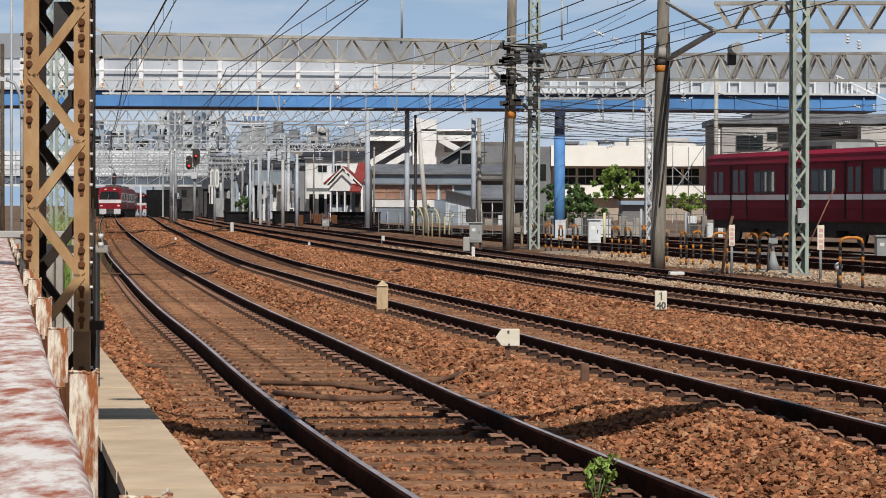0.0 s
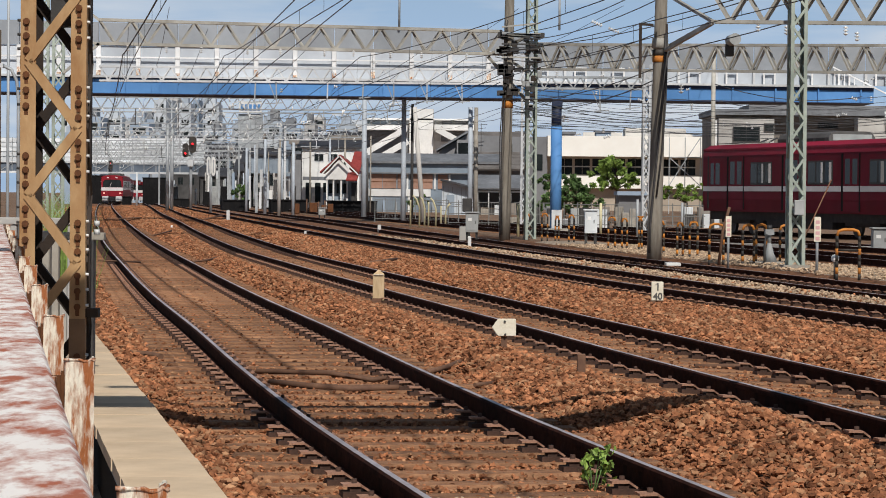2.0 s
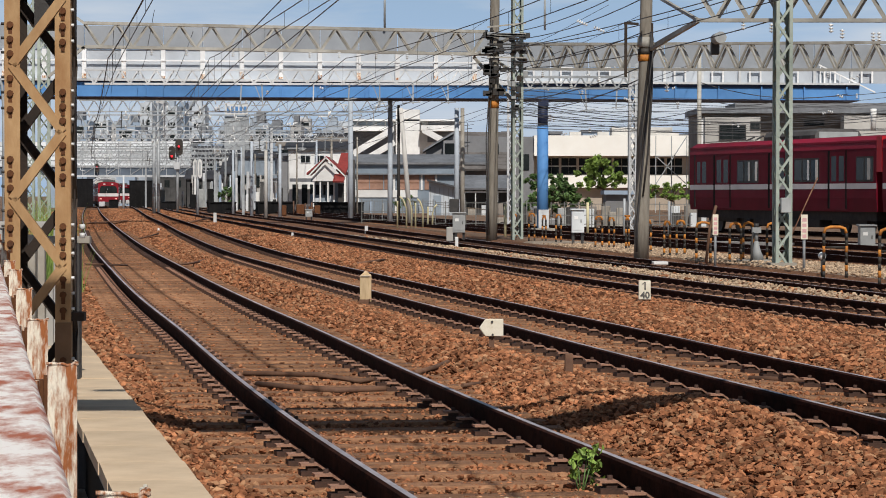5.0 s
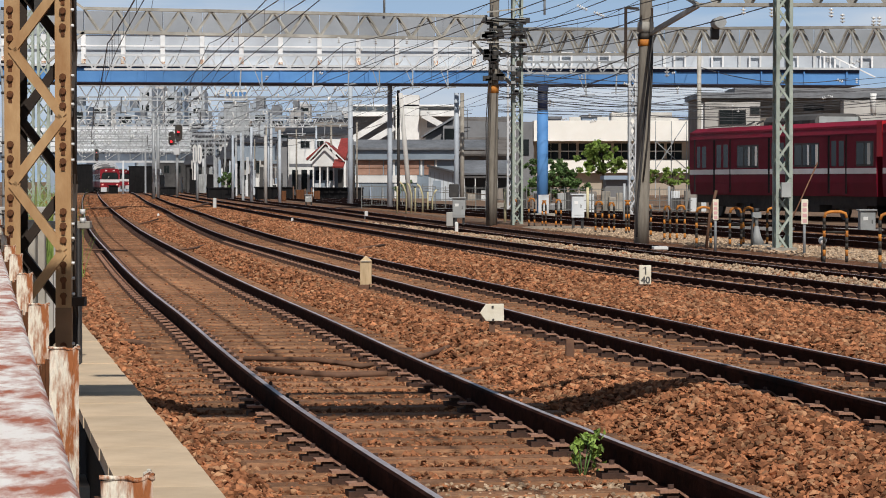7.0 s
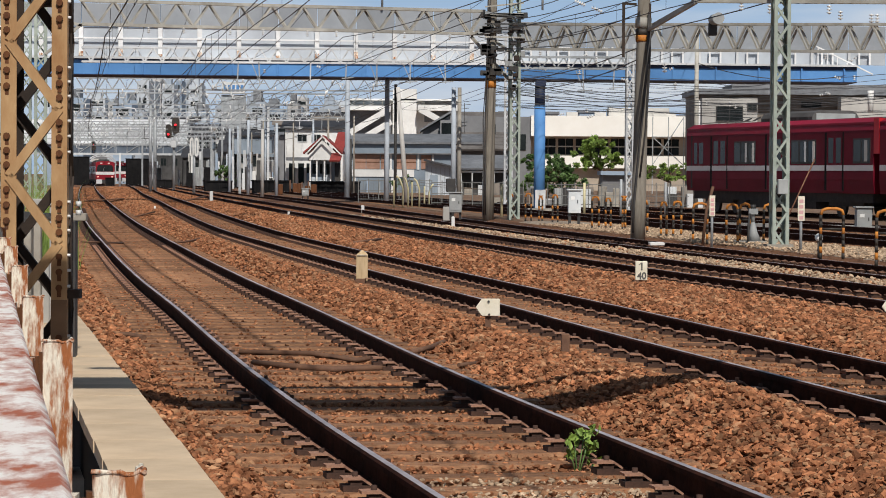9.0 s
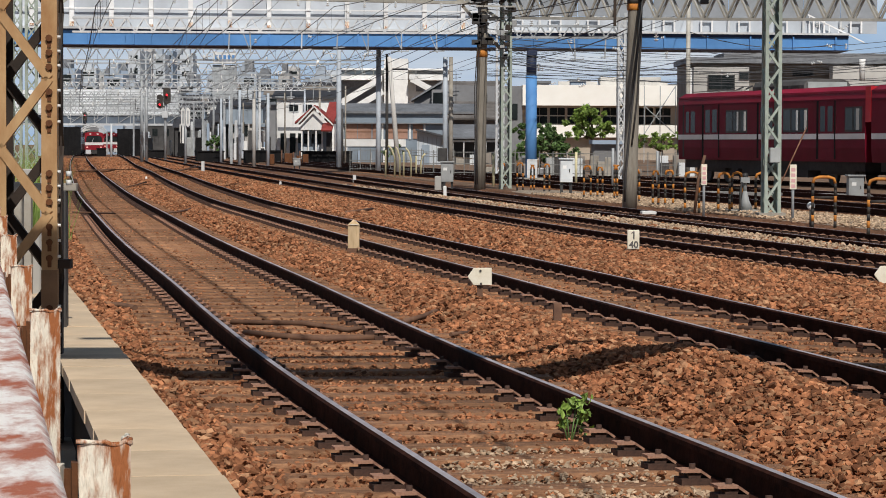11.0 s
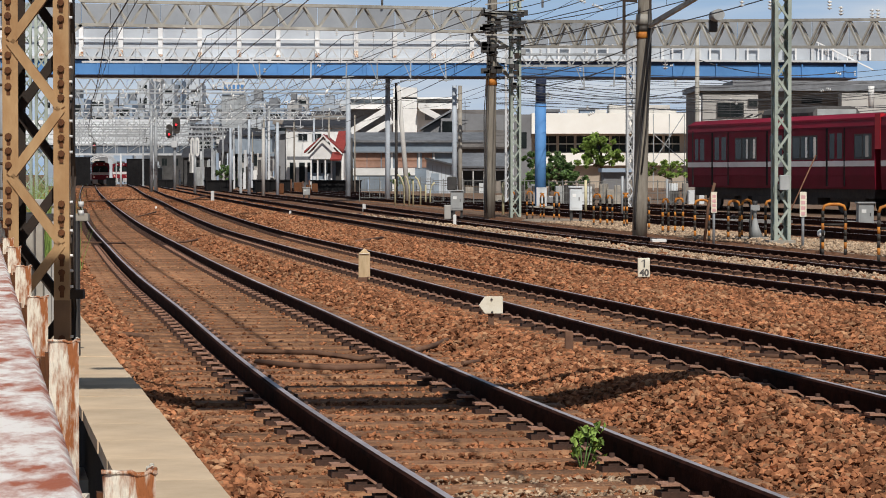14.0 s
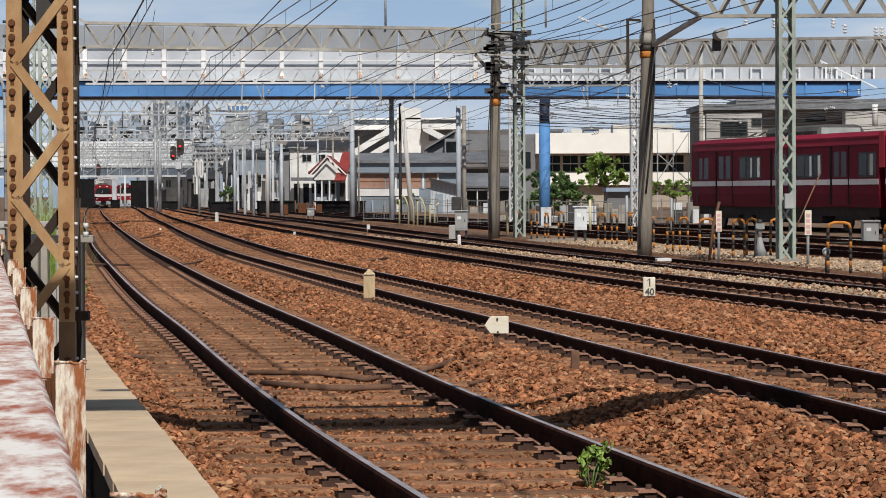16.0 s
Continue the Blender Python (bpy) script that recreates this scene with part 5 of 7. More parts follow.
# line-side poles with crossarms down the far curve
for k in range(34):
    d = rng.uniform(200, 330)
    x = rng.uniform(300, 640)
    cx = (x - 784) / 4800 * d
    if abs(cx - side_at(T1, d)) < 2 or abs(cx - side_at(T2, d)) < 2 or abs(cx - side_at(T3, d)) < 2 or abs(cx - side_at(T4, d)) < 2:
        continue
    top = 1.45 + (320 - rng.uniform(205, 290)) / 4800 * d
    ob = thing("line_side_pole", "slim line-side pole with a crossarm", "pole", "line-side poles")
    mt = rng.choice([POLEPALE, GALV, OFFWHITE, IRON, GREYCON])
    shape("shaft", ob, mt, lambda bm: tube(bm, [(cx, d, -0.4), (cx, d, top)], rng.uniform(0.06, 0.12), 8, 0.8))
    if k % 2:
        shape("crossarm", ob, GALV, lambda bm: bar(bm, (cx - 0.9, d, top - 0.4), (cx + 0.9, d, top - 0.4), 0.09))
    if k % 3 == 0:
        boxpart("box", ob, rng.choice([CABINET, IRON, CABGREY]), cx - 0.3, cx + 0.3, d - 0.4, d - 0.16, top * 0.4, top * 0.4 + 0.9)

rng = random.Random(14)
for k in range(24):
    x, y = 916 + rng.uniform(-14, 14), rng.uniform(20, 165)
    w, h = rng.uniform(0.05, 0.16), rng.uniform(0.06, 0.22)
    cx, cz = (x - 784) / 4800 * 94.5, 1.45 + (320 - y) / 4800 * 94.5
    boxpart("fitting", mast_mid, rng.choice([IRON, IRON, CABGREY, DARKSHADE]), cx - w, cx + w, 94.5, 94.7, cz - h / 2, cz + h / 2, 0.01)
for k in range(9):
    y = rng.uniform(20, 150)
    a = (1.53, 94.4, 1.45 + (320 - y) / 4800 * 94.4)
    shape("crossarm", mast_mid, rng.choice([TANSTEEL, IRON, GALV]), lambda bm: bar(bm, a, (a[0] + 1.35, 94.4, a[2] + rng.uniform(-0.15, 0.15)), 0.05))


# ---- markers between the tracks ----
marker = thing("marker_post", "pale wooden marker post with a pointed top in the ballast", "marker post")
def marker_shaft(bm):
    x, d, w = -1.10, 38.7, 0.08
    z1, z2 = 0.31, 0.38
    vs = box(bm, x - w, x + w, d - w, d + w, -0.12, z1)
    tip = bm.verts.new((x, d, z2))
    top = [vs[1], vs[3], vs[7], vs[5]]
    for k in range(4):
        bm.faces.new((top[k], top[(k + 1) % 4], tip))
shape("shaft", marker, POSTWOOD, marker_shaft)
shape("cap", marker, SIGNWHITE, lambda bm: box(bm, -1.17, -1.03, 38.6, 38.62, 0.30, 0.31))
boxpart("socket", marker, PIPE, -1.19, -1.04, 38.58, 38.82, -0.25, -0.03)

grade = thing("gradient_sign", "small white gradient sign reading 1 over 40", "sign")
boxpart("plate", grade, SIGNWHITE, 2.80, 2.97, 38.66, 38.74, -0.03, 0.24, 0.006)
boxpart("stand", grade, PIPE, 2.78, 2.85, 38.66, 38.76, -0.3, -0.03)


def lettering(name, words, size, at, parent, material):
    cu = bpy.data.curves.new(name, "FONT")
    cu.body, cu.size, cu.extrude, cu.align_x, cu.offset = words, size, 0.002, "CENTER", 0.004
    ob = new(name, cu)
    me = bpy.data.meshes.new_from_object(ob)
    bpy.data.objects.remove(ob)
    me.materials.append(material)
    ob = new(name, me)
    ob.parent, ob.matrix_basis = parent, pose(*at, 90, 0, 0)
    return ob


shape("figure", grade, TEXTGREY, lambda bm: (box(bm, 2.88, 2.90, 38.652, 38.66, 0.11, 0.22), bar(bm, (2.85, 38.66, 0.19), (2.89, 38.66, 0.22), 0.02, 0.008)))
lettering("figure", "40", 0.13, (2.89, 38.655, -0.01), grade, TEXTGREY)


def arrow_sign(x, y, d):
    ob = thing("arrow_sign", "off-white arrow-shaped sign plate on a short post in the ballast", "sign", "arrow signs")
    k = d / 4800
    cx, cz = (x - 784) * k, 1.45 + (320 - y) * k
    bm = bmesh.new()
    prism(bm, [(cx - 22 * k, cz), (cx - 11 * k, cz + 16 * k), (cx + 21 * k, cz + 16 * k), (cx + 21 * k, cz - 15 * k), (cx - 11 * k, cz - 15 * k)], d - 0.03, d)
    bmesh.ops.bevel(bm, geom=bm.edges[:], offset=0.006, segments=1, affect="EDGES")
    part("plate", bm, SIGNWHITE, ob)
    boxpart("post", ob, PIPE, cx - 5 * k, cx + 5 * k, d + 0.002, d + 0.05, -0.3, cz - 12 * k)
    for dx, dz in ((1, 11), (2, -12)):
        shape("bolt", ob, IRON, lambda bm: tube(bm, [(cx + dx * k, d - 0.028, cz + dz * k), (cx + dx * k, d - 0.042, cz + dz * k)], 0.012, 8))


arrow_sign(871, 554, 27.0)
arrow_sign(1590, 548, 30.5)
peg = thing("steel_peg", "rusty steel peg standing in the ballast", "peg")
boxpart("shaft", peg, PIPE, 1.05, 1.12, 23.15, 23.25, -0.3, 0.10, 0.006)
for x, y0, y1, d, w in ((380, 351, 364, 150, 0.09), (517, 386, 393, 105, 0.045), (808, 393, 401, 80, 0.05), (280, 378, 386, 115, 0.04), (648, 374, 377, 118, 0.07)):
    k = d / 4800
    stub = thing("white_stub", "small white-painted stub marker by the track", "marker", "white stubs")
    cx = (x - 784) * k
    boxpart("stub", stub, WHITE, cx - w, cx + w, d - w, d + w, -0.25, 1.45 + (320 - y0) * k, 0.02)
slab_white = thing("white_slab", "flat white slab lying beside the track", "slab")
boxpart("slab", slab_white, WHITE, 4.79, 5.12, 61.6, 62.2, -0.12, -0.05, 0.01)

# pipes and hoses across the near track
for k, (pts, r) in enumerate((([(-1.56, 22.80, -0.14), (-1.23, 22.40, -0.15), (-0.85, 22.10, -0.15), (-0.44, 22.30, -0.15)], 0.028), ([(-1.78, 24.20, -0.14), (-1.12, 24.00, -0.15), (-0.70, 23.20, -0.15), (-0.42, 23.90, -0.14)], 0.024),
                              ([(-0.25, 24.30, -0.14), (-0.07, 24.90, -0.13), (0.09, 26.00, -0.13), (0.29, 26.80, -0.12)], 0.024), ([(0.17, 22.70, -0.16), (0.36, 23.00, -0.16), (0.59, 23.50, -0.15)], 0.018),
                              ([(-3.22, 26.50, -0.13), (-3.03, 26.50, -0.13), (-2.85, 26.20, -0.14)], 0.03), ([(2.26, 25.50, -0.19), (2.91, 25.60, -0.18), (3.15, 25.40, -0.19)], 0.024), ([(2.68, 23.60, -0.20), (3.00, 23.40, -0.21), (3.40, 22.80, -0.20)], 0.026),
                              ([(-7.66, 58.00, -0.02), (-6.99, 60.00, -0.10)], 0.018), ([(-5.93, 60.00, -0.09), (-5.74, 62.00, -0.10), (-5.59, 64.00, -0.07)], 0.025), ([(-10.67, 95.00, -0.07), (-10.50, 100.00, 0.03)], 0.025), ([(-18.20, 140.00, 0.02), (-16.30, 140.00, 0.14)], 0.03), ([(-13.56, 145.00, 0.00), (-12.94, 150.00, 0.20)], 0.05), ([(-1.92, 60.00, -0.06), (-1.34, 62.00, -0.02)], 0.03))):
    hose = thing("hose", "grey-brown pipe lying across the ballast", "pipe", "track pipes")
    pts = [Vector(p) for p in pts]
    for p in pts:
        p.z = max(p.z, -0.14)
    shape("pipe", hose, PIPE, lambda bm: tube(bm, pts, r, 8))

# the green weed between the rails
def leafy(bm, centre, size, count, leaf, rng, squash=0.8):
    for _ in range(count):
        v = Vector((rng.gauss(0, 1), rng.gauss(0, 1), rng.gauss(0, 1))).normalized() * (rng.random() ** 0.4)
        c = Vector(centre) + Vector((v.x * size, v.y * size, v.z * size * squash))
        n = Vector((rng.gauss(0, 1), rng.gauss(0, 1) - 0.4, rng.gauss(0, 1) + 0.6)).normalized()
        s = n.orthogonal().normalized()
        s.rotate(Matrix.Rotation(rng.uniform(0, 6.28), 3, n))
        u = n.cross(s)
        l = leaf * rng.uniform(0.6, 1.3)
        vs = [bm.verts.new(c + s * l * a + u * l * b + n * l * e) for a, b, e in ((-1, 0, 0), (-0.2, 0.5, 0.12), (1, 0, -0.1), (-0.2, -0.5, 0.12))]
        bm.faces.new(vs)


weed = thing("weed", "small bright green weed growing beside the rail", "plant")
rng = random.Random(2)
bm = bmesh.new()
for _ in range(11):
    leafy(bm, (0.79 + rng.uniform(-0.085, 0.085), 14.9 + rng.uniform(-0.05, 0.05), -0.03 + rng.uniform(-0.11, 0.09)), 0.04, 12, 0.026, rng)
part("leaves", bm, LEAF, weed)
shape("stem", weed, LEAFDARK, lambda bm: [tube(bm, [(0.77, 14.9, -0.22), (0.77 + dx, 14.9, 0.0)], 0.004, 5) for dx in (-0.06, -0.02, 0.03, 0.06)])


# ---- yard tracks ----
YARD_A = [(30, 14.9), (68, 8.9), (110, 2.6), (150, -3.2), (200, -9.9), (300, -22.8)]
YARD_B = [(y, x + 4.0 + 0.012 * (110 - y)) for y, x in YARD_A]
TRAIN_SIDING = [(50, 30.0), (70, 24.2), (96.1, 16.64), (118, 10.3), (126, 8.0)]
for table, y0, y1 in ((YARD_A, 40, 280), (YARD_B, 40, 280), (TRAIN_SIDING, 56, 126)):
    tr = thing("yard_track", "rust-brown yard siding track", "railway track", kind="structure")
    for off in (-0.735, 0.735):
        rail("rail", tr, table, off, 0.06 if table is TRAIN_SIDING else 0.10, y0, y1)
    bm = bmesh.new()
    y = y0 + 0.0
    while y < min(y1, 150):
        x = side_at(table, y)
        box(bm, x - 1.1, x + 1.1, y - 0.11, y + 0.11, -0.12, -0.05)
        y += 0.65
    tagged(part("sleeper_bed", bm, SLEEPER, tr), kind="stuff")
kerb = thing("yard_kerb", "pale concrete cable duct along the siding", "kerb", kind="structure")
shape("duct", kerb, OFFWHITE, lambda bm: bar(bm, (6.71, 88.00, -0.05), (13.55, 76.00, 0.02), 0.3, 0.12))


# ---- yard barriers, signs and cabinets ----
def hoop(x0, x1, ytop, ybase, mid=True):
    """A striped hoop barrier, black and orange."""
    d = 7200.0 / (ybase - 320)
    k = d / 4800
    xa, xb, zt = (x0 - 784) * k, (x1 - 784) * k, 1.45 + (320 - ytop) * k
    ob = thing("hoop_barrier", "orange and black striped steel hoop barrier in the yard", "barrier", "hoop barriers")
    r = 0.030
    n = 7
    for x in (xa, xb):
        for i in range(n):
            z0, z1 = -0.1 + (zt - 0.12 + 0.1) * i / n, -0.1 + (zt - 0.12 + 0.1) * (i + 1) / n
            shape("band", ob, ORANGE if i % 3 == 1 else BLACKP, lambda bm: tube(bm, [(x, d, z0), (x, d, z1)], r, 8))
    arc = [(xa, d, zt - 0.12), (xa + 0.03, d, zt - 0.03), (xa + 0.12, d, zt), (xb - 0.12, d, zt), (xb - 0.03, d, zt - 0.03), (xb, d, zt - 0.12)]
    shape("top", ob, ORANGE, lambda bm: tube(bm, arc, r, 8))
    if mid:
        shape("crossbar", ob, BLACKP, lambda bm: tube(bm, [(xa, d, zt * 0.55), (xb, d, zt * 0.55)], r * 0.8, 8))


for h in ((1176, 1186, 364, 426), (1198, 1212, 363, 426), (1233, 1258, 367, 436), (1292, 1312, 368, 438), (1316, 1334, 367, 434), (1358, 1376, 368, 434), (1459, 1499, 375, 460), (1558, 1598, 378, 472),
          (905, 914, 352, 394), (936, 946, 351, 399), (960, 966, 356, 400), (984, 993, 353, 402), (1054, 1066, 356, 412), (1078, 1087, 358, 412), (1108, 1113, 356, 414), (1140, 1152, 362, 420)):
    hoop(*h)


def tall_sign(x, y0, y1, ybase, w):
    d = 7200.0 / (ybase - 320)
    k = d / 4800
    ob = thing("warning_sign", "faded pink and white warning sign on a thin post", "sign", "warning signs")
    cx, z0, z1 = (x - 784) * k, 1.45 + (320 - y1) * k, 1.45 + (320 - y0) * k
    boxpart("plate", ob, SIGNWHITE, cx - w * k, cx + w * k, d - 0.03, d - 0.01, z0, z1, 0.004)
    for i in range(4):
        z = z1 - (z1 - z0) * (0.14 + 0.22 * i)
        boxpart("print", ob, PINK, cx - w * k * 0.6, cx + w * k * 0.6, d - 0.036, d - 0.031, z - (z1 - z0) * 0.14, z)
    shape("post", ob, GALV, lambda bm: tube(bm, [(cx, d + 0.02, -0.15), (cx, d + 0.02, z1 - 0.05)], 0.03, 8))


tall_sign(1266.5, 353, 390, 440, 5)
tall_sign(1424, 353, 397, 450, 6)
rusty = thing("rusty_post", "bent rusty post behind the sign", "post")
shape("shaft", rusty, PIPE, lambda bm: tube(bm, [(6.02, 62, -0.1), (6.10, 62, 0.67), (6.25, 62, 1.23)], 0.035, 8))

dwarf = thing("dwarf_signal", "grey dwarf signal on a flared foot and a concrete block", "railway signal")
shape("foot", dwarf, CABGREY, lambda bm: tube(bm, [(7.21, 62.00, -0.02), (7.18, 62.00, 0.18), (7.17, 62.00, 0.42)], 0.15, 10, 0.3), "blue-grey flared foot")
shape("post", dwarf, CABGREY, lambda bm: tube(bm, [(7.17, 62.00, 0.39), (7.17, 62.00, 0.75)], 0.045, 8))
shape("head", dwarf, CABGREY, lambda bm: box(bm, 7.07, 7.27, 61.9, 62.1, 0.60, 0.73))
shape("cap", dwarf, IRON, lambda bm: tube(bm, [(7.17, 62.00, 0.71), (7.17, 62.00, 0.82)], 0.06, 8))
shape("conduit", dwarf, IRON, lambda bm: tube(bm, [(7.03, 61.70, -0.09), (7.04, 61.80, 0.36), (7.09, 61.90, 0.61)], 0.03, 6))
boxpart("block", dwarf, GREYCON, 6.77, 7.47, 61.8, 62.5, -0.15, -0.01, 0.02)
lump = thing("white_lamp_case", "small rounded white lamp case by the barrier", "lamp")
shape("case", lump, WHITE, lambda bm: (bmesh.ops.create_uvsphere(bm, u_segments=12, v_segments=8, radius=0.08, matrix=pose(7.28, 52, 0.30))))
shape("foot", lump, IRON, lambda bm: tube(bm, [(7.28, 52.00, 0.24), (7.28, 52, -0.1)], 0.03, 6))


def cabinet(x0, x1, y0, y1, ybase, material, label):
    d = 7200.0 / (ybase - 320)
    k = d / 4800
    ob = thing("equipment_cabinet", label, "cabinet", "equipment cabinets")
    xa, xb, za, zb = (x0 - 784) * k, (x1 - 784) * k, 1.45 + (320 - y1) * k, 1.45 + (320 - y0) * k
    boxpart("body", ob, material, xa, xb, d, d + 0.45, za, zb, 0.015)
    boxpart("door", ob, material, xa + 0.05, xb - 0.05, d - 0.015, d - 0.003, za + 0.08, zb - 0.08)
    boxpart("roof", ob, material, xa - 0.04, xb + 0.04, d - 0.05, d + 0.5, zb + 0.002, zb + 0.05, 0.01)
    boxpart("notice", ob, WHITE, xa + 0.08, xa + 0.08 + (xb - xa) * 0.3, d - 0.02, d - 0.016, za + (zb - za) * 0.6, za + (zb - za) * 0.75)
    shape("handle", ob, IRON, lambda bm: bar(bm, (xb - 0.1, d - 0.02, za + (zb - za) * 0.45), (xb - 0.1, d - 0.02, za + (zb - za) * 0.6), 0.025))
    for x in (xa + 0.05, xb - 0.05):
        boxpart("leg", ob, IRON, x - 0.04, x + 0.04, d + 0.1, d + 0.3, -0.1, za)


cabinet(1012, 1034, 346, 386, 406, CABINET, "white equipment cabinet on dark legs")
cabinet(801, 823, 352, 386, 396, CABGREY, "grey equipment cabinet on legs beside the track")
cabinet(1523, 1550, 374, 414, 416, CABGREY, "grey steel equipment cabinet beside the siding")
cabinet(540, 552, 346, 358, 362, CABGREY, "small grey cabinet beside the far tracks")
gear = thing("point_machine", "dark point machine with a light box", "machine")
boxpart("case", gear, IRON, 0.22, 0.57, 97.8, 98.4, 0.84, 1.33, 0.03)
shape("bracket", gear, IRON, lambda bm: bar(bm, (0.49, 98.10, 0.84), (0.45, 98.10, -0.08), 0.12))
boxpart("plinth", gear, OFFWHITE, 0.12, 0.37, 97.6, 98.4, -0.2, 0.31, 0.02)

for x, top, bend in ((703, 330, 0), (713, 322, 6), (724, 324, 4), (735, 333, 0), (743, 326, 5), (757, 340, 0), (769, 336, -4)):
    d = 128.0
    k = d / 4800
    ob = thing("yellow_pipe_post", "pale yellow bent pipe post at the yard edge", "post", "yellow posts")
    cx, zt = (x - 784) * k, 1.45 + (320 - top) * k
    shape("pipe", ob, YELLOW, lambda bm: tube(bm, [(cx + bend * k, d, -0.1), (cx + bend * k, d, zt * 0.6), (cx, d, zt * 0.9), (cx - bend * k, d, zt)], 0.042, 8))
for x, top in ((894, 335), (906, 340), (1184, 330), (1040, 332), (862, 330), (1105, 325)):
    d = 100.0
    k = d / 4800
    ob = thing("thin_post", "thin pale post in the yard", "post", "thin posts")
    shape("shaft", ob, YELLOW if top > 331 else GALV, lambda bm: tube(bm, [((x - 784) * k, d, -0.1), ((x - 784) * k, d, 1.45 + (320 - top) * k)], 0.05, 8))


DULLSTEEL = mat("dull_fence_steel", (0.20, 0.20, 0.19), (0.13, 0.13, 0.12), 2, 0.7)


def mesh_fence(x0, x1, d, ytop, label, step=18):
    ob = thing("yard_fence", label, "fence", "yard fences")
    k = d / 4800
    zt = 1.45 + (320 - ytop) * k
    a, b = (x0 - 784) * k, (x1 - 784) * k
    for z in (zt, zt * 0.5, 0.1):
        shape("rail", ob, DULLSTEEL, lambda bm: bar(bm, (a, d, z), (b, d, z), 0.035))
    x = a
    while x < b:
        shape("post", ob, DULLSTEEL, lambda bm: bar(bm, (x, d, -0.1), (x, d, zt + 0.1), 0.045))
        x += step * k
    bm = bmesh.new()
    x = a
    while x < b:
        bar(bm, (x, d, 0.0), (x, d, zt), 0.008)
        x += 0.14
    tagged(part("mesh", bm, DULLSTEEL, ob), kind="stuff")


mesh_fence(770, 950, 132, 333, "grey steel mesh fence behind the yard")
mesh_fence(975, 1225, 128, 335, "grey steel mesh fence before the hedge", 24)
mesh_fence(640, 770, 150, 330, "grey steel mesh fence by the houses")
rng = random.Random(21)
for k in range(30):
    x, d = rng.uniform(860, 1240), rng.uniform(128, 140)
    s = rng.uniform(0.2, 0.8)
    cx = (x - 784) / 4800 * d
    if 850 < x < 880 or d < 118 and 930 < x < 985:
        continue
    ob = thing("yard_box", "small weathered crate or equipment box behind the yard fence", "box", "yard clutter")
    boxpart("case", ob, rng.choice([CABGREY, CABINET, GREYCON, IRON, DUNWALL, DUNWALL, GREYWALL]), cx - s / 2, cx + s / 2, d, d + s, -0.1, -0.1 + rng.uniform(0.3, 1.1), 0.02)


# ---- houses ----
def W(x, d):
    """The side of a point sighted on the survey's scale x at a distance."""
    return (x - 784) / 4800 * d


def ZZ(y, d):
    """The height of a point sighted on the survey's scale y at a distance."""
    return 1.45 + (320 - y) / 4800 * d


def block(ob, name, material, x0, x1, y0, y1, d, deep, label=""):
    """A part between two sides and two heights, at its distance."""
    return boxpart(name, ob, material, min(x0, x1), max(x0, x1), d, d + deep, min(y0, y1), max(y0, y1), 0, label)


def windows(ob, xs, z0, z1, w, d, frame_mat=WHITESTEEL):
    for x in xs:
        win = boxpart("window", ob, frame_mat, x - w / 2 - 0.06, x + w / 2 + 0.06, d - 0.05, d - 0.005, z0 - 0.06, z1 + 0.06)
        for s in (-1, 1):
            boxpart("pane", win, GLASS, x + (s - 1) * w / 4 + 0.02, x + (s + 1) * w / 4 - 0.02, d - 0.06, d - 0.05, z0, z1)


def gable_roof(ob, material, x0, x1, ze, zr, d0, d1, over=0.4, along="x"):
    t = 0.18
    bm = bmesh.new()
    if along == "x":
        mid = (d0 + d1) / 2
        prof = [(d0 - over, ze), (mid, zr), (d1 + over, ze), (d1 + over, ze + t), (mid, zr + t), (d0 - over, ze + t)]
        a = [bm.verts.new((x0 - over, y, z)) for y, z in prof]
        b = [bm.verts.new((x1 + over, y, z)) for y, z in prof]
    else:
        mid = (x0 + x1) / 2
        prof = [(x0 - over, ze), (mid, zr), (x1 + over, ze), (x1 + over, ze + t), (mid, zr + t), (x0 - over, ze + t)]
        a = [bm.verts.new((x, d0 - over, z)) for x, z in prof]
        b = [bm.verts.new((x, d1 + over, z)) for x, z in prof]
    for v in (a, b):
        bm.faces.new((v[0], v[1], v[4], v[5]))
        bm.faces.new((v[1], v[2], v[3], v[4]))
    for i in range(6):
        j = (i + 1) % 6
        bm.faces.new((a[i], a[j], b[j], b[i]))
    return part("roof", bm, material, ob)


# white house under a dark flat-pitched roof
h = thing("house", "white rendered house under a shallow dark roof", "house", "houses")
block(h, "wall", WHITE, -14.98, -9.41, -0.4, 5.93, 262.5, 7)
block(h, "side_wall", GREYWALL, -16.08, -14.98, -0.4, 5.28, 263.25, 6)
gable_roof(h, ROOFDARK, -15.09, -9.41, 5.83, 6.59, 262.5, 273, 0.35)
windows(h, (-13.34, -11.98), 4.62, 5.28, 0.9, 262.5)
for x in (-14.6, -13.7, -12.9):
    block(h, "pane", GLASS, x, x + 0.55, 0.6, 2.5, 262.4, 0.08)
block(h, "annexe", BLUE, -12.68, -10.97, -0.4, 1.56, 258, 2, "pale blue boarded annexe").data.materials[0] = HAZEWALL[3]
block(h, "porch_roof", ROOFGREY, -14.71, -12.11, 2.75, 3.07, 259.5, 2)

h = thing("house", "small white house with a red gabled roof", "house", "houses")
block(h, "wall", WHITE, -11.96, -9.28, 2.75, 3.20, 247.5, 6)
# Blue-grey colour stands for the shade under the white gable.
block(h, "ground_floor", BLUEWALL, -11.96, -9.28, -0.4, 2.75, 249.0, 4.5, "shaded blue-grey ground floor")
for k, x in enumerate((-11.9, -11.3, -10.6, -10.05, -9.4)):
    block(h, "porch_post", WHITE, x, x + 0.13, -0.4, 2.75, 247.6, 0.13)
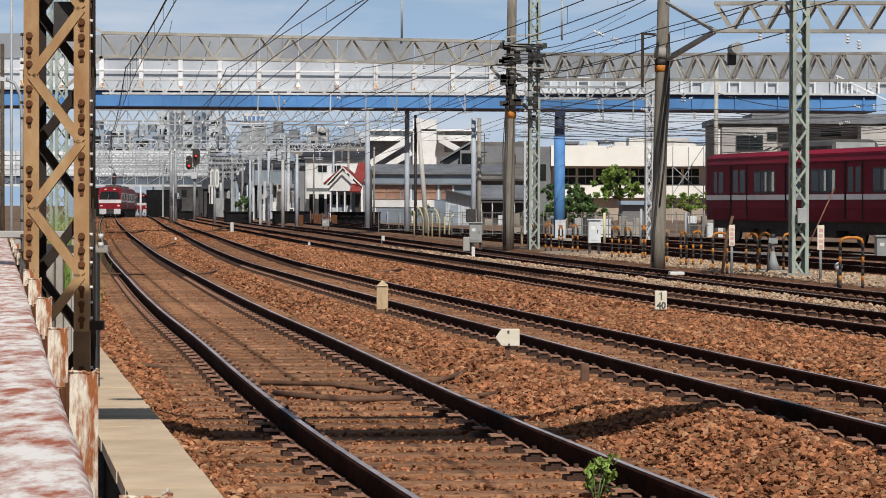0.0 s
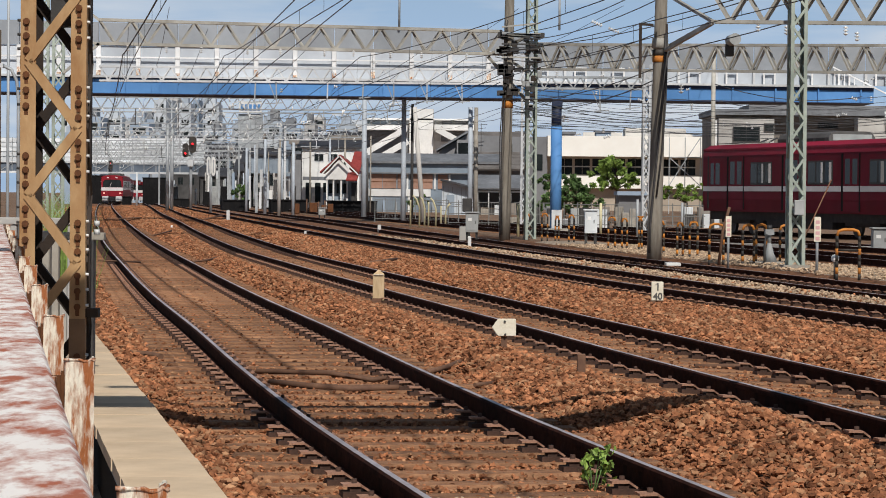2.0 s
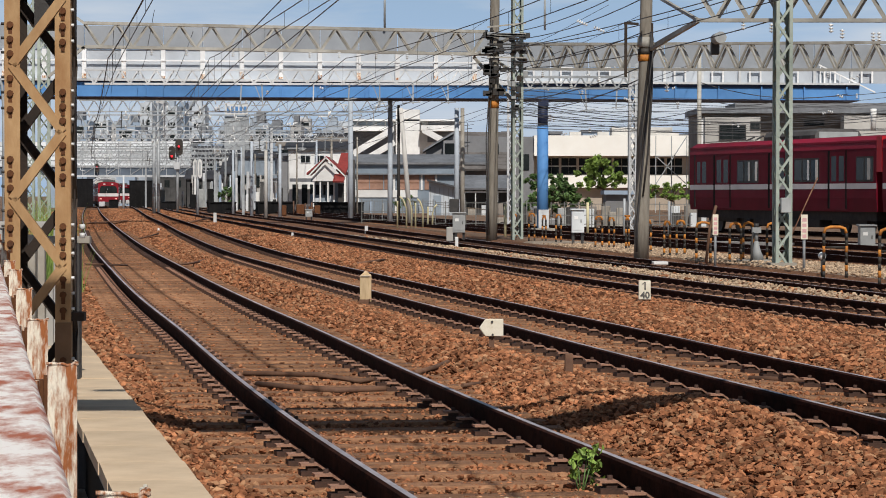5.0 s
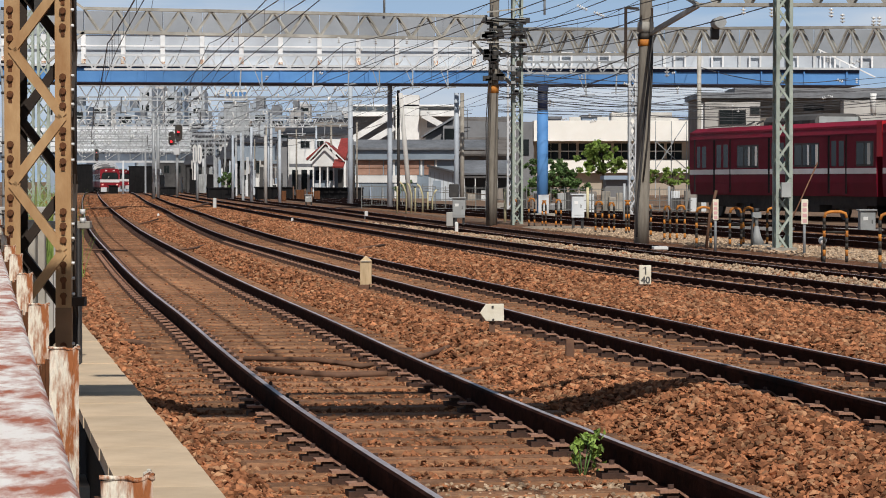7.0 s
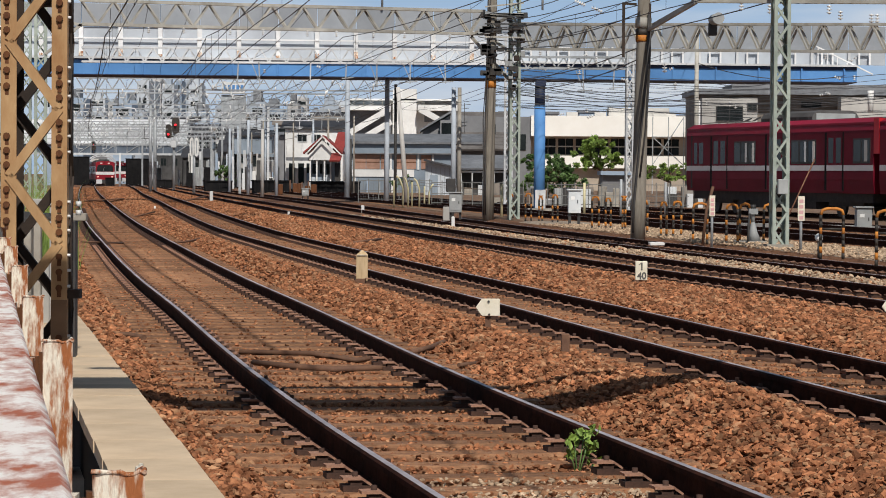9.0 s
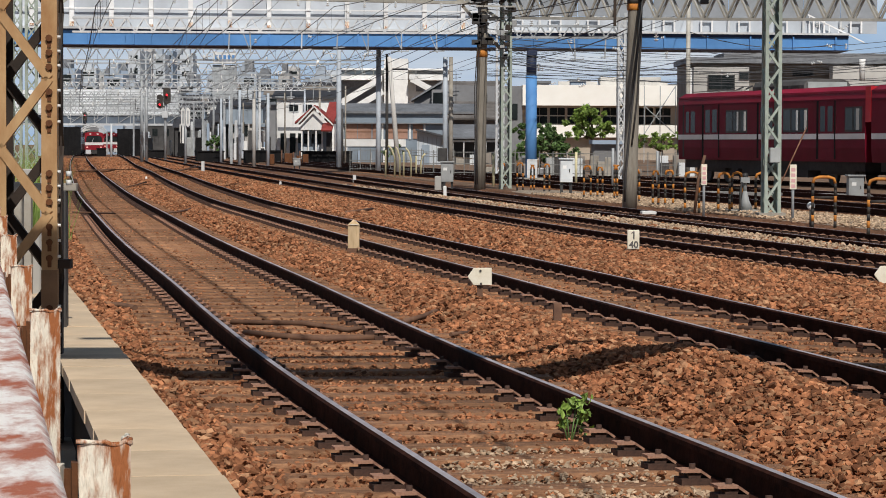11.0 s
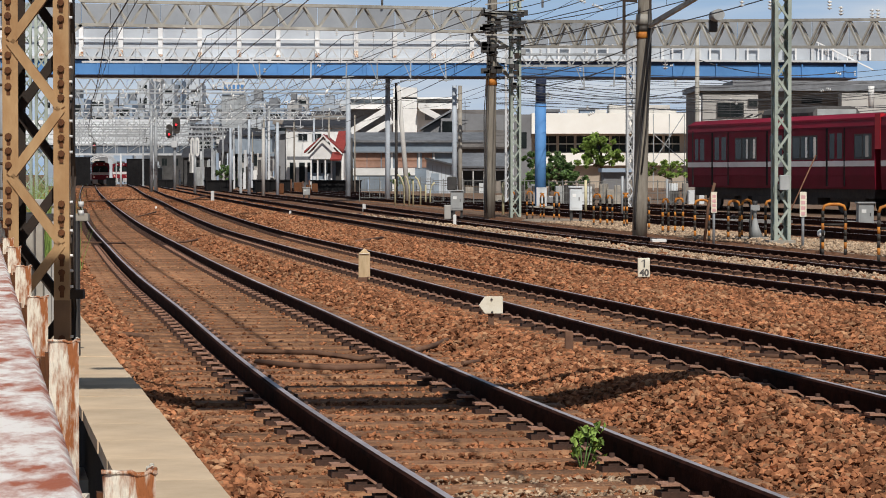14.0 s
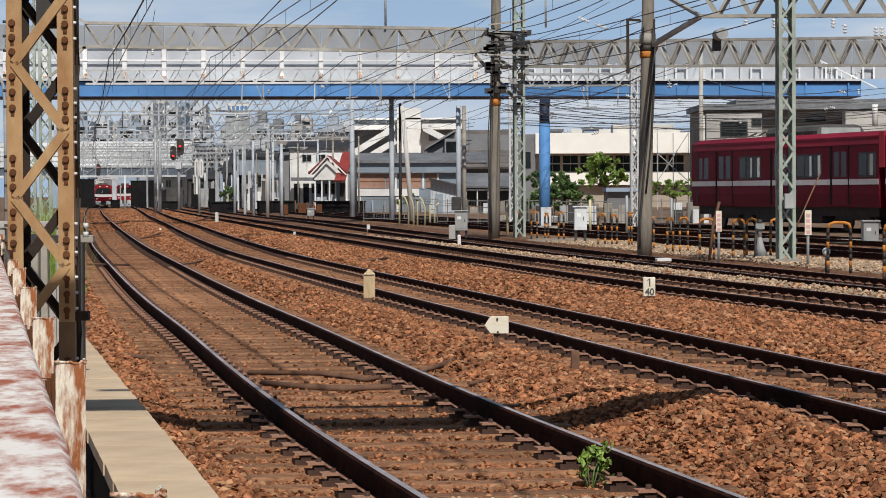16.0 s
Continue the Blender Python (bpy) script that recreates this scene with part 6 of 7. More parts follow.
for x0, x1, z in ((-11.7, -11.2, 1.2), (-11.0, -10.7, 0.9), (-10.4, -9.9, 1.4)):
    block(h, "crate", HAZEWALL[0], x0, x1, -0.4, z, 248.0, 0.4)
    block(h, "opening", GLASS, x0, x1 - 0.1, 1.5, 2.4, 248.9, 0.09)
shape("gable_wall", h, WHITE, lambda bm: prism(bm, [(-11.96, 3.20), (-9.28, 3.20), (-10.72, 4.65)], 247.5, 247.95))
gable_roof(h, ROOFRED, -12.17, -9.18, 3.31, 4.85, 247.5, 256.5, 0.3, along="y")
shape("lean_roof", h, ROOFRED, lambda bm: bar(bm, (-9.53, 246.00, 2.68), (-8.98, 252.00, 5.33), 1.0, 0.15), "steep red side roof")
shape("verge", h, WHITE, lambda bm: (bar(bm, (-12.29, 246.75, 3.20), (-10.69, 246.75, 4.89), 0.12), bar(bm, (-10.69, 246.75, 4.89), (-8.94, 246.75, 3.20), 0.12)))
block(h, "door", IRON, -9.59, -9.07, -0.3, 2.48, 247.35, 0.1)


h = thing("house", "long house with a slate roof, blue-grey siding and brown shutters", "house", "houses")
D = 232.5
block(h, "wall", BLUEWALL, -7.70, 1.3, -0.4, 4.12, D, 8)
gable_roof(h, ROOFGREY, -7.56, 3.4, 4.10, 4.85, D, D + 8, 0.35)
shape("lower_roof", h, ROOFGREY, lambda bm: bar(bm, (-7.75, D - 0.25, 3.27), (1.44, D - 0.25, 3.27), 0.5, 0.10), "lower grey eave")
for k, (x0, x1) in enumerate(((-7.40, -6.35), (-6.30, -5.15), (-5.05, -4.35), (-3.80, -2.98), (-2.92, -2.05), (-1.60, -0.75))):
    sh = block(h, "shutter", SHUTTER, x0, x1, 1.95, 3.18, D - 0.08, 0.07)
    block(h, "shutter_rail", RUSTANDSHADE, x0, x1, 2.50, 2.55, D - 0.10, 0.02)
for x in (-7.60, -4.20, -1.85, -0.60):
    block(h, "corner_post", WHITE, x - 0.08, x + 0.08, 1.9, 3.2, D - 0.1, 0.09)
block(h, "white_wall", WHITE, -7.70, -2.2, 1.28, 1.90, 231.8, 0.6, "white boarded sill wall")
# Blue-grey board in place of the shade below the sill wall.
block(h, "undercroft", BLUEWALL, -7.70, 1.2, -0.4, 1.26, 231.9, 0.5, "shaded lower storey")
for k in range(7):
    x = -7.3 + 1.05 * k
    block(h, "prop", (WHITE, HAZEWALL[3], GALV)[k % 3], x, x + 0.12 + 0.1 * (k % 2), -0.4, 1.2 - 0.2 * (k % 3), 231.4, 0.2)
block(h, "chimney", WHITE, -7.75, -7.46, 4.30, 5.30, 235.5, 0.5)

h = thing("house", "brown-grey gabled house with a dark dormer window", "house", "houses", m=pose(0, 0, 1.45) @ Matrix.Scale(1.09, 4) @ pose(0, 0, -1.45))
D = 225
shape("wall", h, GREYWALL, lambda bm: prism(bm, [(-1.45, -0.4), (5.8, -0.4), (5.8, 6.3), (0.89, 6.45), (-1.45, 5.1)], D + 0.4, D + 8))
def broad_roof(bm):
    rows = [[bm.verts.new(p) for p in q] for q in (((-1.7, D - 0.3, 5.05), (0.89, D - 0.3, 6.60), (0.89, D + 8, 6.60), (-1.7, D + 8, 5.05)), ((-1.7, D - 0.3, 5.23), (0.89, D - 0.3, 6.78), (0.89, D + 8, 6.78), (-1.7, D + 8, 5.23)))]
    a, b = rows
    bm.faces.new(a)
    bm.faces.new(b[::-1])
    for i in range(4):
        j = (i + 1) % 4
        bm.faces.new((a[i], a[j], b[j], b[i]))
shape("verge_roof", h, ROOFGREY, broad_roof, "grey sloping verge")
shape("roof", h, BROWNTILE, lambda bm: bar(bm, (3.35, D - 2.6, 3.55), (3.35, D + 4.2, 6.75), 5.3, 0.16), "brown-grey tiled slope")
for k in range(11):
    shape("tile_course", h, BROWNTILE, lambda bm: bar(bm, (0.72, D - 2.5 + 0.62 * k, 3.69 + 0.292 * k), (5.98, D - 2.5 + 0.62 * k, 3.69 + 0.292 * k), 0.05, 0.06))
block(h, "dormer", GREYWALL, 0.0, 1.2, 4.5, 6.0, D - 1.0, 1.7)
block(h, "dormer_window", GLASS, 0.12, 0.95, 4.65, 5.75, D - 1.08, 0.07)
block(h, "window", GLASS, 4.2, 4.6, 4.9, 5.7, D - 0.2, 0.9)
shape("antenna", h, IRON, lambda bm: (bar(bm, (2.0, D - 1, 4.9), (2.0, D - 1, 7.4), 0.05), bar(bm, (1.5, D - 1, 7.2), (2.5, D - 1, 7.3), 0.04), bar(bm, (1.6, D - 1, 6.9), (2.4, D - 1, 7.0), 0.04)))

h = thing("shed", "weathered pale lean-to shed with a dark sloping roof", "shed", "sheds")
shape("wall", h, HAZEWALL[0], lambda bm: prism(bm, [(-1.10, -0.4), (1.25, -0.4), (1.25, 1.95), (-1.10, 2.50)], 207, 211))
shape("roof", h, ROOFDARK, lambda bm: prism(bm, [(-1.25, 2.55), (-1.20, 2.68), (1.55, 2.03), (1.55, 1.88)], 206.25, 213.75))
for k in range(7):
    x = -1.0 + 0.34 * k
    block(h, "sheet_rib", GALV, x, x + 0.05, -0.4, 1.9 + 0.03 * (7 - k), 206.93, 0.06)
block(h, "door", BLUEWALL, -0.75, -0.15, -0.3, 1.45, 206.9, 0.1)
h = thing("shed", "low shed with a grey sheet roof behind the fence", "shed", "sheds")
block(h, "wall", SHADEWALL, 1.5, 5.25, -0.4, 2.0, 210, 3)
shape("roof", h, ROOFGREY, lambda bm: bar(bm, (3.35, 208.6, 1.95), (3.35, 212.5, 3.0), 4.1, 0.12))
block(h, "fascia", WHITE, 1.4, 5.3, 1.66, 1.80, 208.9, 0.1)
for k in range(5):
    block(h, "post", WHITE, 1.6 + 0.85 * k, 1.68 + 0.85 * k, -0.4, 1.68, 208.9, 0.1)
for k in range(3):
    block(h, "crate", (GREYCON, CABINET, DUNWALL)[k], 1.9 + 1.05 * k, 2.5 + 1.05 * k, -0.4, 0.5 + 0.2 * k, 208.4, 0.4)

h = thing("house", "dark blue-grey house over pale lower walls", "house", "houses")
D = 296.0
block(h, "upper_wall", BLUEWALL, W(420, D), W(486, D), ZZ(285, D), ZZ(253, D), D, 6)
gable_roof(h, ROOFDARK, W(422, D), W(484, D), ZZ(254, D), ZZ(246, D), D, D + 6, 0.3)
block(h, "lower_wall", OFFWHITE, W(424, D), W(484, D), -0.4, ZZ(285, D), D + 0.4, 5)
for x0, x1, y0, y1 in ((428, 438, 288, 300), (446, 462, 288, 306), (468, 480, 292, 312), (430, 444, 310, 330)):
    block(h, "window", GLASS, W(x0, D), W(x1, D), ZZ(y1, D), ZZ(y0, D), D + 0.3, 0.08)
block(h, "awning", BLUEWALL, W(474, D), W(492, D), ZZ(290, D), ZZ(284, D), D - 1.2, 1.3)
block(h, "notice", REDTEXT, W(450, D), W(456, D), ZZ(334, D), ZZ(326, D), D - 0.3, 0.1)

h = thing("apartment_building", "white building with diagonal outside stairs", "building", "buildings")
D = 352.5
block(h, "wall", WHITE, -12.19, 2.28, -0.4, 11.14, D, 10)
block(h, "tower", WHITE, -6.14, -3.07, -0.4, 12.56, 351, 8, "white stair tower")
block(h, "opening", BLUEWALL, -11.89, -6.75, 10.55, 11.0, 352.3, 0.18)
block(h, "opening", GREYWALL, -1.98, 1.76, 10.60, 11.0, 352.3, 0.18)
# Grey sheets on the wall stand for the shaded stair wells.
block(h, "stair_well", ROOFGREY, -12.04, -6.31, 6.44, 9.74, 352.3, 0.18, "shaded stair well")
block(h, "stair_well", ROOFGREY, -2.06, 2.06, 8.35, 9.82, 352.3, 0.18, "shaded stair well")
block(h, "balcony", WHITE, -12.07, -6.40, 9.74, 10.32, 349, 3)
block(h, "balcony", WHITE, -2.91, 2.33, 9.74, 10.47, 349, 3)
for k in range(4):
    x = -11.20 + k * 1.2
    block(h, "mullion", OFFWHITE, x, x + 0.12, 10.48, 11.05, 352.2, 0.1)
for a, b in (((-12.00, 347.00, 6.51), (-6.51, 347.00, 9.84)), ((-9.69, 347.00, 6.22), (-6.22, 347.00, 8.25)), ((-2.60, 347.00, 9.84), (2.02, 347.00, 7.38))):
    shape("stair_flight", h, WHITE, lambda bm: bar(bm, a, b, 1.0, 0.75))
block(h, "roof_slab", WHITE, -12.34, 2.35, 11.07, 11.29, 351, 11)

h = thing("school_building", "long cream two-storey building with a broad white parapet", "building", "buildings")
D = 285
block(h, "wall", BEIGE, 9.26, 26.60, -0.4, 5.72, D, 12)
block(h, "parapet", CREAM, 9.45, 26.40, 5.58, 7.71, 282.3, 12, "cream parapet")
block(h, "wing", GREYWALL, 7.03, 9.45, -0.4, 7.59, 282.75, 8, "grey wing")
block(h, "wing_window", GLASS, 8.05, 8.95, 4.1, 5.75, 282.65, 0.09)
block(h, "base", CREAM, 10.39, 25.87, 2.28, 3.58, 283.95, 0.7)
x = 11.34
while x < 25.59:
    windows(h, (x,), 3.71, 5.37, 1.62, D, BEIGE)
    block(h, "transom", OFFWHITE, x - 0.8, x + 0.8, 4.48, 4.60, 284.75, 0.1)
    x += 1.85
for x in (13.42, 16.39, 22.62, 23.81):
    block(h, "rooftop_unit", OFFWHITE, x, x + 1.2, 7.74, 8.22, 288, 1)
block(h, "penthouse", OFFWHITE, 18.17, 24.70, 7.74, 8.81, 292.5, 4)

h = thing("workshop_building", "brown and grey depot workshop behind the parked train", "building", "buildings")
D = 225
block(h, "wall", DUNWALL, 21.42, 42.94, -0.4, 8.39, D, 12)
block(h, "roof_edge", ROOFGREY, 21.05, 42.65, 8.25, 8.71, 223.5, 13)
block(h, "upper_storey", GREYWALL, 24.51, 43.51, 8.76, 9.24, 228, 8)
block(h, "pale_wall", OFFWHITE, 21.41, 25.95, -0.4, 7.88, 222, 2, "pale rendered bay")
block(h, "pale_wall", OFFWHITE, 32.79, 37.74, -0.4, 8.02, 222, 2, "pale rendered bay")
for x, y0, y1, w in ((23.66, 196, 220, 2.1), (25.51, 190, 202, 0.7), (30.73, 186, 194, 1.6)):
    windows(h, (x,), ZZ(y1, 222), ZZ(y0, 222), w, 221.925 if x < 25.95 else 224.925, IRON)
block(h, "post", WHITE, 20.80, 20.99, -0.4, 7.66, 219, 0.2)
shape("vent_pipe", h, WHITE, lambda bm: tube(bm, [(34.72, 219.00, 6.70), (34.72, 219.00, 7.93), (34.72, 219.00, 8.48)], 0.22, 10, 1.2))
ob = thing("scaffold_frame", "thin steel lattice frame beside the cream building", "frame")
for a, b in (((18.80, 240, -0.3), (18.80, 240.00, 6.70)), ((21.55, 240, -0.3), (21.55, 240.00, 6.70)), ((18.80, 240.00, 2.45), (21.55, 240.00, 6.70)), ((18.80, 240.00, 4.95), (21.55, 240.00, 2.45)), ((18.80, 240.00, 4.95), (21.55, 240.00, 4.95)), ((20.20, 240, -0.3), (20.20, 240.00, 6.70))):
    shape("tube", ob, GALV, lambda bm: bar(bm, a, b, 0.07))
ob["category"] = "frame"

# houses filling the row between
rng = random.Random(33)
# The darkest walls here carry the shade of the undergrowth in their colour.
for x0, x1, yt, d, wall, roof in ((395, 440, 282, 320, SHADEWALL, ROOFDARK), (425, 470, 264, 340, GREYWALL, ROOFDARK), (408, 440, 268, 300, SHADEWALL, ROOFDARK), (330, 400, 292, 420, SHADEWALL, ROOFDARK), (470, 500, 266, 330, OFFWHITE, ROOFGREY), (280, 330, 285, 450, SHADEWALL, ROOFDARK)):
    h = thing("house", "small rendered house in the row beyond the tracks", "house", "houses")
    a, b, z = W(x0, d), W(x1, d), ZZ(yt, d)
    block(h, "wall", wall, a, b, -0.4, z, d, 7)
    gable_roof(h, roof, a, b, z, z + 1.3, d, d + 7, 0.4)
    windows(h, [a + (b - a) * f for f in (0.3, 0.7)], z - 2.0, z - 0.8, 0.9, d, SHADEWALL)

# pale posts, boxes and sheets crowding the far line side
for k in range(150):
    d = rng.uniform(255, 335)
    x = rng.uniform(280, 505)
    cx = W(x, d)
    if min(abs(cx - side_at(tb, d)) for tb in (T1, T2, T3, T4)) < 2.0:
        continue
    w, z = rng.uniform(0.10, 0.45), rng.uniform(0.6, 4.2)
    if z > 2.4:
        w *= 0.4
    ob = thing("line_side_box", "weathered pale line-side box or sheet by the far tracks", "box", "line-side clutter")
    boxpart("case", ob, rng.choice([WHITE, OFFWHITE, WHITESTEEL, HAZEWALL[0], HAZEWALL[3], IRON, SHADEWALL, CABGREY]), cx - w, cx + w, d, d + 0.3, -0.42, z, 0.02)

for k in range(70):
    x = rng.uniform(272, 420)
    d = rng.uniform(402, 416) if x > 336 else rng.uniform(440, 449)
    cx = W(x, d)
    if min(abs(cx - side_at(tb, d)) for tb in (T1, T2, T3, T4)) < 1.5:
        continue
    w, z = rng.choice((0.12, 0.14, 0.18, 0.4, 0.7)), rng.uniform(0.8, 5.2)
    if w > 0.3:
        z = min(z, 2.4)
    ob = thing("line_side_box", "weathered pale line-side box or sheet by the far tracks", "box", "line-side clutter")
    boxpart("case", ob, rng.choice([WHITE, OFFWHITE, WHITESTEEL, HAZEWALL[0], GALV, GALV, STEELSHADE, CABGREY]), cx - w, cx + w, d, d + 0.3, -0.95, z, 0.02)

# crowded roofs climbing behind the tracks
HILLWALLS = [OFFWHITE, HAZEWALL[0], HAZEWALL[2], HAZEWALL[3], GREYWALL, SHADEWALL, DUNWALL]
for k in range(46):
    x, top = rng.uniform(70, 640), rng.uniform(222, 284)
    d = rng.uniform(455, 510) if x > 290 else rng.uniform(660, 760)
    a, b, z = W(x, d), W(x + rng.uniform(22, 52), d), ZZ(top, d)
    h = thing("far_house", "small distant house with a dark roof in the crowded town", "house", "far houses")
    block(h, "wall", rng.choice(HILLWALLS), a, b, -0.4, z, d, 5)
    gable_roof(h, rng.choice([ROOFDARK, ROOFGREY, ROOFDARK, DUNWALL]), a, b, z, z + rng.uniform(0.6, 1.4), d, d + 5, 0.4)
    for f in (0.22, 0.55, 0.8)[:rng.randint(1, 3)]:
        c = a + (b - a) * f
        block(h, "window", GLASS, c - 0.5, c + 0.5, z - 1.7, z - 0.6, d - 0.06, 0.05)
    block(h, "balcony", rng.choice([OFFWHITE, HAZEWALL[3], WHITE]), a + 0.3, a + (b - a) * rng.uniform(0.4, 0.9), z - 2.9, z - 2.1, d - 0.7, 0.7)

# far skyline
for k in range(90):
    d = rng.uniform(520, 1100)
    x = rng.uniform(60, 640)
    top = rng.uniform(182, 250)
    if 232 < x < 352 and k % 3 == 0:
        top = rng.uniform(152, 165)
    wpx = rng.uniform(10, 34)
    a, b, z = W(x, d), W(x + wpx, d), ZZ(top, d)
    h = thing("far_building", "distant pale city building with rows of windows", "building", "far buildings")
    block(h, "wall", rng.choice(HAZEWALL), a, b, -1, z, d, 12)
    block(h, "roof", rng.choice([ROOFGREY, HAZEWALL[1], HAZEWALL[0]]), a + (b - a) * 0.2, a + (b - a) * 0.7, z, z + rng.uniform(0.6, 2.6), d + 2, 5)
    zz = z - 1.2
    n = 0
    while zz > 6 and n < 7:
        block(h, "window_band", GLASS, a + 0.6, b - 0.6, zz - 1.4, zz, d - 0.06, 0.05)
        zz -= 3.2
        n += 1
for k in range(30):
    d = rng.uniform(500, 900)
    x = rng.uniform(560, 1568)
    top = rng.uniform(205, 232)
    a, b, z = W(x, d), W(x + rng.uniform(15, 45), d), ZZ(top, d)
    h = thing("far_building", "distant pale city building seen between the roofs", "building", "far buildings")
    block(h, "wall", rng.choice(HAZEWALL), a, b, -1, z, d, 12)
    block(h, "window_band", GLASS, a + 0.6, b - 0.6, z - 2.8, z - 1.4, d - 0.06, 0.05)
    block(h, "roof", ROOFGREY, a - 0.3, b + 0.3, z, z + 0.5, d - 0.3, 13)
sign = thing("rooftop_sign", "white rooftop sign with blue lettering bars", "sign")
block(sign, "board", WHITE, -40.21, -36.04, 16.24, 18.32, 500, 0.5)
for k in range(5):
    block(sign, "bar", BLUE, -39.90 + k * 0.78, -39.90 + k * 0.78 + 0.5, 16.66, 17.80, 499.9, 0.08)
block(sign, "frame", GALV, -40.42, -35.83, -1, 16.03, 500.6, 0.3)


# ---- trees and bushes ----
def tree(x, d, ybase_z, crowns, trunk_r, top, material, label, leaf=0.16, count=420, seed=1):
    ob = thing("tree", label, "tree", "trees")
    rng = random.Random(seed)
    k = d / 4800
    cx = (x - 784) * k
    bm = bmesh.new()
    tube(bm, [(cx, d, ybase_z), (cx + 0.1, d, (ybase_z + top) * 0.5), (cx, d, top)], trunk_r, 8, 0.5)
    for (px, py, r) in crowns:
        tube(bm, [(cx, d, ybase_z + (top - ybase_z) * 0.55), ((px - 784) * k, d, 1.45 + (320 - py) * k)], trunk_r * 0.45, 6, 0.4)
    part("trunk", bm, BARK, ob)
    bm = bmesh.new()
    for px, py, r in crowns:
        c = Vector(((px - 784) * k, d + rng.uniform(-0.4, 0.4), 1.45 + (320 - py) * k))
        for _ in range(7):
            o = Vector((rng.gauss(0, 1), rng.gauss(0, 1), rng.gauss(0, 0.8))) * r * k * 0.62
            leafy(bm, c + o, r * k * rng.uniform(0.22, 0.52), count // 9, leaf * 0.9, rng)
    tagged(part("crown", bm, material, ob), kind="stuff")


tree(1066, 190, -0.3, ((1060, 262, 17), (1046, 282, 20), (1080, 278, 19), (1096, 292, 14), (1064, 290, 22), (1055, 268, 15), (1040, 298, 14), (1075, 300, 16)), 0.14, 3.75, LEAF, "bright green leafy tree behind the yard fence", 0.15, 640, 1)
tree(975, 190, -0.3, ((940, 296, 12), (955, 304, 13), (975, 300, 15), (992, 296, 13), (1005, 304, 13), (985, 312, 15), (945, 318, 14), (962, 322, 14), (980, 326, 14), (1000, 320, 14), (1015, 322, 12), (940, 334, 14), (960, 338, 14), (985, 338, 14), (1010, 336, 14), (1030, 332, 12)), 0.1, 2.24, LEAFDARK, "dark green bushes along the fence", 0.15, 520, 2)
tree(1190, 200, -0.3, ((1155, 306, 10), (1170, 304, 10), (1186, 304, 10), (1200, 304, 10), (1216, 304, 10), (1160, 318, 11), (1180, 318, 11), (1205, 318, 11)), 0.08, 2.08, LEAF, "clipped green hedge beside the building", 0.12, 320, 3)
grass = thing("tall_grass", "tall spiky green grass behind the lattice column", "grass", kind="stuff")
rng = random.Random(44)
bm = bmesh.new()
for _ in range(520):
    x, y = rng.gauss(-6.45, 0.22), 44 + rng.uniform(-0.6, 0.6)
    top = rng.uniform(0.95, 1.62) - 0.5 * abs(x + 6.45)
    lean, w = rng.gauss(0, 0.14), rng.uniform(0.006, 0.014)
    a = [bm.verts.new((x + lean * f * f + sx * w * (1 - f), y + 0.1 * f, -1.0 + (top + 1.0) * f)) for f in (0.0, 0.55, 0.85) for sx in (-1, 1)]
    tip = bm.verts.new((x + lean * 1.25, y + 0.12, top))
    bm.faces.new((a[0], a[1], a[3], a[2]))
    bm.faces.new((a[2], a[3], a[5], a[4]))
    bm.faces.new((a[4], a[5], tip))
part("blades", bm, LEAF, grass)
tree(405, 298, -0.3, ((396, 322, 8), (402, 312, 9), (410, 318, 9), (414, 326, 8)), 0.08, 1.71, LEAFDARK, "dark green shrub by the far tracks", 0.2, 220, 5)
tree(860, 200, -0.3, ((720, 330, 8), (700, 336, 8)), 0.06, 1.0, LEAFDARK, "low shrub by the houses", 0.14, 150, 6)

# ---- the street side ----
street = thing("street", "grey asphalt street beyond the guard fence", "street", kind="structure")
shape("asphalt", street, GREYCON, lambda bm: prism(bm, [(-9, -1.02), (-9, -0.99), (-0.2, -0.99), (-0.2, -1.02)], -30, 6)).data.materials[0] = mat("asphalt", (0.06, 0.06, 0.06), (0.045, 0.045, 0.045), 20, 0.9)
for x, d, yt, r, m, label in ((-28, 60, 35, 0.055, BARK, "dark brown utility pole beside the street"), (-12, 48, -60, 0.03, GALV, "slim pale street lamp pole")):
    ob = thing("street_pole", label, "pole", "street poles")
    cx = (x - 784) / 4800 * d
    shape("shaft", ob, m, lambda bm: tube(bm, [(cx, d, -1.0), (cx, d, 1.45 + (320 - yt) / 4800 * d)], r, 10, 0.8))
lampost = thing("street_lamp", "pale grey street lamp with a curved arm", "street lamp")
shape("post", lampost, GALV, lambda bm: tube(bm, [(-7.29, 45, -1.0), (-7.29, 45.00, 2.95), (-7.32, 45.00, 3.28), (-7.41, 45.00, 3.47), (-7.54, 45.00, 3.53)], 0.028, 8))
shape("lamp_head", lampost, WHITESTEEL, lambda bm: bar(bm, (-7.54, 45.00, 3.53), (-7.84, 45.00, 3.57), 0.13, 0.07))
shape("base_plate", lampost, IRON, lambda bm: tube(bm, [(-7.29, 45, -1.0), (-7.29, 45, -0.9)], 0.07, 10))
lattice_far = thing("lattice_mast", "pale green steel lattice mast behind the brown column", "lattice mast", "lattice masts")
lattice(lattice_far, -16.77, 110, -1.0, 10.16, 0.4, 0.09, 0.45, PALEGREEN, 3)
lattice_far = thing("lattice_mast", "grey steel lattice mast far along the street side", "lattice mast", "lattice masts")
lattice(lattice_far, -20.69, 130, -1.0, 9.03, 0.4, 0.09, 0.45, GALV, 3)

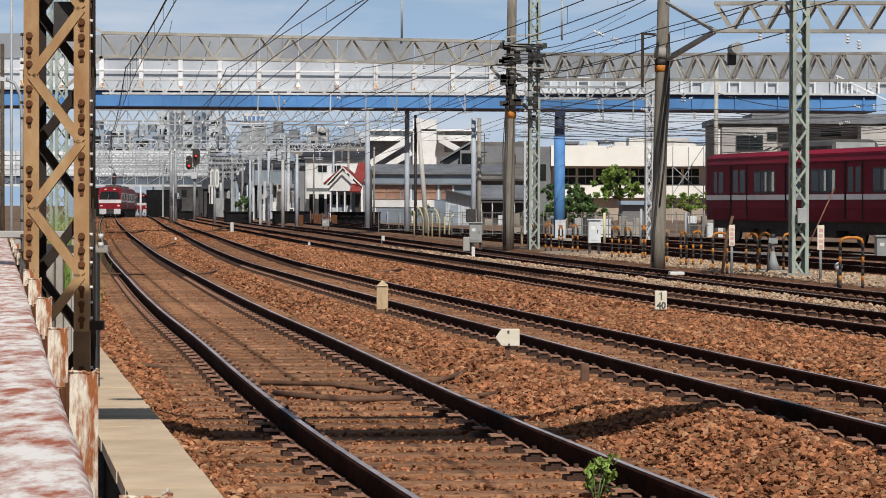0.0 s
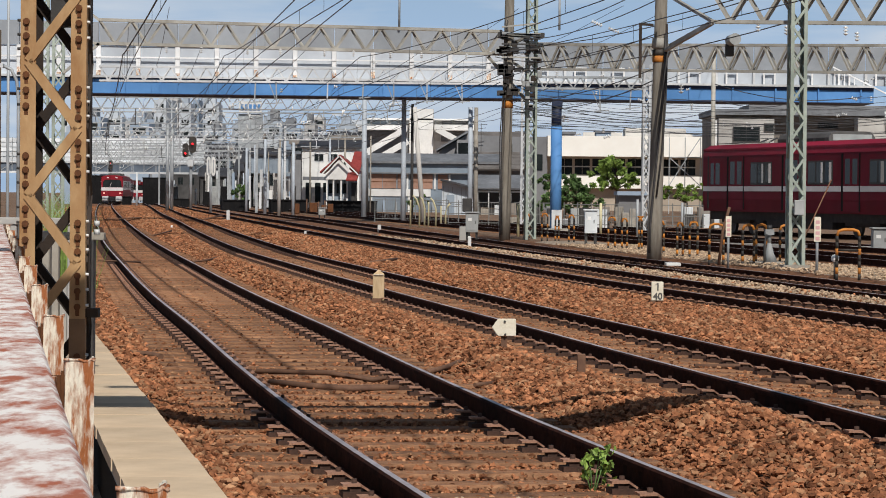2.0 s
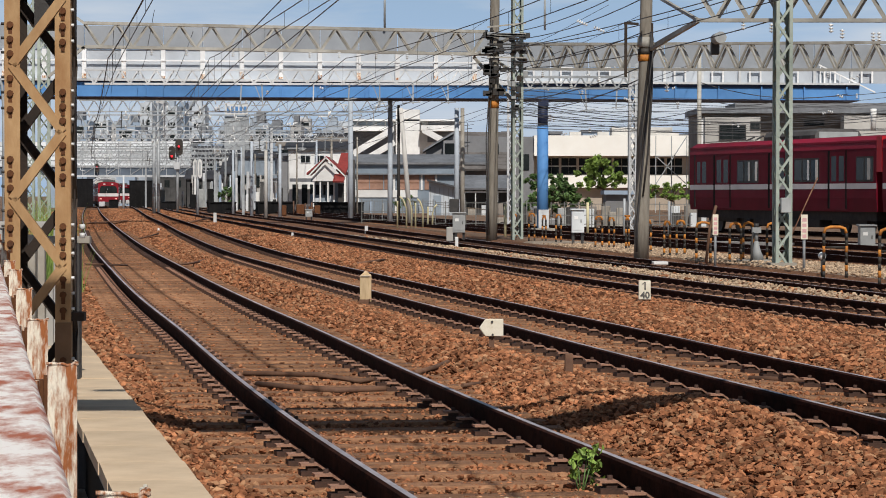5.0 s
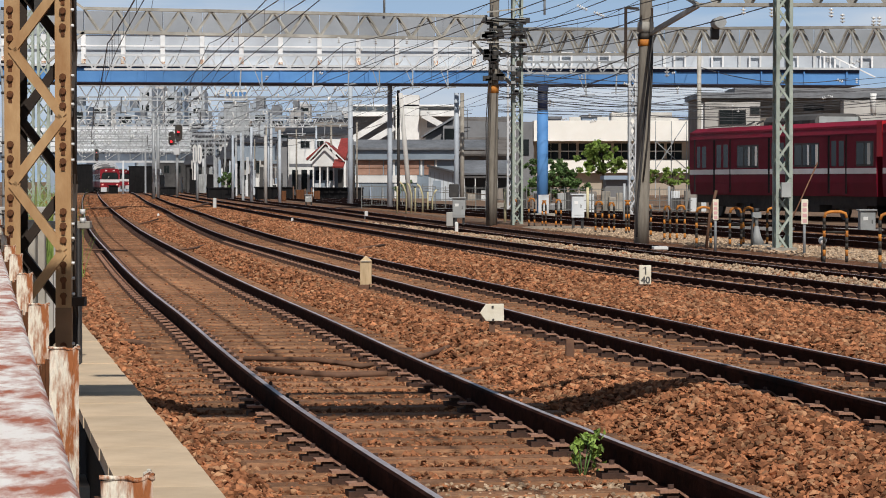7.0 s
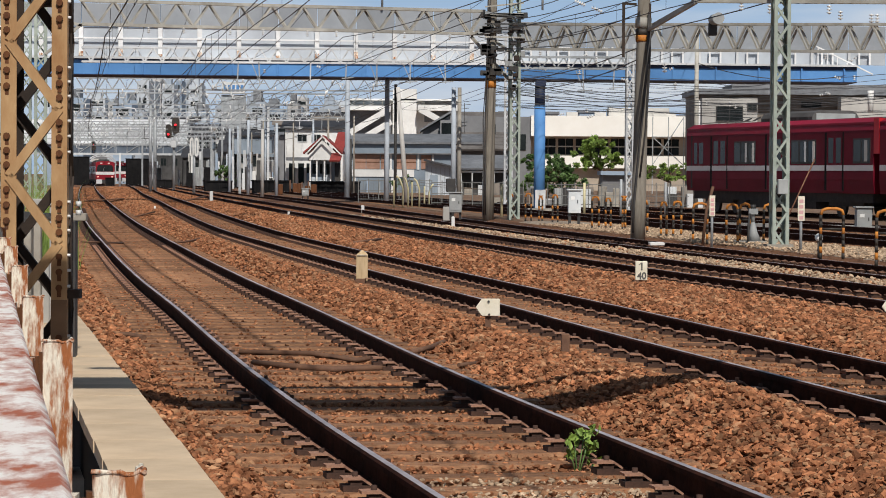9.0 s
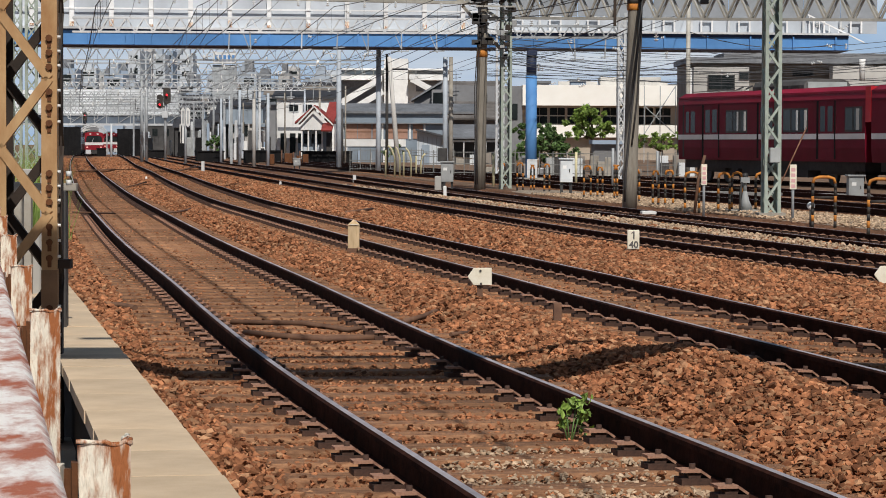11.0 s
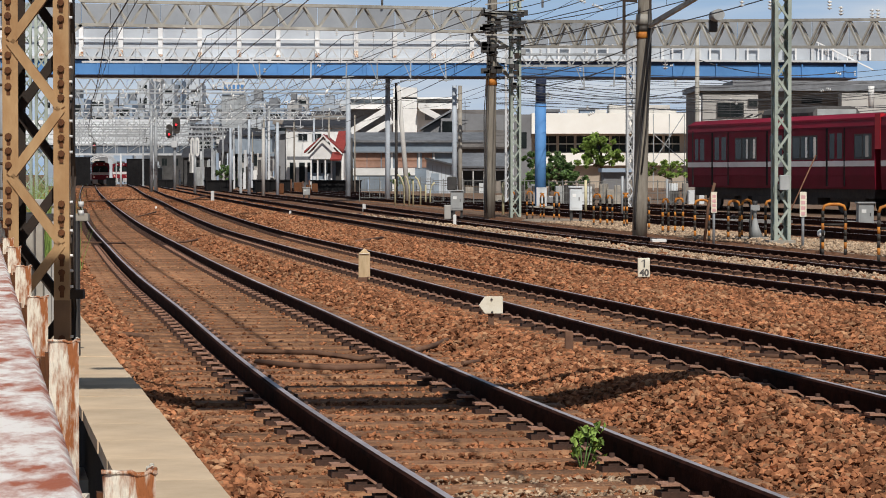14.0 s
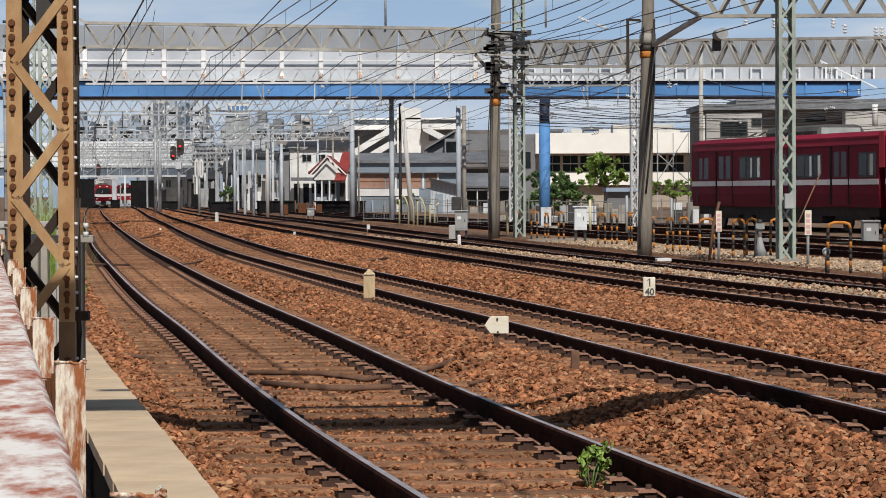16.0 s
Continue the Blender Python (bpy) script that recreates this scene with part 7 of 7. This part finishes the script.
h = thing("shed", "low shed with a blue-grey sheet roof behind the fence", "shed", "sheds")
block(h, "wall", GREYWALL, 10.20, 11.83, -0.4, 1.52, 170, 3)
block(h, "roof", HAZEWALL[3], 10.06, 11.97, 1.52, 1.77, 169.6, 3.8)

# pale apron under the hoop barriers
apron = bmesh.new()
rows = []
for y in range(36, 92, 2):
    x = side_at(T4, y)
    rows.append([apron.verts.new((x + o, y, z)) for o, z in ((1.6, -0.14), (2.1, -0.05), (3.7, -0.05), (3.9, -0.09))])
for r, q in zip(rows, rows[1:]):
    for k in range(3):
        apron.faces.new((r[k], r[k + 1], q[k + 1], q[k]))
tagged(part("apron", apron, BED_PALE), "pale gravel apron under the hoop barriers", "gravel", kind="structure")
rng = np.random.default_rng(8)
spots = []
for _ in range(9000):
    y = rng.uniform(40, 84)
    spots.append((side_at(T4, y) + rng.uniform(1.5, 3.9), y, -0.045 + rng.uniform(-0.02, 0.01), rng.uniform(0.02, 0.045)))
stones("apron_stones", spots, STONE_PALE, 9, "pale loose stones on the gravel apron")
for x0, x1, y0 in ((524, 538, 336), (556, 566, 338), (498, 506, 338), (545, 554, 340)):
    d = 205.0
    gearbox = thing("rusty_gear", "rusty red line-side gear between the girders", "machine", "rusty gear")
    boxpart("case", gearbox, RUSTANDSHADE, W(x0, d), W(x1, d), d, d + 0.6, -0.1, ZZ(y0, d), 0.04)
    shape("pipe", gearbox, PIPE, lambda bm: tube(bm, [(W(x0, d) - 0.2, d - 0.1, -0.1), (W(x0, d) - 0.2, d - 0.1, ZZ(y0 - 6, d))], 0.06, 6))



def motions():
    """Everything that moves: the train that leaves along the near track, over the dip behind 345 m."""
    for i, car in enumerate(LEAVING):
        rows = []
        for k in range(33):
            t = k * 0.5
            y = 335 + 8.5 * t - 0.1 * t * t + 18.4 * i
            turn = math.atan2(side_at(T1, y + 17) - side_at(T1, y), 17.0)
            rows.append((t, pose(side_at(T1, y), y, dip(y), 0, 0, -math.degrees(turn))))
        walk(car, rows)


motions()
